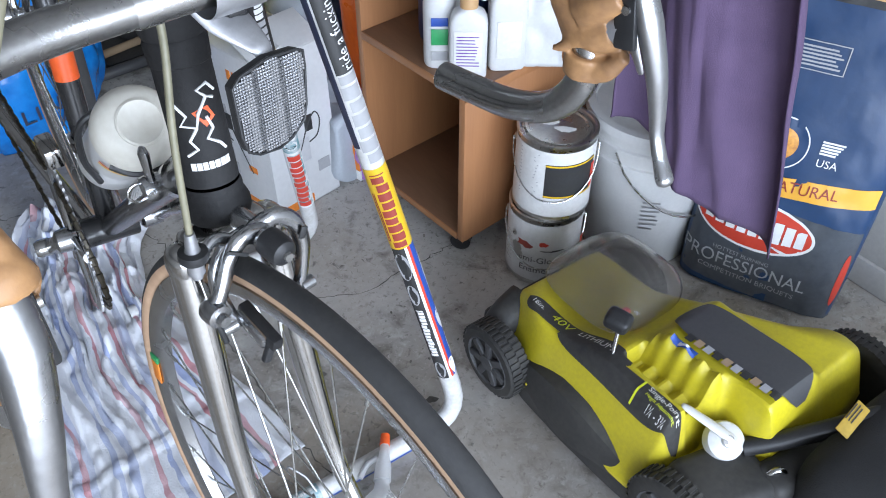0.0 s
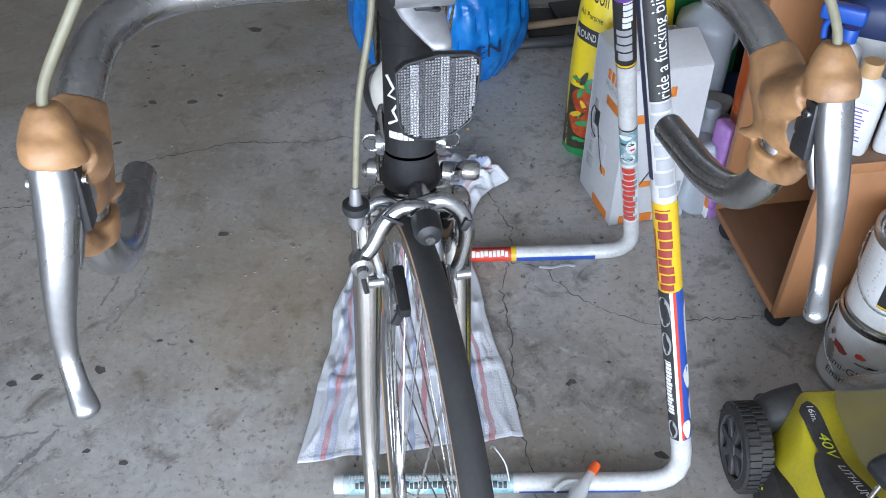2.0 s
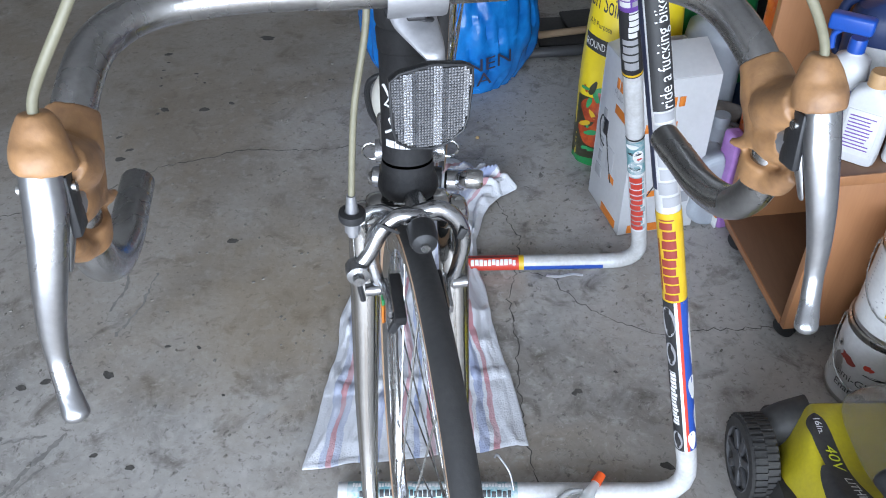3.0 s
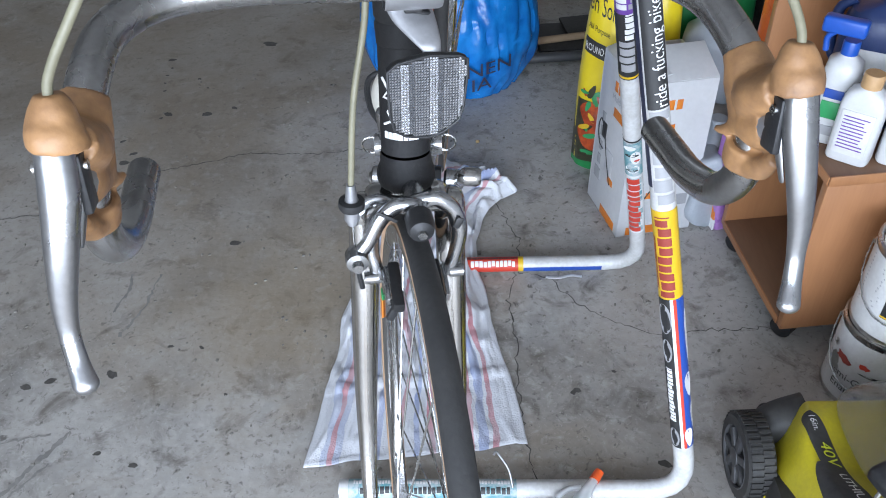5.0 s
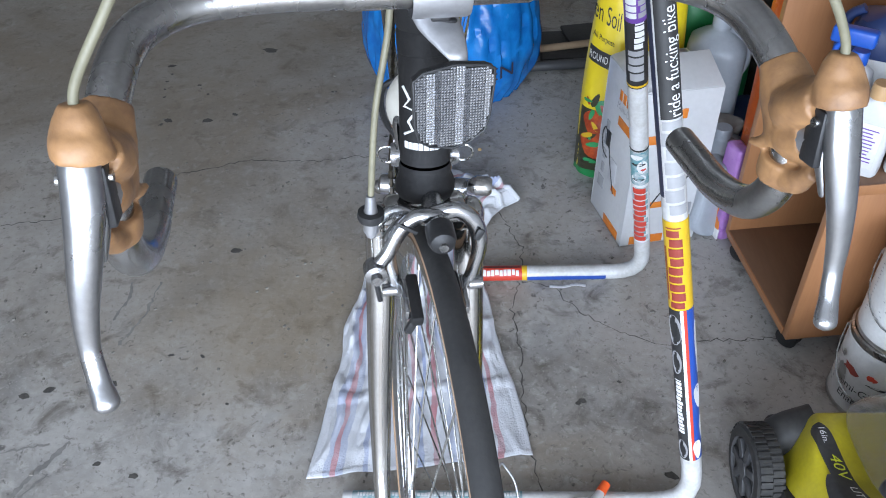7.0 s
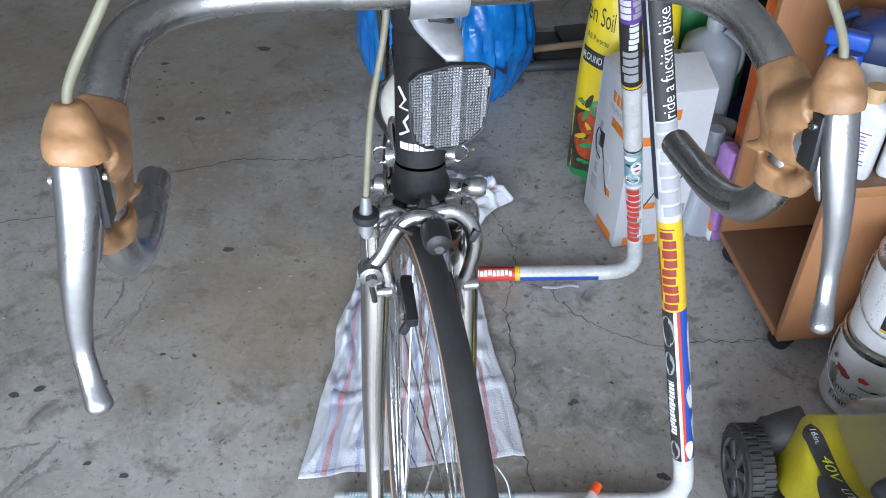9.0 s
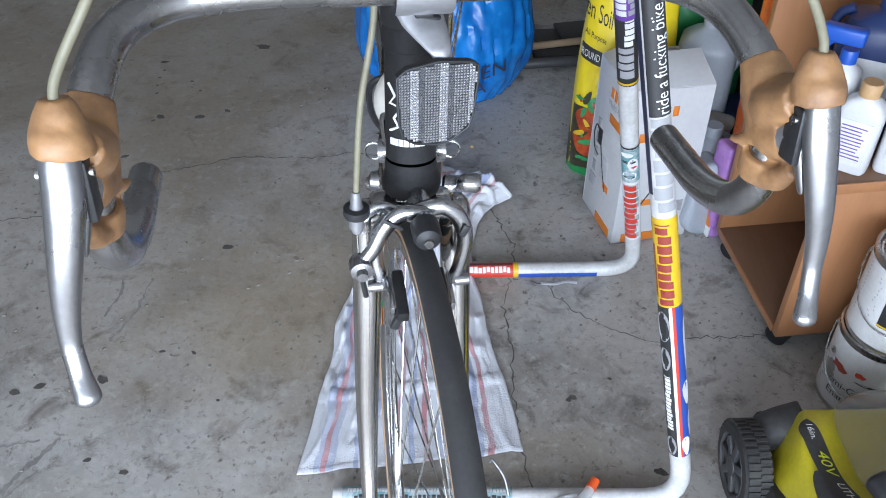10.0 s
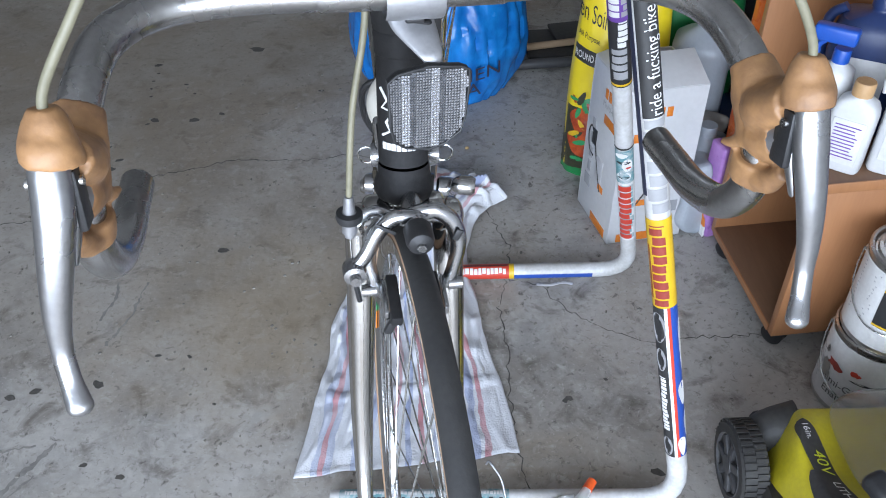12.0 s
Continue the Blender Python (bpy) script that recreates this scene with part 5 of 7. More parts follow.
def cabinet():
    """Local x goes in from the open front, y along it, away from the camera."""
    c = thing("cabinet", (1.013, 1.278, 0.0), "open cherry laminate shelf cabinet on black casters", "cabinet")
    W, D, T = 0.36, 0.40, 0.018
    z0, zs = 0.052, 0.432
    part("bottom_board", box(D, W - 2 * T, T, 0.001, at=(D / 2, W / 2, z0 + T / 2 + 0.001)), WOOD_DARK, c, "dark bottom board", CAB)
    part("bottom_edge", box(0.003, W - 2 * T, T, 0.0006, at=(-0.0015, W / 2, z0 + T / 2 + 0.001)), WOOD_FACE, c, "lighter edge band", CAB)
    part("side_panel", box(D, T, zs - z0, 0.001, at=(D / 2, T / 2, (z0 + zs) / 2)), WOOD_SIDE, c, "upright cherry side panel", CAB)
    part("side_panel", box(D, T, 0.95, 0.001, at=(D / 2, W - T / 2, z0 + 0.475)), WOOD_SIDE, c, "tall cherry side panel", CAB)
    part("shelf", box(D, W - T - 0.002, T, 0.001, at=(D / 2, (W - T) / 2, zs + T / 2 + 0.001)), WOOD_DARK, c, "dark shelf board", CAB)
    part("shelf_edge", box(0.003, W - T - 0.002, T, 0.0006, at=(-0.0015, (W - T) / 2, zs + T / 2 + 0.001)), WOOD_FACE, c, "lighter edge band", CAB)
    part("shelf_edge", box(D, 0.003, T + 0.004, 0.0006, at=(D / 2, -0.0015, zs + T / 2 + 0.001)), WOOD_FACE, c, "lighter edge band", CAB)
    part("back_panel", box(0.006, W - 2 * T, 0.92, 0.001, at=(D - 0.003, W / 2, z0 + T + 0.47)), WOOD_SIDE, c, "cherry back panel", CAB)
    for x, y in ((0.035, 0.04), (D - 0.04, 0.04), (0.035, W - 0.04), (D - 0.04, W - 0.04)):
        cm = CAB @ pose(x, y, 0.024, 0, 0, 35)
        k = part("caster", lathe_x([(0.0, -0.020), (0.017, -0.022), (0.024, -0.019), (0.024, -0.004), (0.018, -0.003), (0.018, 0.003), (0.024, 0.004), (0.024, 0.019), (0.017, 0.022), (0.0, 0.020)], 24), BLACK, c, "black twin-wheel caster", cm)
        part("caster_hood", box(0.046, 0.052, 0.020, 0.008, at=(0, 0, 0.022), m=cm, seg=3), BLACK, k, "black caster housing")


cabinet()


def bottle(name, at, w, d, h, neck, body, cap, capm, label, yaw=0.0, taper=0.78, p=4.0, art=(), cap_h=0.025):
    """A moulded bottle with shoulders; art rows are (width, height, up, material, label)."""
    t_ = thing(name, at, label, "bottle")
    M_ = pose(*at, 0, 0, yaw)
    prof = [(0.93, 0.0), (1.0, 0.03), (1.0, 0.5), (1.0, 0.74), (0.95, 0.82), (taper, 0.90), (neck / w * 1.15, 0.955), (neck / w, 0.97), (neck / w, 1.0)]
    rings = []
    for k, z in prof:
        q = p if z < 0.92 else 2.0
        rings.append([Vector((x, y * (1.0 if z < 0.92 else 1.0) if z < 0.92 else y, z * h)) for x, y in superellipse(w * k, (d * k if z < 0.92 else w * k), q, 32)])
    part("bottle_body", loft(rings), body, t_, "", M_, angle=50)
    part("bottle_cap", lathe([(0.0, 0.0), (cap / 2, 0.0), (cap / 2, cap_h * 0.85), (cap / 2 * 0.9, cap_h), (0.0, cap_h)], 24), capm, t_, "", M_ @ Matrix.Translation((0, 0, h - 0.004)))
    for aw, ah, up, am, al in art:
        part("label_print", box(aw, 0.0012, ah, 0.0003, at=(0, -d / 2 - 0.0004, up)), am, t_, al, M_)
    return t_, M_


SH = 0.4525
b1, m1 = bottle("detergent_bottle", (1.045, 1.410, SH), 0.066, 0.060, 0.178, 0.028, WHITE_PLASTIC, 0.030, BLUE_PLASTIC, "white plastic bottle with a blue sprayer cap", -35, 0.9, 2.4,
                [(0.034, 0.018, 0.105, BLUE_INK, "blue label band"), (0.034, 0.035, 0.072, GREEN_INK, "printed lawn picture"), (0.034, 0.02, 0.03, GREY_INK, "small print")])
part("spray_head", box(0.075, 0.026, 0.03, 0.006, at=(-0.018, 0, 0.222), m=m1, seg=3), BLUE_PLASTIC, b1, "blue spray head")
part("trigger", tube(smooth([(-0.03, 0, 0.21), (-0.042, 0, 0.195), (-0.04, 0, 0.17)], 4), 0.0055, 10), BLUE_PLASTIC, b1, "blue trigger", m1)
b2, m2 = bottle("chemical_bottle", (1.064, 1.338, SH), 0.076, 0.048, 0.152, 0.034, WHITE_PLASTIC, 0.036, TAN_PLASTIC, "square white bottle with a tan cap and a peeling label", -38, 0.8, 5.0,
                [(0.056, 0.088, 0.062, CAN_LABEL, "white paper label")], 0.026)
part("small_print", bars(10, 0.046, 0.0020, 0.0070), PURPLE_INK, b2, "lines of small print", m2 @ Matrix.Translation((0, -0.0255, 0.095)) @ pose(0, 0, 0, 90))
b3, m3 = bottle("white_jug", (1.150, 1.322, SH), 0.078, 0.058, 0.185, 0.030, WHITE_PLASTIC, 0.034, WHITE_PLASTIC, "tall white plastic jug with a white trigger sprayer", -30, 0.85, 4.5,
                [(0.05, 0.08, 0.07, CAN_LABEL, "faded paper label")])
part("spray_head", box(0.085, 0.024, 0.028, 0.006, at=(-0.02, 0, 0.218), m=m3, seg=3), WHITE_PLASTIC, b3, "white spray head")
part("trigger", tube(smooth([(-0.035, 0, 0.188), (-0.05, 0, 0.17), (-0.048, 0, 0.145)], 4), 0.0055, 10), WHITE_PLASTIC, b3, "white trigger", m3)
b4, m4 = bottle("blue_jug", (1.14, 1.49, SH), 0.15, 0.11, 0.24, 0.04, NAVY_PLASTIC, 0.046, NAVY_PLASTIC, "large dark blue plastic jug on the shelf", -30, 0.85, 3.5, [(0.08, 0.09, 0.11, CAN_LABEL, "white paper label")])
part("handle", tube(smooth([(-0.06, 0, 0.225), (-0.085, 0, 0.20), (-0.085, 0, 0.13), (-0.07, 0, 0.10)], 5), 0.010, 12), NAVY_PLASTIC, b4, "moulded handle", m4)
b5, m5 = bottle("blue_jug", (1.27, 1.37, SH), 0.14, 0.10, 0.22, 0.04, BLUE_PLASTIC, 0.046, BLUE_PLASTIC, "large blue plastic jug with a carrying handle", -25, 0.85, 3.5, [(0.06, 0.05, 0.08, WHITE_INK, "white label")])
part("handle", tube(smooth([(-0.05, -0.02, 0.21), (-0.085, -0.03, 0.19), (-0.09, -0.03, 0.12), (-0.06, -0.02, 0.09)], 5), 0.010, 12), WHITE_PLASTIC, b5, "white handle", m5)


def seed_packet(u, v):
    return (1.165 + 0.07 * u + 0.01 * noise.noise((u * 3, v * 3, 1)), 1.292 - 0.055 * u + 0.015 * noise.noise((v * 3, u * 3, 5)), SH + 0.004 + 0.15 * v)


cloth("plastic_pouch", 10, 16, seed_packet, WHITE_PLASTIC, "crumpled white and blue plastic pouch on the shelf", "pouch", (1.2, 1.27, SH), 0.002)

# ---- paint cans and bucket ----
def paint_can(base, label, torn, yaw):
    t_ = thing("paint_can", base, label, "paint can", "stacked paint cans")
    M_ = pose(*base, 0, 0, yaw)
    R, Hh = 0.0825, 0.193
    part("can_body", lathe([(0.0, 0.002), (R - 0.004, 0.002), (R, 0.0), (R + 0.0015, 0.004), (R, 0.008), (R, Hh - 0.012), (R + 0.0015, Hh - 0.008), (R + 0.0015, Hh - 0.002), (R - 0.002, Hh)], 48), TIN, t_, "", M_)
    part("can_lid", lathe([(R - 0.0015, Hh - 0.001), (R - 0.006, Hh - 0.002), (R - 0.010, Hh - 0.009), (R - 0.013, Hh - 0.009), (R - 0.015, Hh - 0.003), (R - 0.021, Hh - 0.0025), (R - 0.023, Hh - 0.006), (0.0, Hh - 0.0055)], 48), TIN, t_, "dull tin lid with a ring groove", M_)
    part("can_label", lathe([(R + 0.0006, 0.012), (R + 0.0006, Hh - 0.016)], 48), CAN_LABEL, t_, "white paper label with stains", M_)

    def on_can(bm, up, turn, lift=0.0012):
        for v in bm.verts:
            a = radians(turn) + v.co.x / R
            v.co = Vector(((R + lift + v.co.z) * math.sin(a), -(R + lift + v.co.z) * math.cos(a), up + v.co.y))
        return bm

    if not torn:
        part("label_panel", on_can(patch(0.115, 0.085, 16, 2), 0.105, 28), BLACK_INK, t_, "black label panel", M_)
        part("label_line", on_can(patch(0.115, 0.004, 16, 1), 0.144, 28, 0.0018), YELLOW_INK, t_, "gold line", M_)
        part("label_line", on_can(patch(0.115, 0.004, 16, 1), 0.066, 28, 0.0018), YELLOW_INK, t_, "gold line", M_)
        part("small_print", on_can(bars(14, 0.05, 0.0016, 0.0085), 0.165, -38, 0.0012), GREY_INK, t_, "lines of small print", M_)
        part("small_print", on_can(bars(5, 0.012, 0.06, 0.2, seed=3), 0.10, 66, 0.002), RED_INK, t_, "red print", M_)
        lab = bmesh.new()
        for q in ((-0.02, 0.01), (0.015, -0.012)):
            prism([(q[0] + 0.022 * math.cos(k) * (1 + 0.3 * math.sin(3 * k)), q[1] + 0.010 * math.sin(k)) for k in [j * 0.628 for j in range(10)]], 0.0005, bm=lab)
        part("lid_paper", lab, WHITE_INK, t_, "torn white paper on the lid", M_ @ Matrix.Translation((0, 0, Hh - 0.0052)))
    else:
        part("label_writing", on_can(letters("Semi-Gloss", 0.024, thick=0.0), 0.075, -8), BLACK_INK, t_, "black writing", M_)
        part("label_writing", on_can(letters("Enamel", 0.024, thick=0.0), 0.045, -12), BLACK_INK, t_, "black writing", M_)
        for sx, sy, w_, h_, mt in ((-0.030, 0.115, 0.05, 0.022, MAROON_INK), (0.012, 0.124, 0.03, 0.016, RED_INK), (0.035, 0.105, 0.06, 0.006, BLACK_INK), (-0.052, 0.095, 0.03, 0.05, TIN), (-0.06, 0.13, 0.024, 0.02, TIN), (-0.038, 0.082, 0.012, 0.02, TIN)):
            rnd_ = random.Random(int(1000 * abs(sx)))
            blot = prism([(sx + w_ / 2 * math.cos(k) * rnd_.uniform(0.5, 1.1), h_ / 2 * math.sin(k) * rnd_.uniform(0.5, 1.1)) for k in [j * 0.45 for j in range(14)]], 0.0003)
            part("label_stain", on_can(blot, sy, -8, 0.0014), mt, t_, "torn and stained label patch", M_)
        part("small_print", on_can(bars(8, 0.03, 0.0014, 0.011, seed=6), 0.12, -62, 0.0012), GREY_INK, t_, "lines of small print", M_)
    wire = [M_ @ Vector(((R + 0.006) * math.cos(a), (R + 0.006) * math.sin(a), 0.155 - 0.10 * abs(math.sin(a)) ** 0.8)) for a in [radians(d) for d in range(180, 361, 12)]]
    part("can_handle", tube(wire, 0.0015, 8), STEEL, t_, "thin wire bail handle")
    for s in (-1, 1):
        part("handle_ear", lathe_x([(0.0, 0.004), (0.006, 0.003), (0.008, 0.0)], 12), TIN, t_, "", M_ @ Matrix.Translation((s * (R + 0.001), 0, 0.155)) @ (pose(0, 0, 0) if s > 0 else pose(0, 0, 0, 0, 0, 180)))


CANX, CANY = 1.160, 1.167
paint_can((CANX, CANY, 0.0), "dented paint can with a torn stained white label", True, -44)
paint_can((CANX + 0.004, CANY - 0.004, 0.1935), "white labelled paint can stacked on another can", False, -44)

bucket = thing("bucket", (1.415, 1.115, 0.0), "white plastic bucket with a wire bail handle", "bucket")
BK = pose(1.415, 1.115, 0)
part("bucket_body", lathe([(0.0, 0.004), (0.128, 0.0), (0.131, 0.006), (0.143, 0.27), (0.1435, 0.275), (0.149, 0.276), (0.149, 0.283), (0.1445, 0.286), (0.1455, 0.315), (0.151, 0.316), (0.151, 0.323), (0.1465, 0.326), (0.148, 0.355), (0.153, 0.357), (0.153, 0.366), (0.146, 0.368), (0.143, 0.36), (0.126, 0.02), (0.0, 0.02)], 56), WHITE_PLASTIC, bucket, "dirty white plastic wall with ribs", BK)
part("bucket_lid", lathe([(0.0, 0.3655), (0.135, 0.3655), (0.138, 0.372), (0.156, 0.372), (0.157, 0.352), (0.1545, 0.352), (0.1542, 0.3695)], 56), WHITE_PLASTIC, bucket, "white snap lid", BK)
arc = [BK @ Vector((0.158 * math.cos(a), 0.158 * math.sin(a), 0.325 - 0.17 * abs(math.sin(a - 0.2)) ** 0.7)) for a in [radians(d) for d in range(192, 348, 9)]]
part("bucket_handle", tube(arc, 0.0024, 8), STEEL, bucket, "sagging wire handle")
grip = arc[len(arc) - 3]
part("handle_grip", tube([arc[-5], arc[-4], arc[-3]], 0.006, 10), WHITE_PLASTIC, bucket, "white plastic grip")
lbl = bars(7, 0.04, 0.004, 0.012, seed=8)
for v in lbl.verts:
    a = radians(-132) + v.co.x / 0.14
    v.co = Vector((0.1425 * math.cos(a), 0.1425 * math.sin(a), 0.20 + v.co.y))
part("bucket_print", lbl, GREY_INK, bucket, "faded grey print", BK)

# ---- the charcoal bag ----
def bag_maker(base, b_dir, lean, w, d, h, top_w, top_d, p=3.2, belly=0.06):
    """Returns a mesh and a function that gives places on its front: u along the width, z up its height."""
    B = Vector(b_dir).normalized()
    Un = Vector(lean).normalized()
    Nn = B.cross(Un).normalized()
    if Nn.y > 0:
        Nn = -Nn
    o = Vector(base)

    def size(k):
        k = max(0.0, min(1.0, k))
        ww = w + (top_w - w) * k + belly * w * math.sin(math.pi * min(1, k * 1.1))
        dd = (d + (top_d - d) * k ** 2.2) * (0.75 + 0.25 * min(1, k * 8))
        return ww, dd

    def front(u, z, lift=0.0):
        k = z / h
        ww, dd = size(k)
        q = min(0.995, abs(2 * u / ww))
        out = dd / 2 * (1 - q ** p) ** (1 / p)
        crease = 0.004 * noise.noise((u * 14, z * 9, 2.0)) + 0.003 * noise.noise((u * 40, z * 30, 4.0))
        return o + B * u + Un * z + Nn * (out + lift + crease)

    bm = bmesh.new()
    rings = []
    NZ = 44
    for j in range(NZ + 1):
        k = j / NZ
        ww, dd = size(k)
        ring = []
        for x, y in superellipse(ww, dd, p, 72):
            z = k * h
            if y > 0:
                ring.append(front(max(-ww / 2 * 0.999, min(ww / 2 * 0.999, x)), z))
            else:
                ring.append(o + B * x + Un * z + Nn * y)
        rings.append(ring)
    return loft(rings, bm), front


def art(front, u0, u1, z0, z1, lift=0.0012, nu=16, nz=6, slant=0.0):
    bm = bmesh.new()
    g = [[bm.verts.new(front(u0 + (u1 - u0) * i / nu, z0 + (z1 - z0) * j / nz + slant * (i / nu - 0.5), lift)) for i in range(nu + 1)] for j in range(nz + 1)]
    for j in range(nz):
        for i in range(nu):
            bm.faces.new((g[j][i], g[j][i + 1], g[j + 1][i + 1], g[j + 1][i]))
    return bm


def art_shape(front, outline, lift):
    """A filled shape on a bag, as a fan of narrow rings."""
    bm = bmesh.new()
    n = len(outline)
    cx, cz = sum(a for a, _ in outline) / n, sum(b for _, b in outline) / n
    rings = [[bm.verts.new(front(cx + (u - cx) * k, cz + (z - cz) * k, lift)) for u, z in outline] for k in (0.02, 0.35, 0.7, 1.0)]
    for A, Bq in zip(rings, rings[1:]):
        for i in range(n):
            bm.faces.new((A[i], A[(i + 1) % n], Bq[(i + 1) % n], Bq[i]))
    return bm


def art_text(front, text, size, u, z, lift=0.0022, slant=0.0, squeeze=1.0):
    bm = letters(text, size, thick=0.0, squeeze=squeeze)
    for v in bm.verts:
        v.co = front(u + v.co.x, z + v.co.y + slant * v.co.x, lift)
    return bm


bagm, face = bag_maker((1.500, 0.822, 0.004), (0.445, -0.895, 0), (0.13, 0.065, 0.9), 0.335, 0.155, 0.70, 0.33, 0.03)
charcoal = thing("charcoal_bag", (1.50, 0.82, 0.0), "full navy and grey charcoal bag leaning on the wall", "charcoal bag")
part("bag_body", bagm, NAVY_FILM, charcoal, "navy film with creases")
part("bag_lower_print", art(face, -0.163, 0.166, 0.004, 0.235, 0.0008, 40, 20, -0.03), GREY_FILM, charcoal, "grey printed lower part")
part("bag_band", art(face, -0.05, 0.166, 0.268, 0.312, 0.0016, 30, 4, 0.018), mat("amber_print", (0.80, 0.42, 0.06), (0.72, 0.36, 0.05), rough=0.35, scale=12, fine=90), charcoal, "amber band")
part("bag_writing", art_text(face, "NATURAL", 0.034, 0.025, 0.289, 0.0026, 0.08, 0.9), MAROON_INK, charcoal, "dark red word on the band")
oval = [(-0.040 + 0.126 * math.cos(a), 0.185 + 0.058 * math.sin(a) - 0.06 * math.cos(a) * 0.126) for a in [k * 2 * math.pi / 40 for k in range(40)]]
part("bag_emblem", art_shape(face, oval, 0.0016), WHITE_INK, charcoal, "white oval border")
oval2 = [(-0.040 + (u + 0.040) * 0.95, 0.185 + (z - 0.185) * 0.90) for u, z in oval]
part("bag_emblem", art_shape(face, oval2, 0.0022), RED_INK, charcoal, "red oval")
for k in range(9):
    u0, up = -0.140 + k * 0.0235, 0.006 * math.sin(math.pi * (k + 0.5) / 9)
    part("bag_emblem", art(face, u0, u0 + 0.0185, 0.166 - up - 0.06 * (u0 + 0.04), 0.204 + up - 0.06 * (u0 + 0.04), 0.0030, 3, 2), WHITE_INK, charcoal, "white brand mark drawn as plain blocks")
part("bag_writing", art_text(face, "HOTTEST BURNING", 0.0135, -0.045, 0.105, 0.0024, -0.06), GREY_INK, charcoal, "small grey writing")
part("bag_writing", art_text(face, "PROFESSIONAL", 0.046, -0.036, 0.078, 0.0026, -0.05, 0.86), PALE_INK, charcoal, "large grey writing")
part("bag_writing", art_text(face, "COMPETITION BRIQUETS", 0.0185, -0.022, 0.045, 0.0024, -0.06), GREY_INK, charcoal, "small grey writing")
part("bag_writing", art_text(face, "USA", 0.022, 0.052, 0.352, 0.0024), WHITE_INK, charcoal, "white writing")
for k in range(5):
    part("bag_emblem", art(face, 0.032, 0.074 - 0.003 * k, 0.394 - 0.006 * k, 0.398 - 0.006 * k, 0.0022, 4, 1), WHITE_INK, charcoal, "white stripe of a map shape")
circ = [(-0.040 + 0.052 * math.cos(a), 0.375 + 0.055 * math.sin(a)) for a in [k * 2 * math.pi / 32 for k in range(32)]]
part("bag_emblem", art_shape(face, circ, 0.0016), WHITE_INK, charcoal, "white round emblem")
part("bag_emblem", art_shape(face, [(-0.040 + (u + 0.040) * 0.95, 0.375 + (z - 0.375) * 0.95) for u, z in circ], 0.0021), NAVY_FILM, charcoal, "navy disc")
part("bag_emblem", art_shape(face, [(-0.040 + (u + 0.040) * 0.6, 0.375 + (z - 0.375) * 0.6) for u, z in circ], 0.0026), mat("printed_flame", (0.75, 0.36, 0.05), (0.35, 0.12, 0.03), rough=0.4, scale=60, fine=200), charcoal, "orange flame picture")
bd = bmesh.new()
for u0, u1, z0, z1 in ((-0.075, 0.025, 0.575, 0.577), (-0.075, 0.025, 0.522, 0.524), (-0.075, -0.073, 0.522, 0.577), (0.023, 0.025, 0.522, 0.577)):
    join(bd, art(face, u0, u1, z0, z1, 0.0018, 6, 2))
for k in range(6):
    join(bd, art(face, -0.068, 0.016 - 0.006 * (k % 3), 0.530 + 0.0068 * k, 0.5335 + 0.0068 * k, 0.0018, 6, 1))
part("bag_print", bd, GREY_INK, charcoal, "boxed lines of small print")
part("bag_seam", art(face, -0.155, 0.155, 0.650, 0.692, 0.0022, 24, 3), BLACK_INK, charcoal, "black stitched top strip")
sp = bmesh.new()
for k in range(9):
    join(sp, art(face, -0.14 + 0.034 * k, -0.115 + 0.034 * k, 0.664, 0.668, 0.003, 3, 1))
    join(sp, art(face, -0.14 + 0.034 * k, -0.118 + 0.034 * k, 0.674, 0.677, 0.003, 3, 1))
part("bag_print", sp, TAN_PLASTIC, charcoal, "small tan print")
side = [(0.1575 + 0.007 * math.cos(a), 0.10 + 0.07 * math.sin(a)) for a in [k * 2 * math.pi / 24 for k in range(24)]]
part("bag_emblem", art_shape(face, side, 0.0018), RED_INK, charcoal, "red mark on the bag's side")

# ---- purple towel on its hook ----
def purple(u, v):
    x = 1.235 + 0.075 * u + 0.035 * math.sin(u * 9 + 0.8 * v) * (1 - 0.25 * v)
    y = spline([1.075, 1.00, 0.91, 0.82, 0.735], u) + 0.016 * math.sin(u * 12)
    y += v * (0.06 + 0.055 * u)
    low = spline([0.43, 0.375, 0.345, 0.30, 0.25], u)
    x += 0.026 * abs(math.sin(u * 8.5 + 1.2 * v)) ** 0.6 - 0.02 + 0.012 * noise.noise((u * 11 + 2 * v, v * 2, 12))
    return (x + 0.01 * noise.noise((u * 5, v * 4, 2)), y, low + (1.02 - low) * v)


cloth("towel", 70, 60, purple, PURPLE, "purple terry towel hanging in folds from a rail", "towel", (1.28, 0.92, 1.02), 0.004)
rail = thing("towel_rail", (1.68, 0.9, 1.03), "steel rail on the garage wall", "rail")
part("rail_bar", tube([(1.30, 1.12, 1.025), (1.31, 0.68, 1.025)], 0.008, 12), STEEL, rail)
for y in (1.12, 0.68):
    part("rail_arm", tube([(1.305, y, 1.025), (1.705, y, 1.025)], 0.008, 12), STEEL, rail)

# ---- the lawn mower ----
MX0, MX1, MY0, MY1 = 0.850, 1.352, 0.455, 1.030


def step(a, b, x):
    t = max(0.0, min(1.0, (x - a) / (b - a)))
    return t * t * (3 - 2 * t)


def west(y):
    return MX0 + 0.048 * step(0.86, 1.02, y)


def east(y):
    """The far edge draws in from the broad tail to the narrow nose."""
    return MX1 - 0.150 * step(0.50, 0.86, y) - 0.02 * step(0.86, 1.03, y)


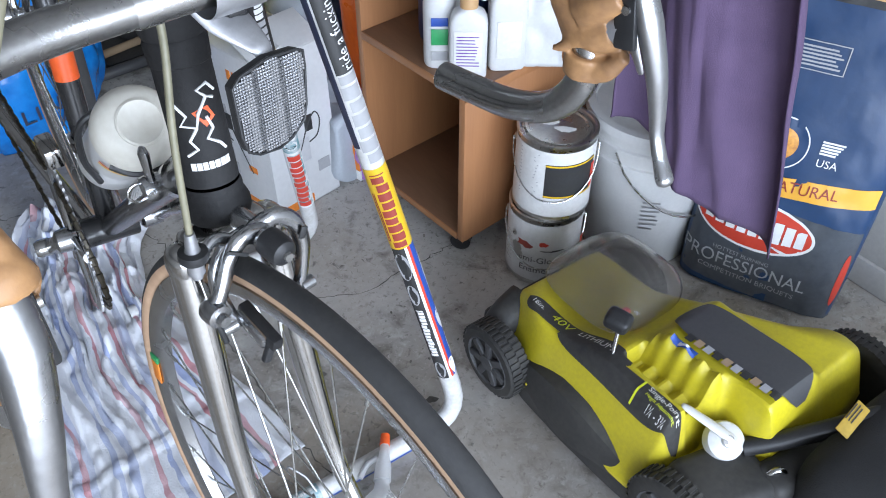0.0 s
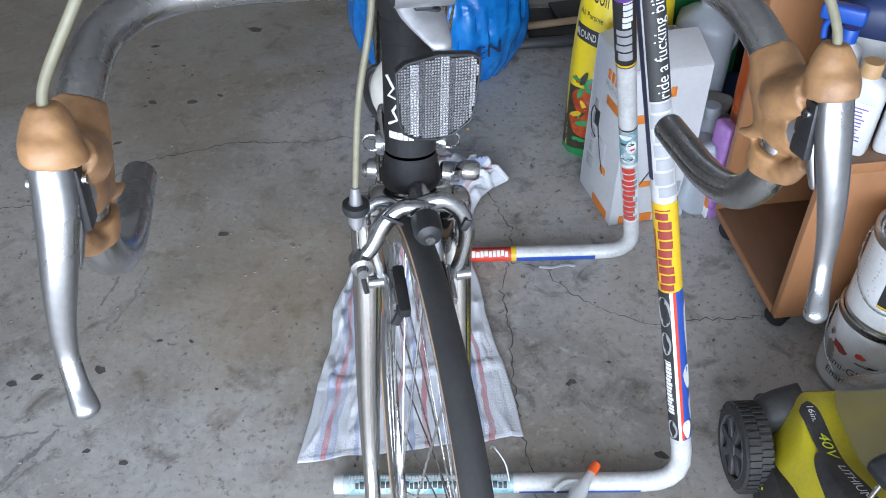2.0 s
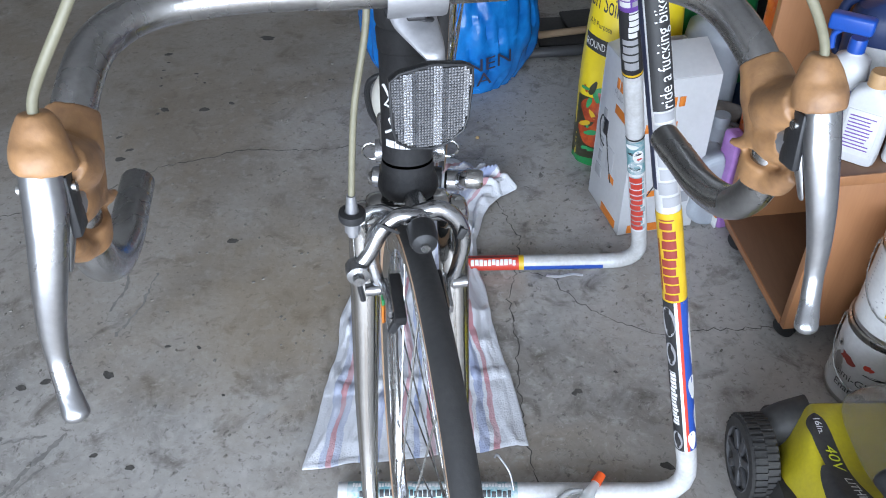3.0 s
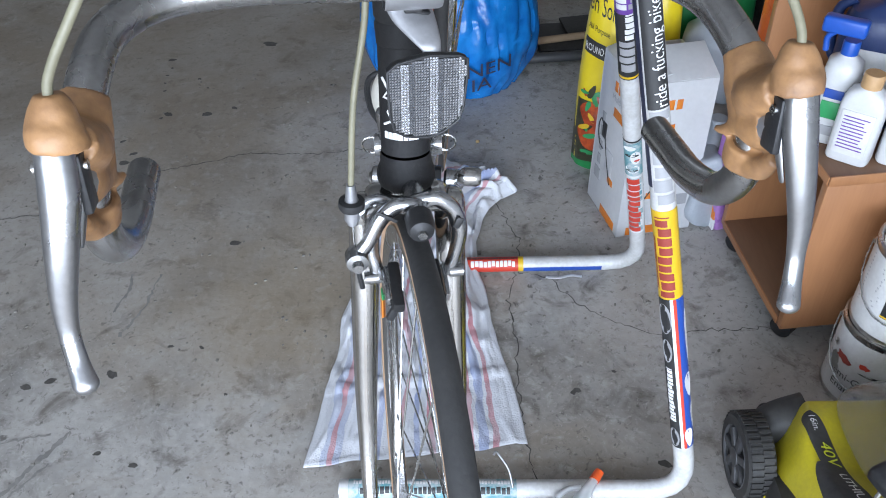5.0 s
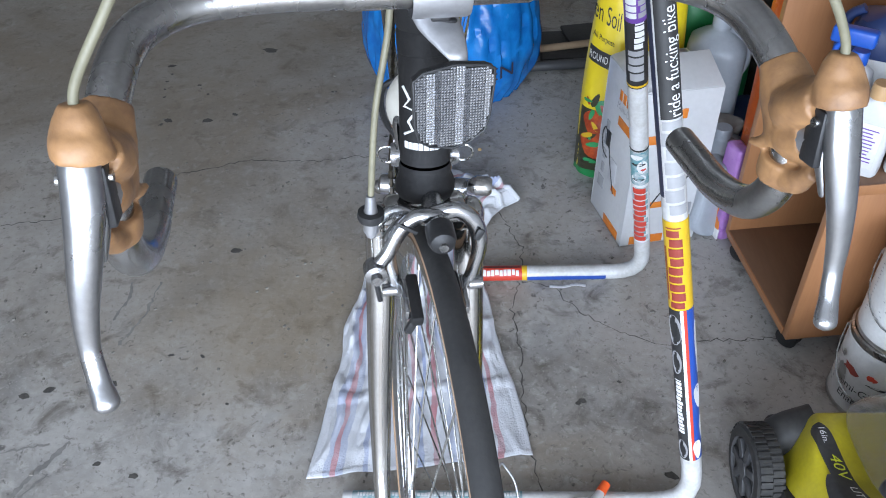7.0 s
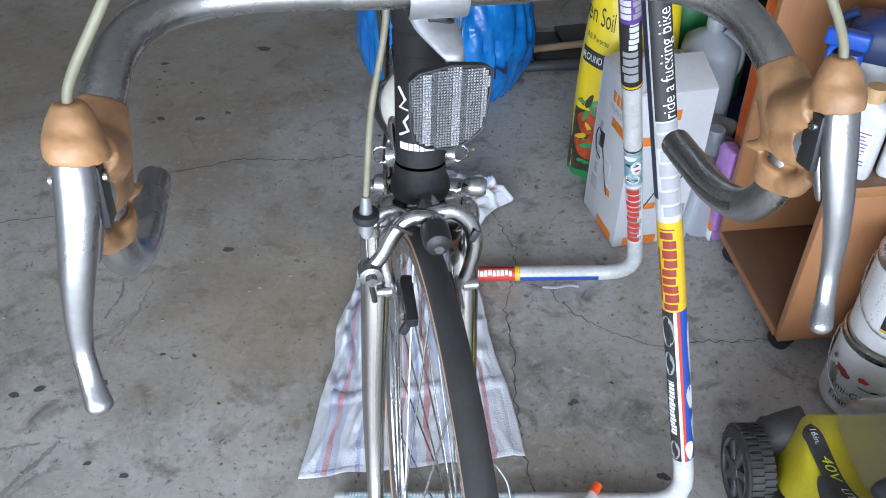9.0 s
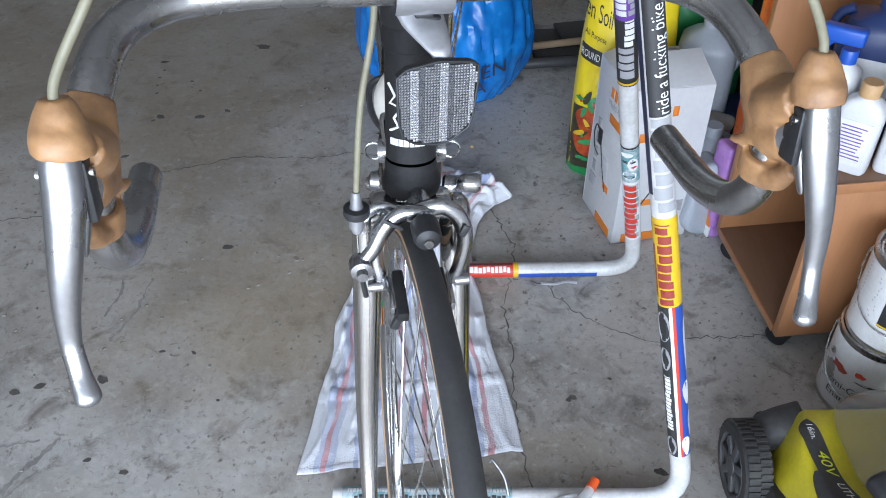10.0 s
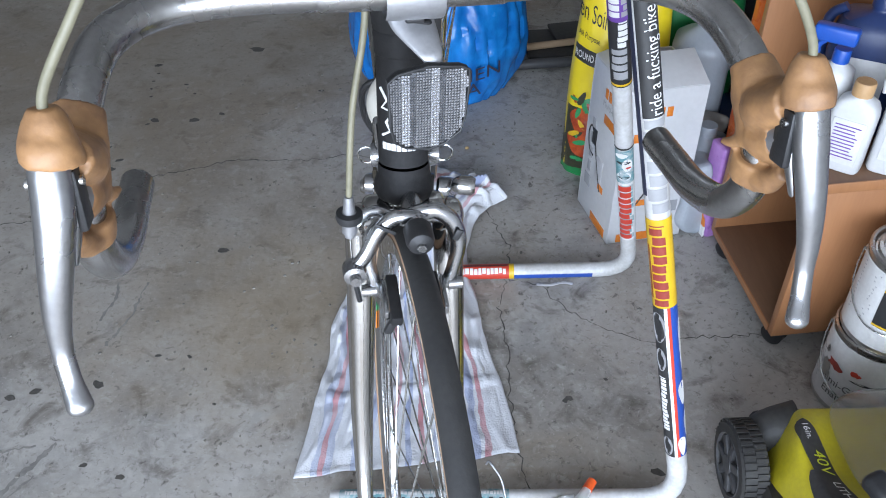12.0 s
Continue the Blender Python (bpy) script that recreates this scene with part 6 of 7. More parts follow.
def deck(x, y):
    """Height of the mower's shell over the floor."""
    ex = min(x - west(y), east(y) - x)
    ey = min(y - MY0, MY1 - y)
    h = 0.075 + 0.105 * step(0.0, 0.05, ex) * step(-0.005, 0.05, ey)
    h += (0.026 + 0.026 * step(0.86, 0.72, y)) * step(0.885, 0.915, x) * step(east(y) - 0.02, east(y) - 0.10, x) * step(1.03, 0.93, y)
    h += 0.030 * step(0.985, 1.02, x) * step(1.19, 1.15, x) * step(0.74, 0.70, y) * step(0.44, 0.50, y)
    h -= 0.035 * step(0.945, 0.955, x) * step(1.005, 0.985, x) * step(0.735, 0.72, y) * step(0.55, 0.57, y)
    if 0.955 < x < 1.02 and 0.58 < y < 0.72:
        h += 0.012 * (0.5 + 0.5 * math.sin((y - 0.58) * 2 * math.pi / 0.035))
    h -= 0.030 * math.exp(-(((x - 1.05) / 0.12) ** 2 + ((y - 0.87) / 0.10) ** 2) ** 2)
    h += 0.035 * math.exp(-(((x - 1.31) / 0.05) ** 2 + ((y - 0.545) / 0.07) ** 2))
    h -= 0.095 * step(1.040, 1.018, x) * step(0.590, 0.560, y)
    return h


mower = thing("lawn_mower", (1.10, 0.74, 0.0), "dusty lime and black cordless lawn mower with a smoked hatch", "lawn mower")
shell = bmesh.new()
NX, NY = 110, 120
def mow_xy(i, j):
    """Grid place, with rounded plan corners and a nose narrower than the tail."""
    a, b = 2 * i / NX - 1, 2 * j / NY - 1
    cy = (MY0 + MY1) / 2
    ra = a * math.sqrt(1 - 0.16 * b * b * abs(a) ** 3)
    rb = b * math.sqrt(1 - 0.12 * a * a * abs(b) ** 3)
    y = cy + rb * (MY1 - MY0) / 2
    return (west(y) + east(y)) / 2 + ra * (east(y) - west(y)) / 2, y


grid = []
for j in range(NY + 1):
    row = []
    for i in range(NX + 1):
        x, y = mow_xy(i, j)
        row.append(shell.verts.new((x, y, deck(x, y))))
    grid.append(row)
for j in range(NY):
    for i in range(NX):
        shell.faces.new((grid[j][i], grid[j][i + 1], grid[j + 1][i + 1], grid[j + 1][i]))
edge = [grid[0][i] for i in range(NX + 1)] + [grid[j][NX] for j in range(1, NY + 1)] + [grid[NY][i] for i in range(NX - 1, -1, -1)] + [grid[j][0] for j in range(NY - 1, 0, -1)]
low = [shell.verts.new((v.co.x, v.co.y, 0.068)) for v in edge]
for k in range(len(edge)):
    j = (k + 1) % len(edge)
    shell.faces.new((edge[k], edge[j], low[j], low[k]))
part("mower_deck", shell, LIME, mower, "dusty lime plastic deck cover", angle=30)
skirt = bmesh.new()
ring_xy = [mow_xy(i, 0) for i in range(NX + 1)] + [mow_xy(NX, j) for j in range(1, NY + 1)] + [mow_xy(i, NY) for i in range(NX - 1, -1, -1)] + [mow_xy(0, j) for j in range(NY - 1, 0, -1)]
cx, cy = 1.10, 0.745
loft([[Vector((cx + (x - cx) * k, cy + (y - cy) * k, z)) for x, y in ring_xy] for k, z in ((0.985, 0.074), (1.006, 0.060), (1.012, 0.034), (0.97, 0.030))], skirt, caps=False)
part("mower_skirt", skirt, MOWER_BLACK, mower, "scuffed black lower skirt")


def on_deck(c00, c10, c11, c01, nu, nv, lift, shape=None):
    """A sheet on the deck between four plan corners."""
    bm = bmesh.new()
    g = []
    for j in range(nv + 1):
        row = []
        for i in range(nu + 1):
            u, v = i / nu, j / nv
            if shape:
                u, v = shape(u, v)
            x = (1 - u) * (1 - v) * c00[0] + u * (1 - v) * c10[0] + u * v * c11[0] + (1 - u) * v * c01[0]
            y = (1 - u) * (1 - v) * c00[1] + u * (1 - v) * c10[1] + u * v * c11[1] + (1 - u) * v * c01[1]
            row.append(bm.verts.new((x, y, deck(x, y) + lift)))
        g.append(row)
    for j in range(nv):
        for i in range(nu):
            bm.faces.new((g[j][i], g[j][i + 1], g[j + 1][i + 1], g[j + 1][i]))
    return bm


def oval_ends(u, v):
    """Rounds the ends of a strip."""
    k = 1 - (abs(2 * u - 1)) ** 6
    return u, 0.5 + (v - 0.5) * max(0.05, k) ** 0.5


stripe = part("mower_stripe", on_deck((0.906, 0.952), (0.922, 0.70), (0.962, 0.712), (0.944, 0.955), 60, 10, 0.0035, oval_ends), MOWER_BLACK, mower, "black label stripe")
panel = part("mower_panel", on_deck((0.898, 0.855), (0.893, 0.572), (0.940, 0.560), (0.922, 0.850), 60, 12, 0.0035, oval_ends), MOWER_BLACK, mower, "black side label panel")


def deck_text(text, size, x, y, turn, material, parent, label, squeeze=1.0):
    bm = letters(text, size, thick=0.0, squeeze=squeeze)
    bm.transform(pose(x, y, 0, 0, 0, turn))
    bmesh.ops.triangulate(bm, faces=bm.faces)
    bmesh.ops.subdivide_edges(bm, edges=bm.edges, cuts=2)
    for v in bm.verts:
        v.co.z = deck(v.co.x, v.co.y) + 0.0065
    return part("writing", bm, material, parent, label)


LIME_INK = mat("lime_ink", (0.66, 0.72, 0.03), (0.6, 0.66, 0.03), rough=0.4, scale=30, fine=140)
deck_text("16in.", 0.017, 0.926, 0.926, -87, WHITE_INK, stripe, "white writing")
deck_text("40V", 0.030, 0.932, 0.866, -87, LIME_INK, stripe, "lime writing")
deck_text("LITHIUM", 0.0205, 0.938, 0.787, -87, WHITE_INK, stripe, "white writing")
deck_text("Single-Point", 0.015, 0.926, 0.615, -92, WHITE_INK, panel, "white writing")
deck_text("Height Adjustment", 0.0085, 0.914, 0.615, -92, LIME_INK, panel, "lime writing")
deck_text("1¼ - 3¾", 0.012, 0.903, 0.613, -92, WHITE_INK, panel, "white writing")
part("panel_line", on_deck((0.898, 0.665), (0.898, 0.661), (0.934, 0.661), (0.934, 0.665), 2, 10, 0.005), LIME_INK, panel, "lime dividing line")
lid = part("battery_lid", on_deck((1.036, 0.728), (1.056, 0.484), (1.160, 0.484), (1.134, 0.724), 40, 24, 0.010, oval_ends), MOWER_GREY, mower, "dark grey battery hatch")
for k in range(10):
    yy = 0.676 - 0.018 * k
    part("warning_label", on_deck((1.028 + 0.002 * k, yy), (1.029 + 0.002 * k, yy - 0.014), (1.046 + 0.002 * k, yy - 0.014), (1.045 + 0.002 * k, yy), 3, 3, 0.012), (BLACK_INK, CARD_BROWN, GREY_INK)[k % 3], lid, "small warning pictogram")
part("warning_label", on_deck((1.010, 0.690), (1.012, 0.640), (1.026, 0.640), (1.024, 0.690), 6, 3, 0.006), BLUE_INK, mower, "blue and white warning label")
part("warning_label", on_deck((1.012, 0.675), (1.013, 0.655), (1.021, 0.655), (1.020, 0.675), 4, 2, 0.0075), WHITE_INK, mower, "white label patch")
# smoked hatch over the front
dome = bmesh.new()
rings = []
for k in range(11):
    t = k / 10
    w_, z = math.cos(t * 1.5), math.sin(t * 1.5)
    rings.append([Vector((1.070 + 0.106 * x * w_ + 0.010 * z, 0.880 + 0.118 * y * w_ - 0.02 * z, 0.212 + 0.078 * z)) for x, y in superellipse(2.0, 2.0, 3.2, 48)])
loft(rings, dome)
hatch = part("hatch", dome, SMOKE, mower, "scratched smoked clear hatch", angle=60)
sol = hatch.modifiers.new("thickness", "SOLIDIFY")
sol.thickness = 0.0015
part("safety_key", box(0.020, 0.014, 0.03, 0.004, at=(1.02, 0.80, 0.225), seg=2), RED_INK, mower, "red safety key")
part("height_knob", box(0.036, 0.046, 0.034, 0.010, m=pose(0.955, 0.762, 0.288, 8, -12, 20), seg=3), BLACK, mower, "black lever knob")
part("height_lever", tube([(0.952, 0.755, 0.276), (0.932, 0.742, 0.222)], 0.0045, 10), CHROME, mower, "chrome lever pin")
# side guard, vents and front axle
guard = bmesh.new()
rings = []
for k in range(13):
    t = k / 12
    yy = 0.905 - 0.30 * t
    hgt = 0.045 + 0.068 * math.sin(math.pi * min(1, 0.12 + t * 0.86)) ** 0.8
    rings.append([Vector((0.866 - 0.016 * math.sin(math.pi * t) + dx, yy, z)) for dx, z in ((0.03, 0.03), (-0.002, 0.03), (-0.008, 0.03 + hgt * 0.5), (0.004, 0.03 + hgt), (0.03, 0.035 + hgt))])
part("side_guard", loft(rings, guard), MOWER_BLACK, mower, "scuffed black side discharge guard")
for k in range(4):
    part("vent_slat", box(0.030, 0.006, 0.035, 0.002, m=pose(0.872, 0.905 - 0.013 * k, 0.095 - 0.006 * k, 0, -35, 8)), LIME, mower, "lime vent fin")
part("front_axle", box(0.40, 0.07, 0.05, 0.015, at=(1.08, 1.005, 0.10), seg=3), MOWER_BLACK, mower, "black front axle housing")
part("axle_cover", tube(smooth([(0.865, 0.985, 0.095), (0.90, 0.99, 0.125), (0.95, 0.99, 0.14)], 4), [0.030 + 0.0015 * k for k in range(9)], 16), MOWER_BLACK, mower, "black wheel arm")


def mower_wheel(x, y, r, w, s):
    M_ = pose(x, y, r + 0.001)
    W_ = part("mower_wheel", lathe_x([(0.0, -w / 2 + 0.008), (r * 0.70, -w / 2 + 0.006), (r * 0.74, -w / 2), (r * 0.93, -w / 2 + 0.001), (r, -w / 2 + 0.006), (r, w / 2 - 0.006), (r * 0.93, w / 2 - 0.001), (r * 0.74, w / 2), (r * 0.70, w / 2 - 0.006), (0.0, w / 2 - 0.008)], 48), MOWER_BLACK, mower, "black ribbed plastic wheel", M_)
    for k in range(7):
        a = 2 * math.pi * k / 7
        q = M_ @ Matrix.Rotation(a, 4, "X")
        part("wheel_spoke", box(0.010, 0.016, r * 0.46, 0.003, at=(s * (w / 2 - 0.004), 0, r * 0.44), m=q), MOWER_GREY, W_, "grey spoke")
    part("wheel_hub", lathe_x([(0.0, s * (w / 2 + 0.003)), (r * 0.22, s * (w / 2 + 0.002)), (r * 0.26, s * (w / 2 - 0.008)), (0.0, s * (w / 2 - 0.010))], 20), MOWER_GREY, W_, "grey hub cap", M_)
    part("wheel_rim", lathe_x([(r * 0.68, s * (w / 2 - 0.003)), (r * 0.72, s * (w / 2 + 0.001)), (r * 0.76, s * (w / 2 - 0.001)), (r * 0.72, s * (w / 2 - 0.006))], 40), MOWER_GREY, W_, "worn grey rim edge", M_)
    tread = bmesh.new()
    for k in range(40):
        a = 2 * math.pi * k / 40
        for side, off in ((-1, 0.0), (1, 0.5)):
            q = Matrix.Rotation(a + off * 2 * math.pi / 40, 4, "X")
            box(w * 0.40, 0.0062, 0.0045, 0.0, at=(side * w * 0.21, 0, r + 0.0004), bm=tread, m=q @ pose(0, 0, 0, 0, 0, side * 0))
    tagged(part("tread", tread, MOWER_BLACK, W_, "moulded tread blocks", M_), kind="stuff")


mower_wheel(0.849, 0.950, 0.079, 0.050, -1)
mower_wheel(1.225, 0.950, 0.079, 0.050, 1)
mower_wheel(0.868, 0.505, 0.088, 0.045, -1)
mower_wheel(1.375, 0.505, 0.088, 0.045, 1)
# handle pivot, folded handle and grass bag at the back
piv = part("handle_pivot", lathe([(0.0, 0.016), (0.018, 0.015), (0.031, 0.008), (0.0335, 0.0), (0.0335, -0.012), (0.0, -0.014)], 36), WHITE_PLASTIC, mower, "pale round handle pivot plate", frame_of((0.987, 0.527, 0.182), Vector((0.9, -0.35, 0.1)), Vector((0.25, 0.75, 0.55))))
part("pivot_dial", lathe([(0.0, 0.021), (0.010, 0.020), (0.012, 0.014)], 20), STEEL, piv, "dark centre boss", frame_of((0.987, 0.527, 0.182), Vector((0.9, -0.35, 0.1)), Vector((0.25, 0.75, 0.55))))
part("pivot_lever", tube(smooth([(0.990, 0.520, 0.196), (0.972, 0.555, 0.212), (0.955, 0.595, 0.226)], 4), [0.012, 0.011, 0.0105, 0.010, 0.0095, 0.009, 0.0085, 0.008, 0.007], 12, flat=0.5, round_ends=2), WHITE_PLASTIC, mower, "pale quick release lever")
part("pivot_block", box(0.15, 0.12, 0.15, 0.02, m=pose(0.950, 0.490, 0.092, 0, 0, -14), seg=3), MOWER_BLACK, mower, "black handle bracket")
part("pivot_block", box(0.17, 0.07, 0.15, 0.02, m=pose(1.075, 0.432, 0.095, 0, 0, -8), seg=3), MOWER_BLACK, mower, "black handle bracket")
part("handle_tube", tube(smooth([(1.01, 0.505, 0.17), (1.08, 0.455, 0.20), (1.20, 0.395, 0.23), (1.38, 0.33, 0.26)], 6), 0.0165, 16), BLACK, mower, "black folded handle tube")
part("handle_clip", tube(smooth([(1.00, 0.452, 0.155), (1.02, 0.440, 0.175), (1.035, 0.425, 0.15), (1.03, 0.41, 0.11)], 5), 0.006, 10), CHROME, mower, "chrome cable clip")


gb = box(0.46, 0.24, 0.23, 0.05, at=(1.24, 0.30, 0.135), seg=4)
bmesh.ops.subdivide_edges(gb, edges=[e for e in gb.edges if e.calc_length() > 0.08], cuts=6, use_grid_fill=True)
wobble(gb, 0.012, 9, 2.0)
gbag = whole("grass_bag", gb, mat("black_mesh_fabric", (0.007, 0.007, 0.008), (0.016, 0.016, 0.016), rough=0.85, scale=12, fine=400, bump=0.6), "black fabric grass catcher bag behind the mower", "grass bag", (1.24, 0.30, 0.02))
tagm2 = frame_of((1.135, 0.412, 0.250), Vector((0.90, 0.10, 0.22)), Vector((0.0, 0.85, 0.4)))
GOLD_LABEL = mat("dusty_label", (0.42, 0.27, 0.03), (0.28, 0.18, 0.025), rough=0.7, scale=30)
gl = part("bag_label", box(0.066, 0.024, 0.0025, 0.0008, m=tagm2), GOLD_LABEL, gbag, "yellow warning label")
part("label_print", bars(3, 0.036, 0.002, 0.0055, seed=4), BLACK_INK, gl, "black small print", tagm2 @ Matrix.Translation((0.01, 0.010, 0.002)))

# ---- the cardboard box, bags and jugs at the back ----
def sprayer_box():
    base = (0.733, 1.650, 0.0)
    t_ = thing("cardboard_box", base, "white printed cardboard box with one open flap", "box")
    ax, ay = Vector((0.178, 0.028, 0)).normalized(), Vector((-0.045, 0.187, 0)).normalized()
    M_ = Matrix(((ax.x, ay.x, 0.10 * 0.5, base[0]), (ax.y, ay.y, 0.12, base[1]), (0, 0, 1, 0.001), (0, 0, 0, 1)))
    W, D, Hh = 0.190, 0.192, 0.40
    T = 0.004
    for sx, sy, sz, at in ((W, T, Hh, (W / 2, T / 2, Hh / 2)), (W, T, Hh, (W / 2, D - T / 2, Hh / 2)), (T, D - 2 * T, Hh, (T / 2, D / 2, Hh / 2)), (T, D - 2 * T, Hh, (W - T / 2, D / 2, Hh / 2)), (W, D, T, (W / 2, D / 2, T / 2))):
        part("box_panel", box(sx, sy, sz, 0.001, at=at), CARD_WHITE, t_, "white coated card panel", M_)
    part("box_top", box(W - 0.004, D * 0.72, 0.004, 0.001, at=(W / 2, D * 0.62, Hh - 0.012)), CARD_BROWN, t_, "brown inner card", M_)
    fl_ = box(W, 0.10, 0.004, 0.001, at=(0, 0.05, 0))
    part("box_flap", fl_, CARD_WHITE, t_, "raised white flap", M_ @ Matrix.Translation((W / 2, 0.002, Hh)) @ pose(0, 0, 0, 24))
    part("box_flap", box(0.075, D, 0.004, 0.001, at=(0.0375, D / 2, 0)), CARD_WHITE, t_, "raised white flap", M_ @ Matrix.Translation((0.002, 0, Hh)) @ pose(0, 0, 0, 0, -16))

    def front(u, z, du, dz, mt, lab, turn=0.0):
        part("box_print", box(du, 0.0012, dz, 0.0002, m=M_ @ Matrix.Translation((u, -0.0004, z)) @ pose(0, 0, 0, 0, turn)), mt, t_, lab)

    def left(u, z, du, dz, mt, lab, turn=0.0):
        part("box_print", box(0.0012, du, dz, 0.0002, m=M_ @ Matrix.Translation((-0.0004, u, z)) @ pose(0, 0, 0, turn)), mt, t_, lab)

    for side_fn in (front, left):
        for k in range(4):
            side_fn(0.045 + 0.020 * k, 0.345, 0.014, 0.024, ORANGE_INK, "orange brand mark drawn as plain blocks")
        side_fn(0.065, 0.285, 0.075, 0.022, ORANGE_INK, "orange printed panel")
        side_fn(0.075, 0.110, 0.030, 0.016, ORANGE_INK, "small orange mark")
        side_fn(0.065, 0.014, 0.085, 0.022, ORANGE_INK, "orange corner band")
        side_fn(0.15, 0.09, 0.035, 0.03, GREY_INK, "small print block")
        side_fn(0.095, 0.150, 0.040, 0.060, mat("pale_picture", (0.55, 0.55, 0.56), (0.45, 0.45, 0.47), rough=0.5, scale=20), "pale picture of the goods")
    for side_fn, k in ((front, 0), (left, 1)):
        pts = [Vector((0.055, 0, 0.10)), Vector((0.085, 0, 0.15)), Vector((0.10, 0, 0.18)), Vector((0.118, 0, 0.215)), Vector((0.14, 0, 0.235)), Vector((0.152, 0, 0.21)), Vector((0.14, 0, 0.175)), Vector((0.115, 0, 0.165))]
        if k:
            pts = [Vector((-0.001, p.x + 0.02, p.z)) for p in pts]
        else:
            pts = [Vector((p.x, -0.001, p.z)) for p in pts]
        part("box_print", tube(smooth(pts, 5), 0.0016, 6), BLACK_INK, t_, "printed sprayer hose and wand", M_)
        c = pts[3]
        part("box_print", box(0.022 if not k else 0.002, 0.002 if not k else 0.022, 0.04, 0.0005, at=tuple(c)), BLACK_INK, t_, "printed sprayer handle", M_)
    for k in range(4):
        left(0.150, 0.13 + 0.038 * k, 0.018, 0.026, GREY_INK, "small printed pictogram")
    w1 = letters("Multi-Use", 0.022, thick=0.0)
    part("box_writing", w1, GREY_INK, t_, "grey writing", M_ @ Matrix.Translation((-0.0012, 0.075, 0.318)) @ pose(0, 0, 0, 90, 0, -90))


sprayer_box()

sb, sface = bag_maker((0.788, 1.995, 0.002), (0.97, -0.24, 0), (0.03, 0.06, 1.0), 0.235, 0.19, 0.60, 0.20, 0.05, 3.0, 0.10)
soil = thing("soil_bag", (0.80, 2.0, 0.0), "upright yellow and green garden soil bag with printed vegetables", "soil bag")
part("bag_body", sb, YELLOW_FILM, soil, "yellow film with creases")
part("bag_lower_print", art(sface, -0.122, 0.122, 0.002, 0.205, 0.001, 36, 16), LEAF_DARK, soil, "dark printed soil and leaves")
part("bag_lower_print", art(sface, -0.122, 0.122, 0.002, 0.028, 0.0016, 36, 8, 0.03), GREEN_FILM, soil, "green printed foot of the bag")
TOMATO = mat("printed_tomato", (0.52, 0.085, 0.02), (0.27, 0.035, 0.012), rough=0.35, scale=34, fine=120, spread=0.3)
for u, z, r, mt in ((-0.100, 0.170, 0.036, TOMATO), (-0.098, 0.105, 0.040, TOMATO), (-0.055, 0.19, 0.03, ORANGE_INK), (-0.03, 0.16, 0.028, YELLOW_INK), (0.02, 0.18, 0.035, TOMATO), (0.07, 0.15, 0.04, YELLOW_INK), (-0.09, 0.215, 0.02, GREEN_INK), (-0.055, 0.235, 0.016, YELLOW_INK)):
    part("printed_fruit", art_shape(sface, [(u + 0.03 + r * math.cos(a) * (1 + 0.12 * math.sin(3 * a)), z + r * 1.05 * math.sin(a)) for a in [k * 2 * math.pi / 20 for k in range(20)]], 0.0022), mt, soil, "printed vegetable")
rnd = random.Random(77)
for k in range(46):
    u, z, r, t_ = rnd.uniform(-0.105, 0.10), rnd.uniform(0.035, 0.235), rnd.uniform(0.007, 0.017), rnd.uniform(0, 6.28)
    shape = [(r * 1.3 * math.cos(a), r * 0.5 * math.sin(a) * (1 + 0.3 * math.cos(a))) for a in [q * 0.6283 for q in range(10)]]
    part("printed_leaf", art_shape(sface, [(u + x * math.cos(t_) - y * math.sin(t_), z + x * math.sin(t_) + y * math.cos(t_)) for x, y in shape], 0.0026 + 0.00002 * k), (GREEN_INK, LEAF_DARK, YELLOW_INK, TOMATO, GREEN_INK)[k % 5], soil)
part("bag_print", art(sface, -0.112, -0.005, 0.318, 0.356, 0.0016, 14, 3, -0.03), BLACK_INK, soil, "black printed panel")
part("bag_writing", art_text(sface, "ROUND USE", 0.026, -0.074, 0.340, 0.0024, -0.22, 0.52), WHITE_INK, soil, "yellow writing")
part("bag_writing", art_text(sface, "en Soil", 0.062, -0.077, 0.446, 0.0022, -0.34, 0.43), BLACK_INK, soil, "large dark writing")
part("bag_writing", art_text(sface, "All Purpose", 0.020, -0.080, 0.392, 0.0022, -0.30, 0.6), BLACK_INK, soil, "dark writing")

gbm, gface = bag_maker((0.99, 2.10, 0.002), (0.98, -0.18, 0), (0.02, 0.05, 1.0), 0.26, 0.16, 0.57, 0.24, 0.05, 3.0, 0.06)
feed = thing("lawn_feed_bag", (1.0, 2.1, 0.0), "upright green plastic bag of lawn feed", "bag")
part("bag_body", gbm, GREEN_FILM, feed, "green film with creases")
part("bag_print", art_shape(gface, [(-0.07 + 0.016 * math.cos(k * 0.35), 0.36 + 0.016 * math.sin(k * 0.35)) for k in range(18)], 0.002), BLACK_INK, feed, "round black seal")
part("bag_print", art_shape(gface, [(-0.07 + 0.011 * math.cos(k * 0.35), 0.36 + 0.011 * math.sin(k * 0.35)) for k in range(18)], 0.0028), WHITE_INK, feed, "white seal centre")


def jug(at, yaw, k=1.0):
    t_, M_ = bottle("milk_jug", at, 0.145 * k, 0.13 * k, 0.25 * k, 0.04, MILKY_JUG, 0.045, MILKY_JUG, "translucent grey plastic gallon jug", yaw, 0.62, 3.5)
    part("handle", tube(smooth([(0.02, 0.0, 0.235 * k), (0.066, 0, 0.20 * k), (0.07, 0, 0.15 * k), (0.05, 0, 0.11 * k)], 5), 0.011, 12), MILKY_JUG, t_, "moulded handle", M_)


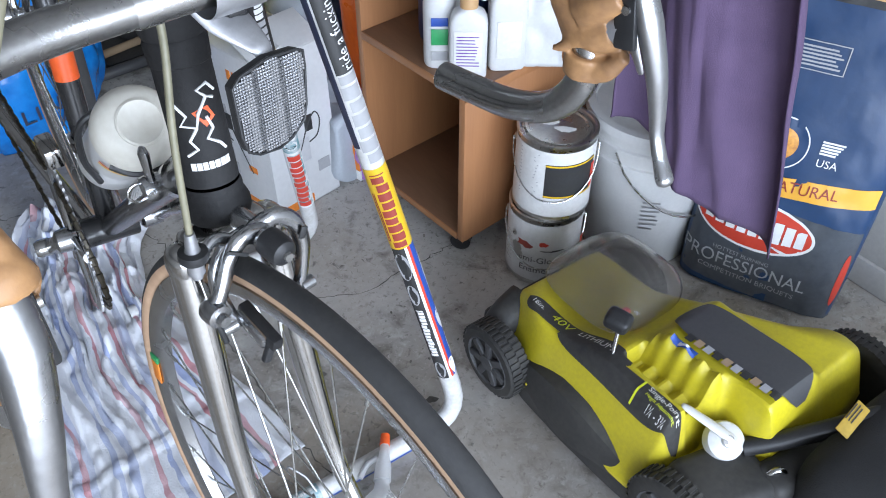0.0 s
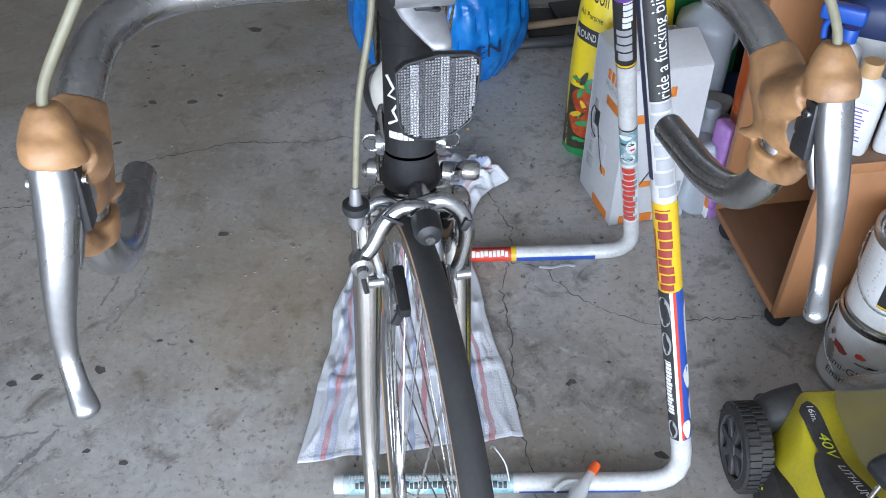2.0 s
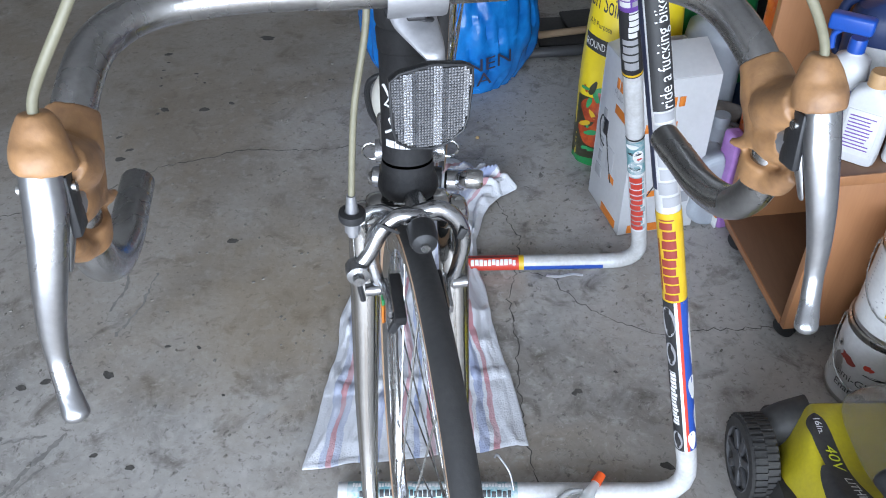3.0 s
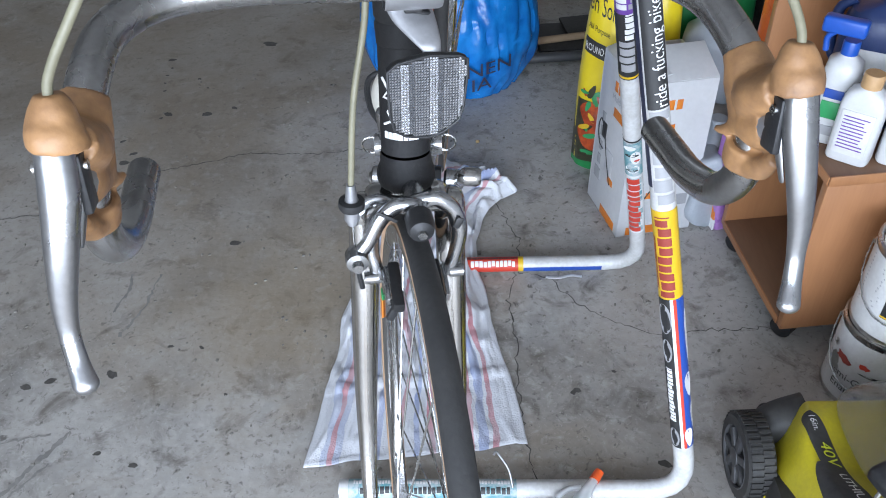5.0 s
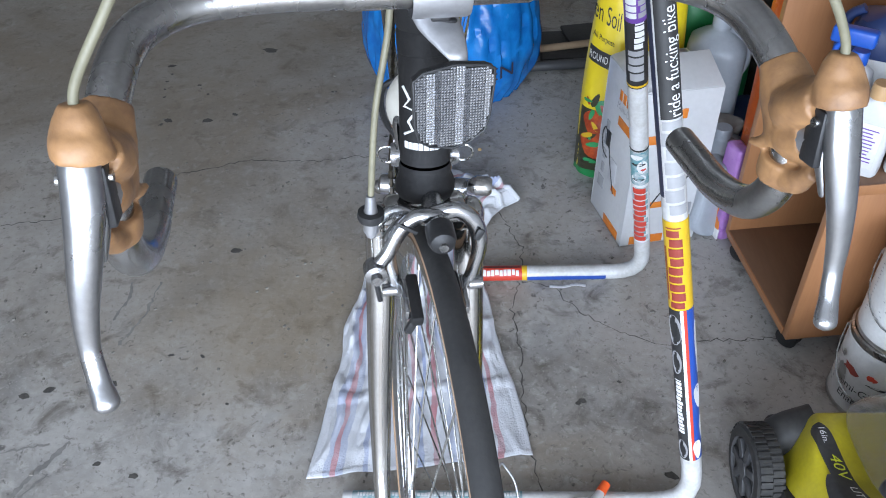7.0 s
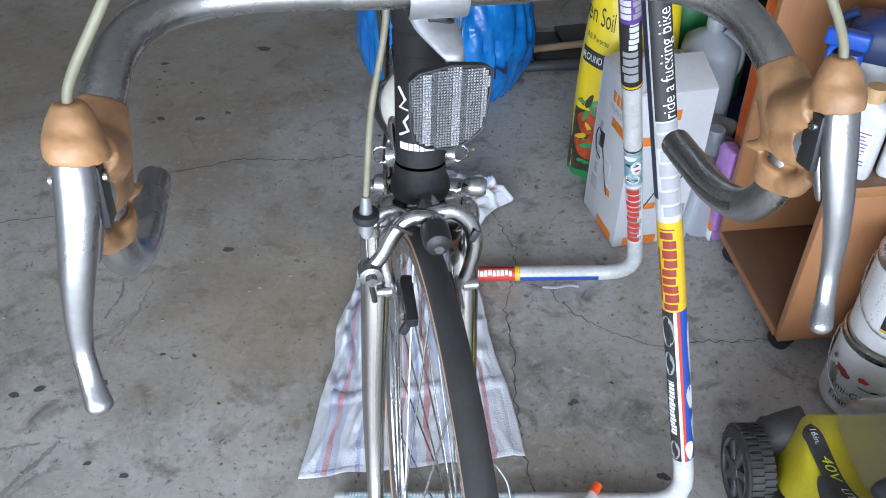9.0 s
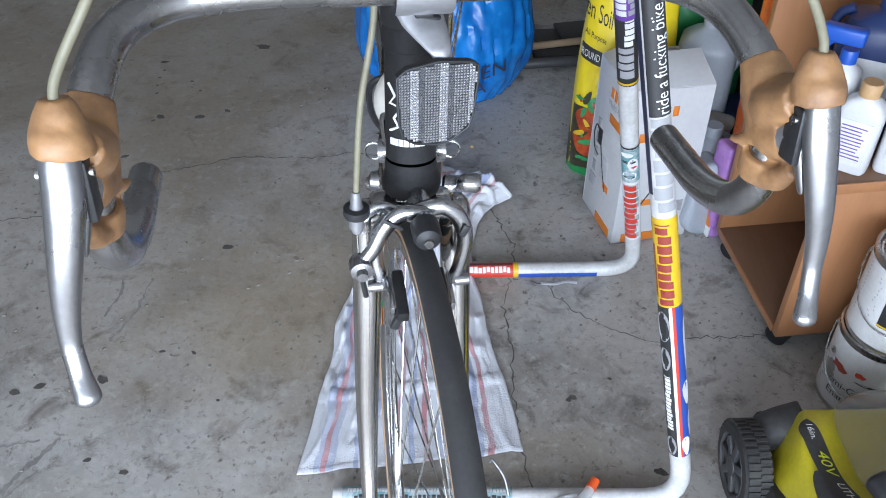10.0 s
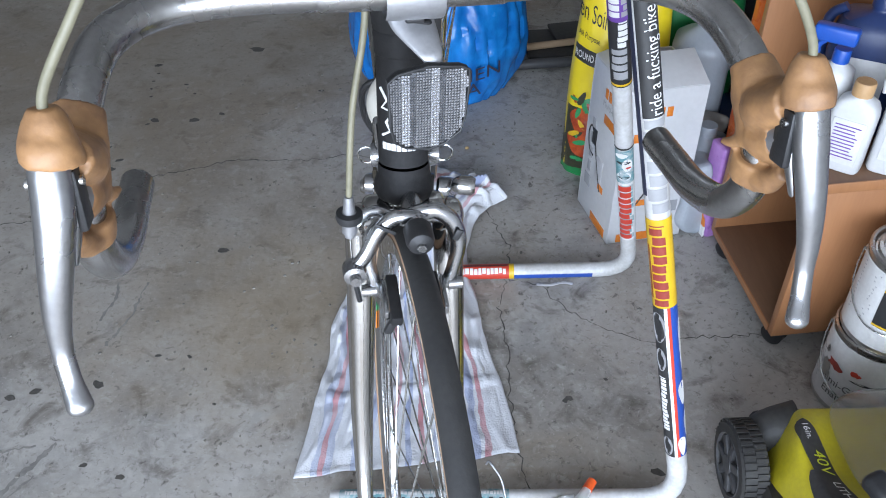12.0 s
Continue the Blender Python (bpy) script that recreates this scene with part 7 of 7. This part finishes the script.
MILKY_JUG = mat("frosted_plastic", (0.42, 0.45, 0.49), (0.33, 0.36, 0.40), rough=0.4, scale=10, fine=120)
jug((0.985, 1.955, 0.19), -20)
jug((0.985, 1.80, 0.0), 30, 0.9)
crate = thing("plastic_crate", (1.02, 1.98, 0.0), "dark blue plastic crate under a jug", "crate")
part("crate_body", box(0.24, 0.17, 0.188, 0.012, at=(1.02, 1.965, 0.095)), NAVY_PLASTIC, crate)


def crinkled(name, base, size, yaw, material, label, category, seed, amount=0.02):
    bm = box(*size, 0.3 * min(size), at=(0, 0, size[2] / 2), seg=4)
    bmesh.ops.subdivide_edges(bm, edges=bm.edges, cuts=3, use_grid_fill=True)
    wobble(bm, amount, 16, seed)
    for v in bm.verts:
        v.co.z = max(0.0, v.co.z)
    return place_turned(name, bm, material, label, category, base, yaw)


def place_turned(name, bm, material, label, category, base, yaw):
    ob = part(name, bm, material, angle=50)
    ob.matrix_basis = pose(*base, 0, 0, yaw)
    return tagged(ob, label, category)


o_b = crinkled("snack_bag", (1.062, 1.735, 0.0), (0.09, 0.10, 0.62), 10, mat("orange_film", (0.75, 0.15, 0.02), (0.6, 0.10, 0.015), rough=0.3, scale=15, fine=60, bump=0.3), "tall crinkled orange plastic bag beside the cabinet", "bag", 4.0, 0.012)
p_b = crinkled("seed_packet", (0.988, 1.690, 0.0), (0.035, 0.055, 0.27), 12, mat("purple_film", (0.30, 0.13, 0.40), (0.42, 0.22, 0.5), rough=0.3, scale=30, fine=80, bump=0.3), "crumpled purple and white food packet on the floor", "packet", 7.0, 0.008)
part("packet_print", box(0.004, 0.045, 0.10, 0.001, at=(-0.018, 0.0, 0.07)), ORANGE_INK, p_b, "orange printed picture", local=True)
part("packet_print", box(0.005, 0.05, 0.03, 0.001, at=(-0.018, 0.0, 0.02)), WHITE_INK, p_b, "white print", local=True)
crinkled("plastic_bag", (0.945, 1.715, 0.0), (0.07, 0.09, 0.20), 0, MILKY_JUG, "crumpled grey plastic bag on the floor", "bag", 9.0, 0.02)
crinkled("paper_bag", (0.99, 1.86, 0.0), (0.10, 0.10, 0.24), 25, mat("grey_paper", (0.36, 0.33, 0.30), (0.26, 0.24, 0.22), rough=0.8, scale=20, fine=90, bump=0.3), "crumpled grey paper sack behind the box", "bag", 11.0, 0.02)
dark = box(0.42, 0.34, 0.44, 0.02, at=(1.42, 2.05, 0.22))
whole("storage_tote", dark, NAVY_PLASTIC, "dark blue storage tote against the wall", "tote", (1.42, 2.05, 0.0))
crate2 = box(0.40, 0.40, 0.52, 0.02, at=(1.40, 2.52, 0.26))
whole("storage_tote", crate2, MOWER_BLACK, "black storage tote against the wall", "tote", (1.40, 2.52, 0.0))

# blue bin liner
lb = bmesh.new()
rings = []
for j in range(54):
    k = j / 53
    r = spline([0.20, 0.235, 0.248, 0.245, 0.235, 0.215, 0.17, 0.08, 0.03], k)
    ring = []
    for i in range(120):
        a = 2 * math.pi * i / 120
        f = 1 + 0.030 * noise.noise((math.cos(a) * 3, math.sin(a) * 3, k * 1.3)) + 0.020 * noise.noise((math.cos(a) * 11, math.sin(a) * 11, k * 3.0)) + 0.10 * k ** 3 * noise.noise((math.cos(a) * 6, math.sin(a) * 6, 1.0)) - 0.07 * max(0.0, 0.16 - abs(noise.noise((math.cos(a) * 5 + k, math.sin(a) * 5, k * 1.6 + 3)))) / 0.16 + 0.03 * abs(noise.noise((a * 3.0 + 2 * k, k * 5, 2.0)))
        ring.append(Vector((0.335 + 1.12 * r * f * math.cos(a), 2.515 + r * f * math.sin(a), 0.002 + 0.55 * k)))
    rings.append(ring)
loft(rings, lb)
liner = whole("bin_bag", lb, BLUE_FILM, "shiny blue plastic laundry bag standing full on the floor", "bag", (0.335, 2.515, 0.0), angle=70)
for txt, up, turn in (("LINEN", 0.135, 12), ("IA", 0.085, 14)):
    bm = letters(txt, 0.058, thick=0.0, squeeze=1.05)
    bmesh.ops.subdivide_edges(bm, edges=bm.edges, cuts=2)
    for v in bm.verts:
        a = radians(-90 + 18) + v.co.x / 0.235
        rr = 0.262 if up > 0.1 else 0.258
        v.co = Vector((0.335 + 1.12 * rr * math.cos(a), 2.515 + rr * math.sin(a), up + v.co.y + 0.10 * v.co.x))
    part("bag_writing", bm, NAVY_INK, liner, "dark blue writing")

# dark tray with a wooden handled tool
tray = thing("tool_tray", (0.80, 2.62, 0.0), "dark metal tray with a wooden handled tool", "tray")
part("tray_body", box(0.34, 0.20, 0.035, 0.008, at=(0.80, 2.66, 0.0185)), MOWER_BLACK, tray, "dark dusty tray")
part("tray_edge", tube([(0.575, 2.53, 0.024), (0.80, 2.545, 0.024)], 0.017, 14, round_ends=3), MOWER_GREY, tray, "dark grey tube handle")
part("tool_handle", tube([(0.62, 2.60, 0.050), (0.98, 2.66, 0.052)], 0.012, 12, round_ends=3), CARD_BROWN, tray, "worn wooden handle")
part("tool_blade", box(0.22, 0.12, 0.012, 0.004, m=pose(0.83, 2.72, 0.046, 0, 0, 8)), MOWER_BLACK, tray, "flat black blade")
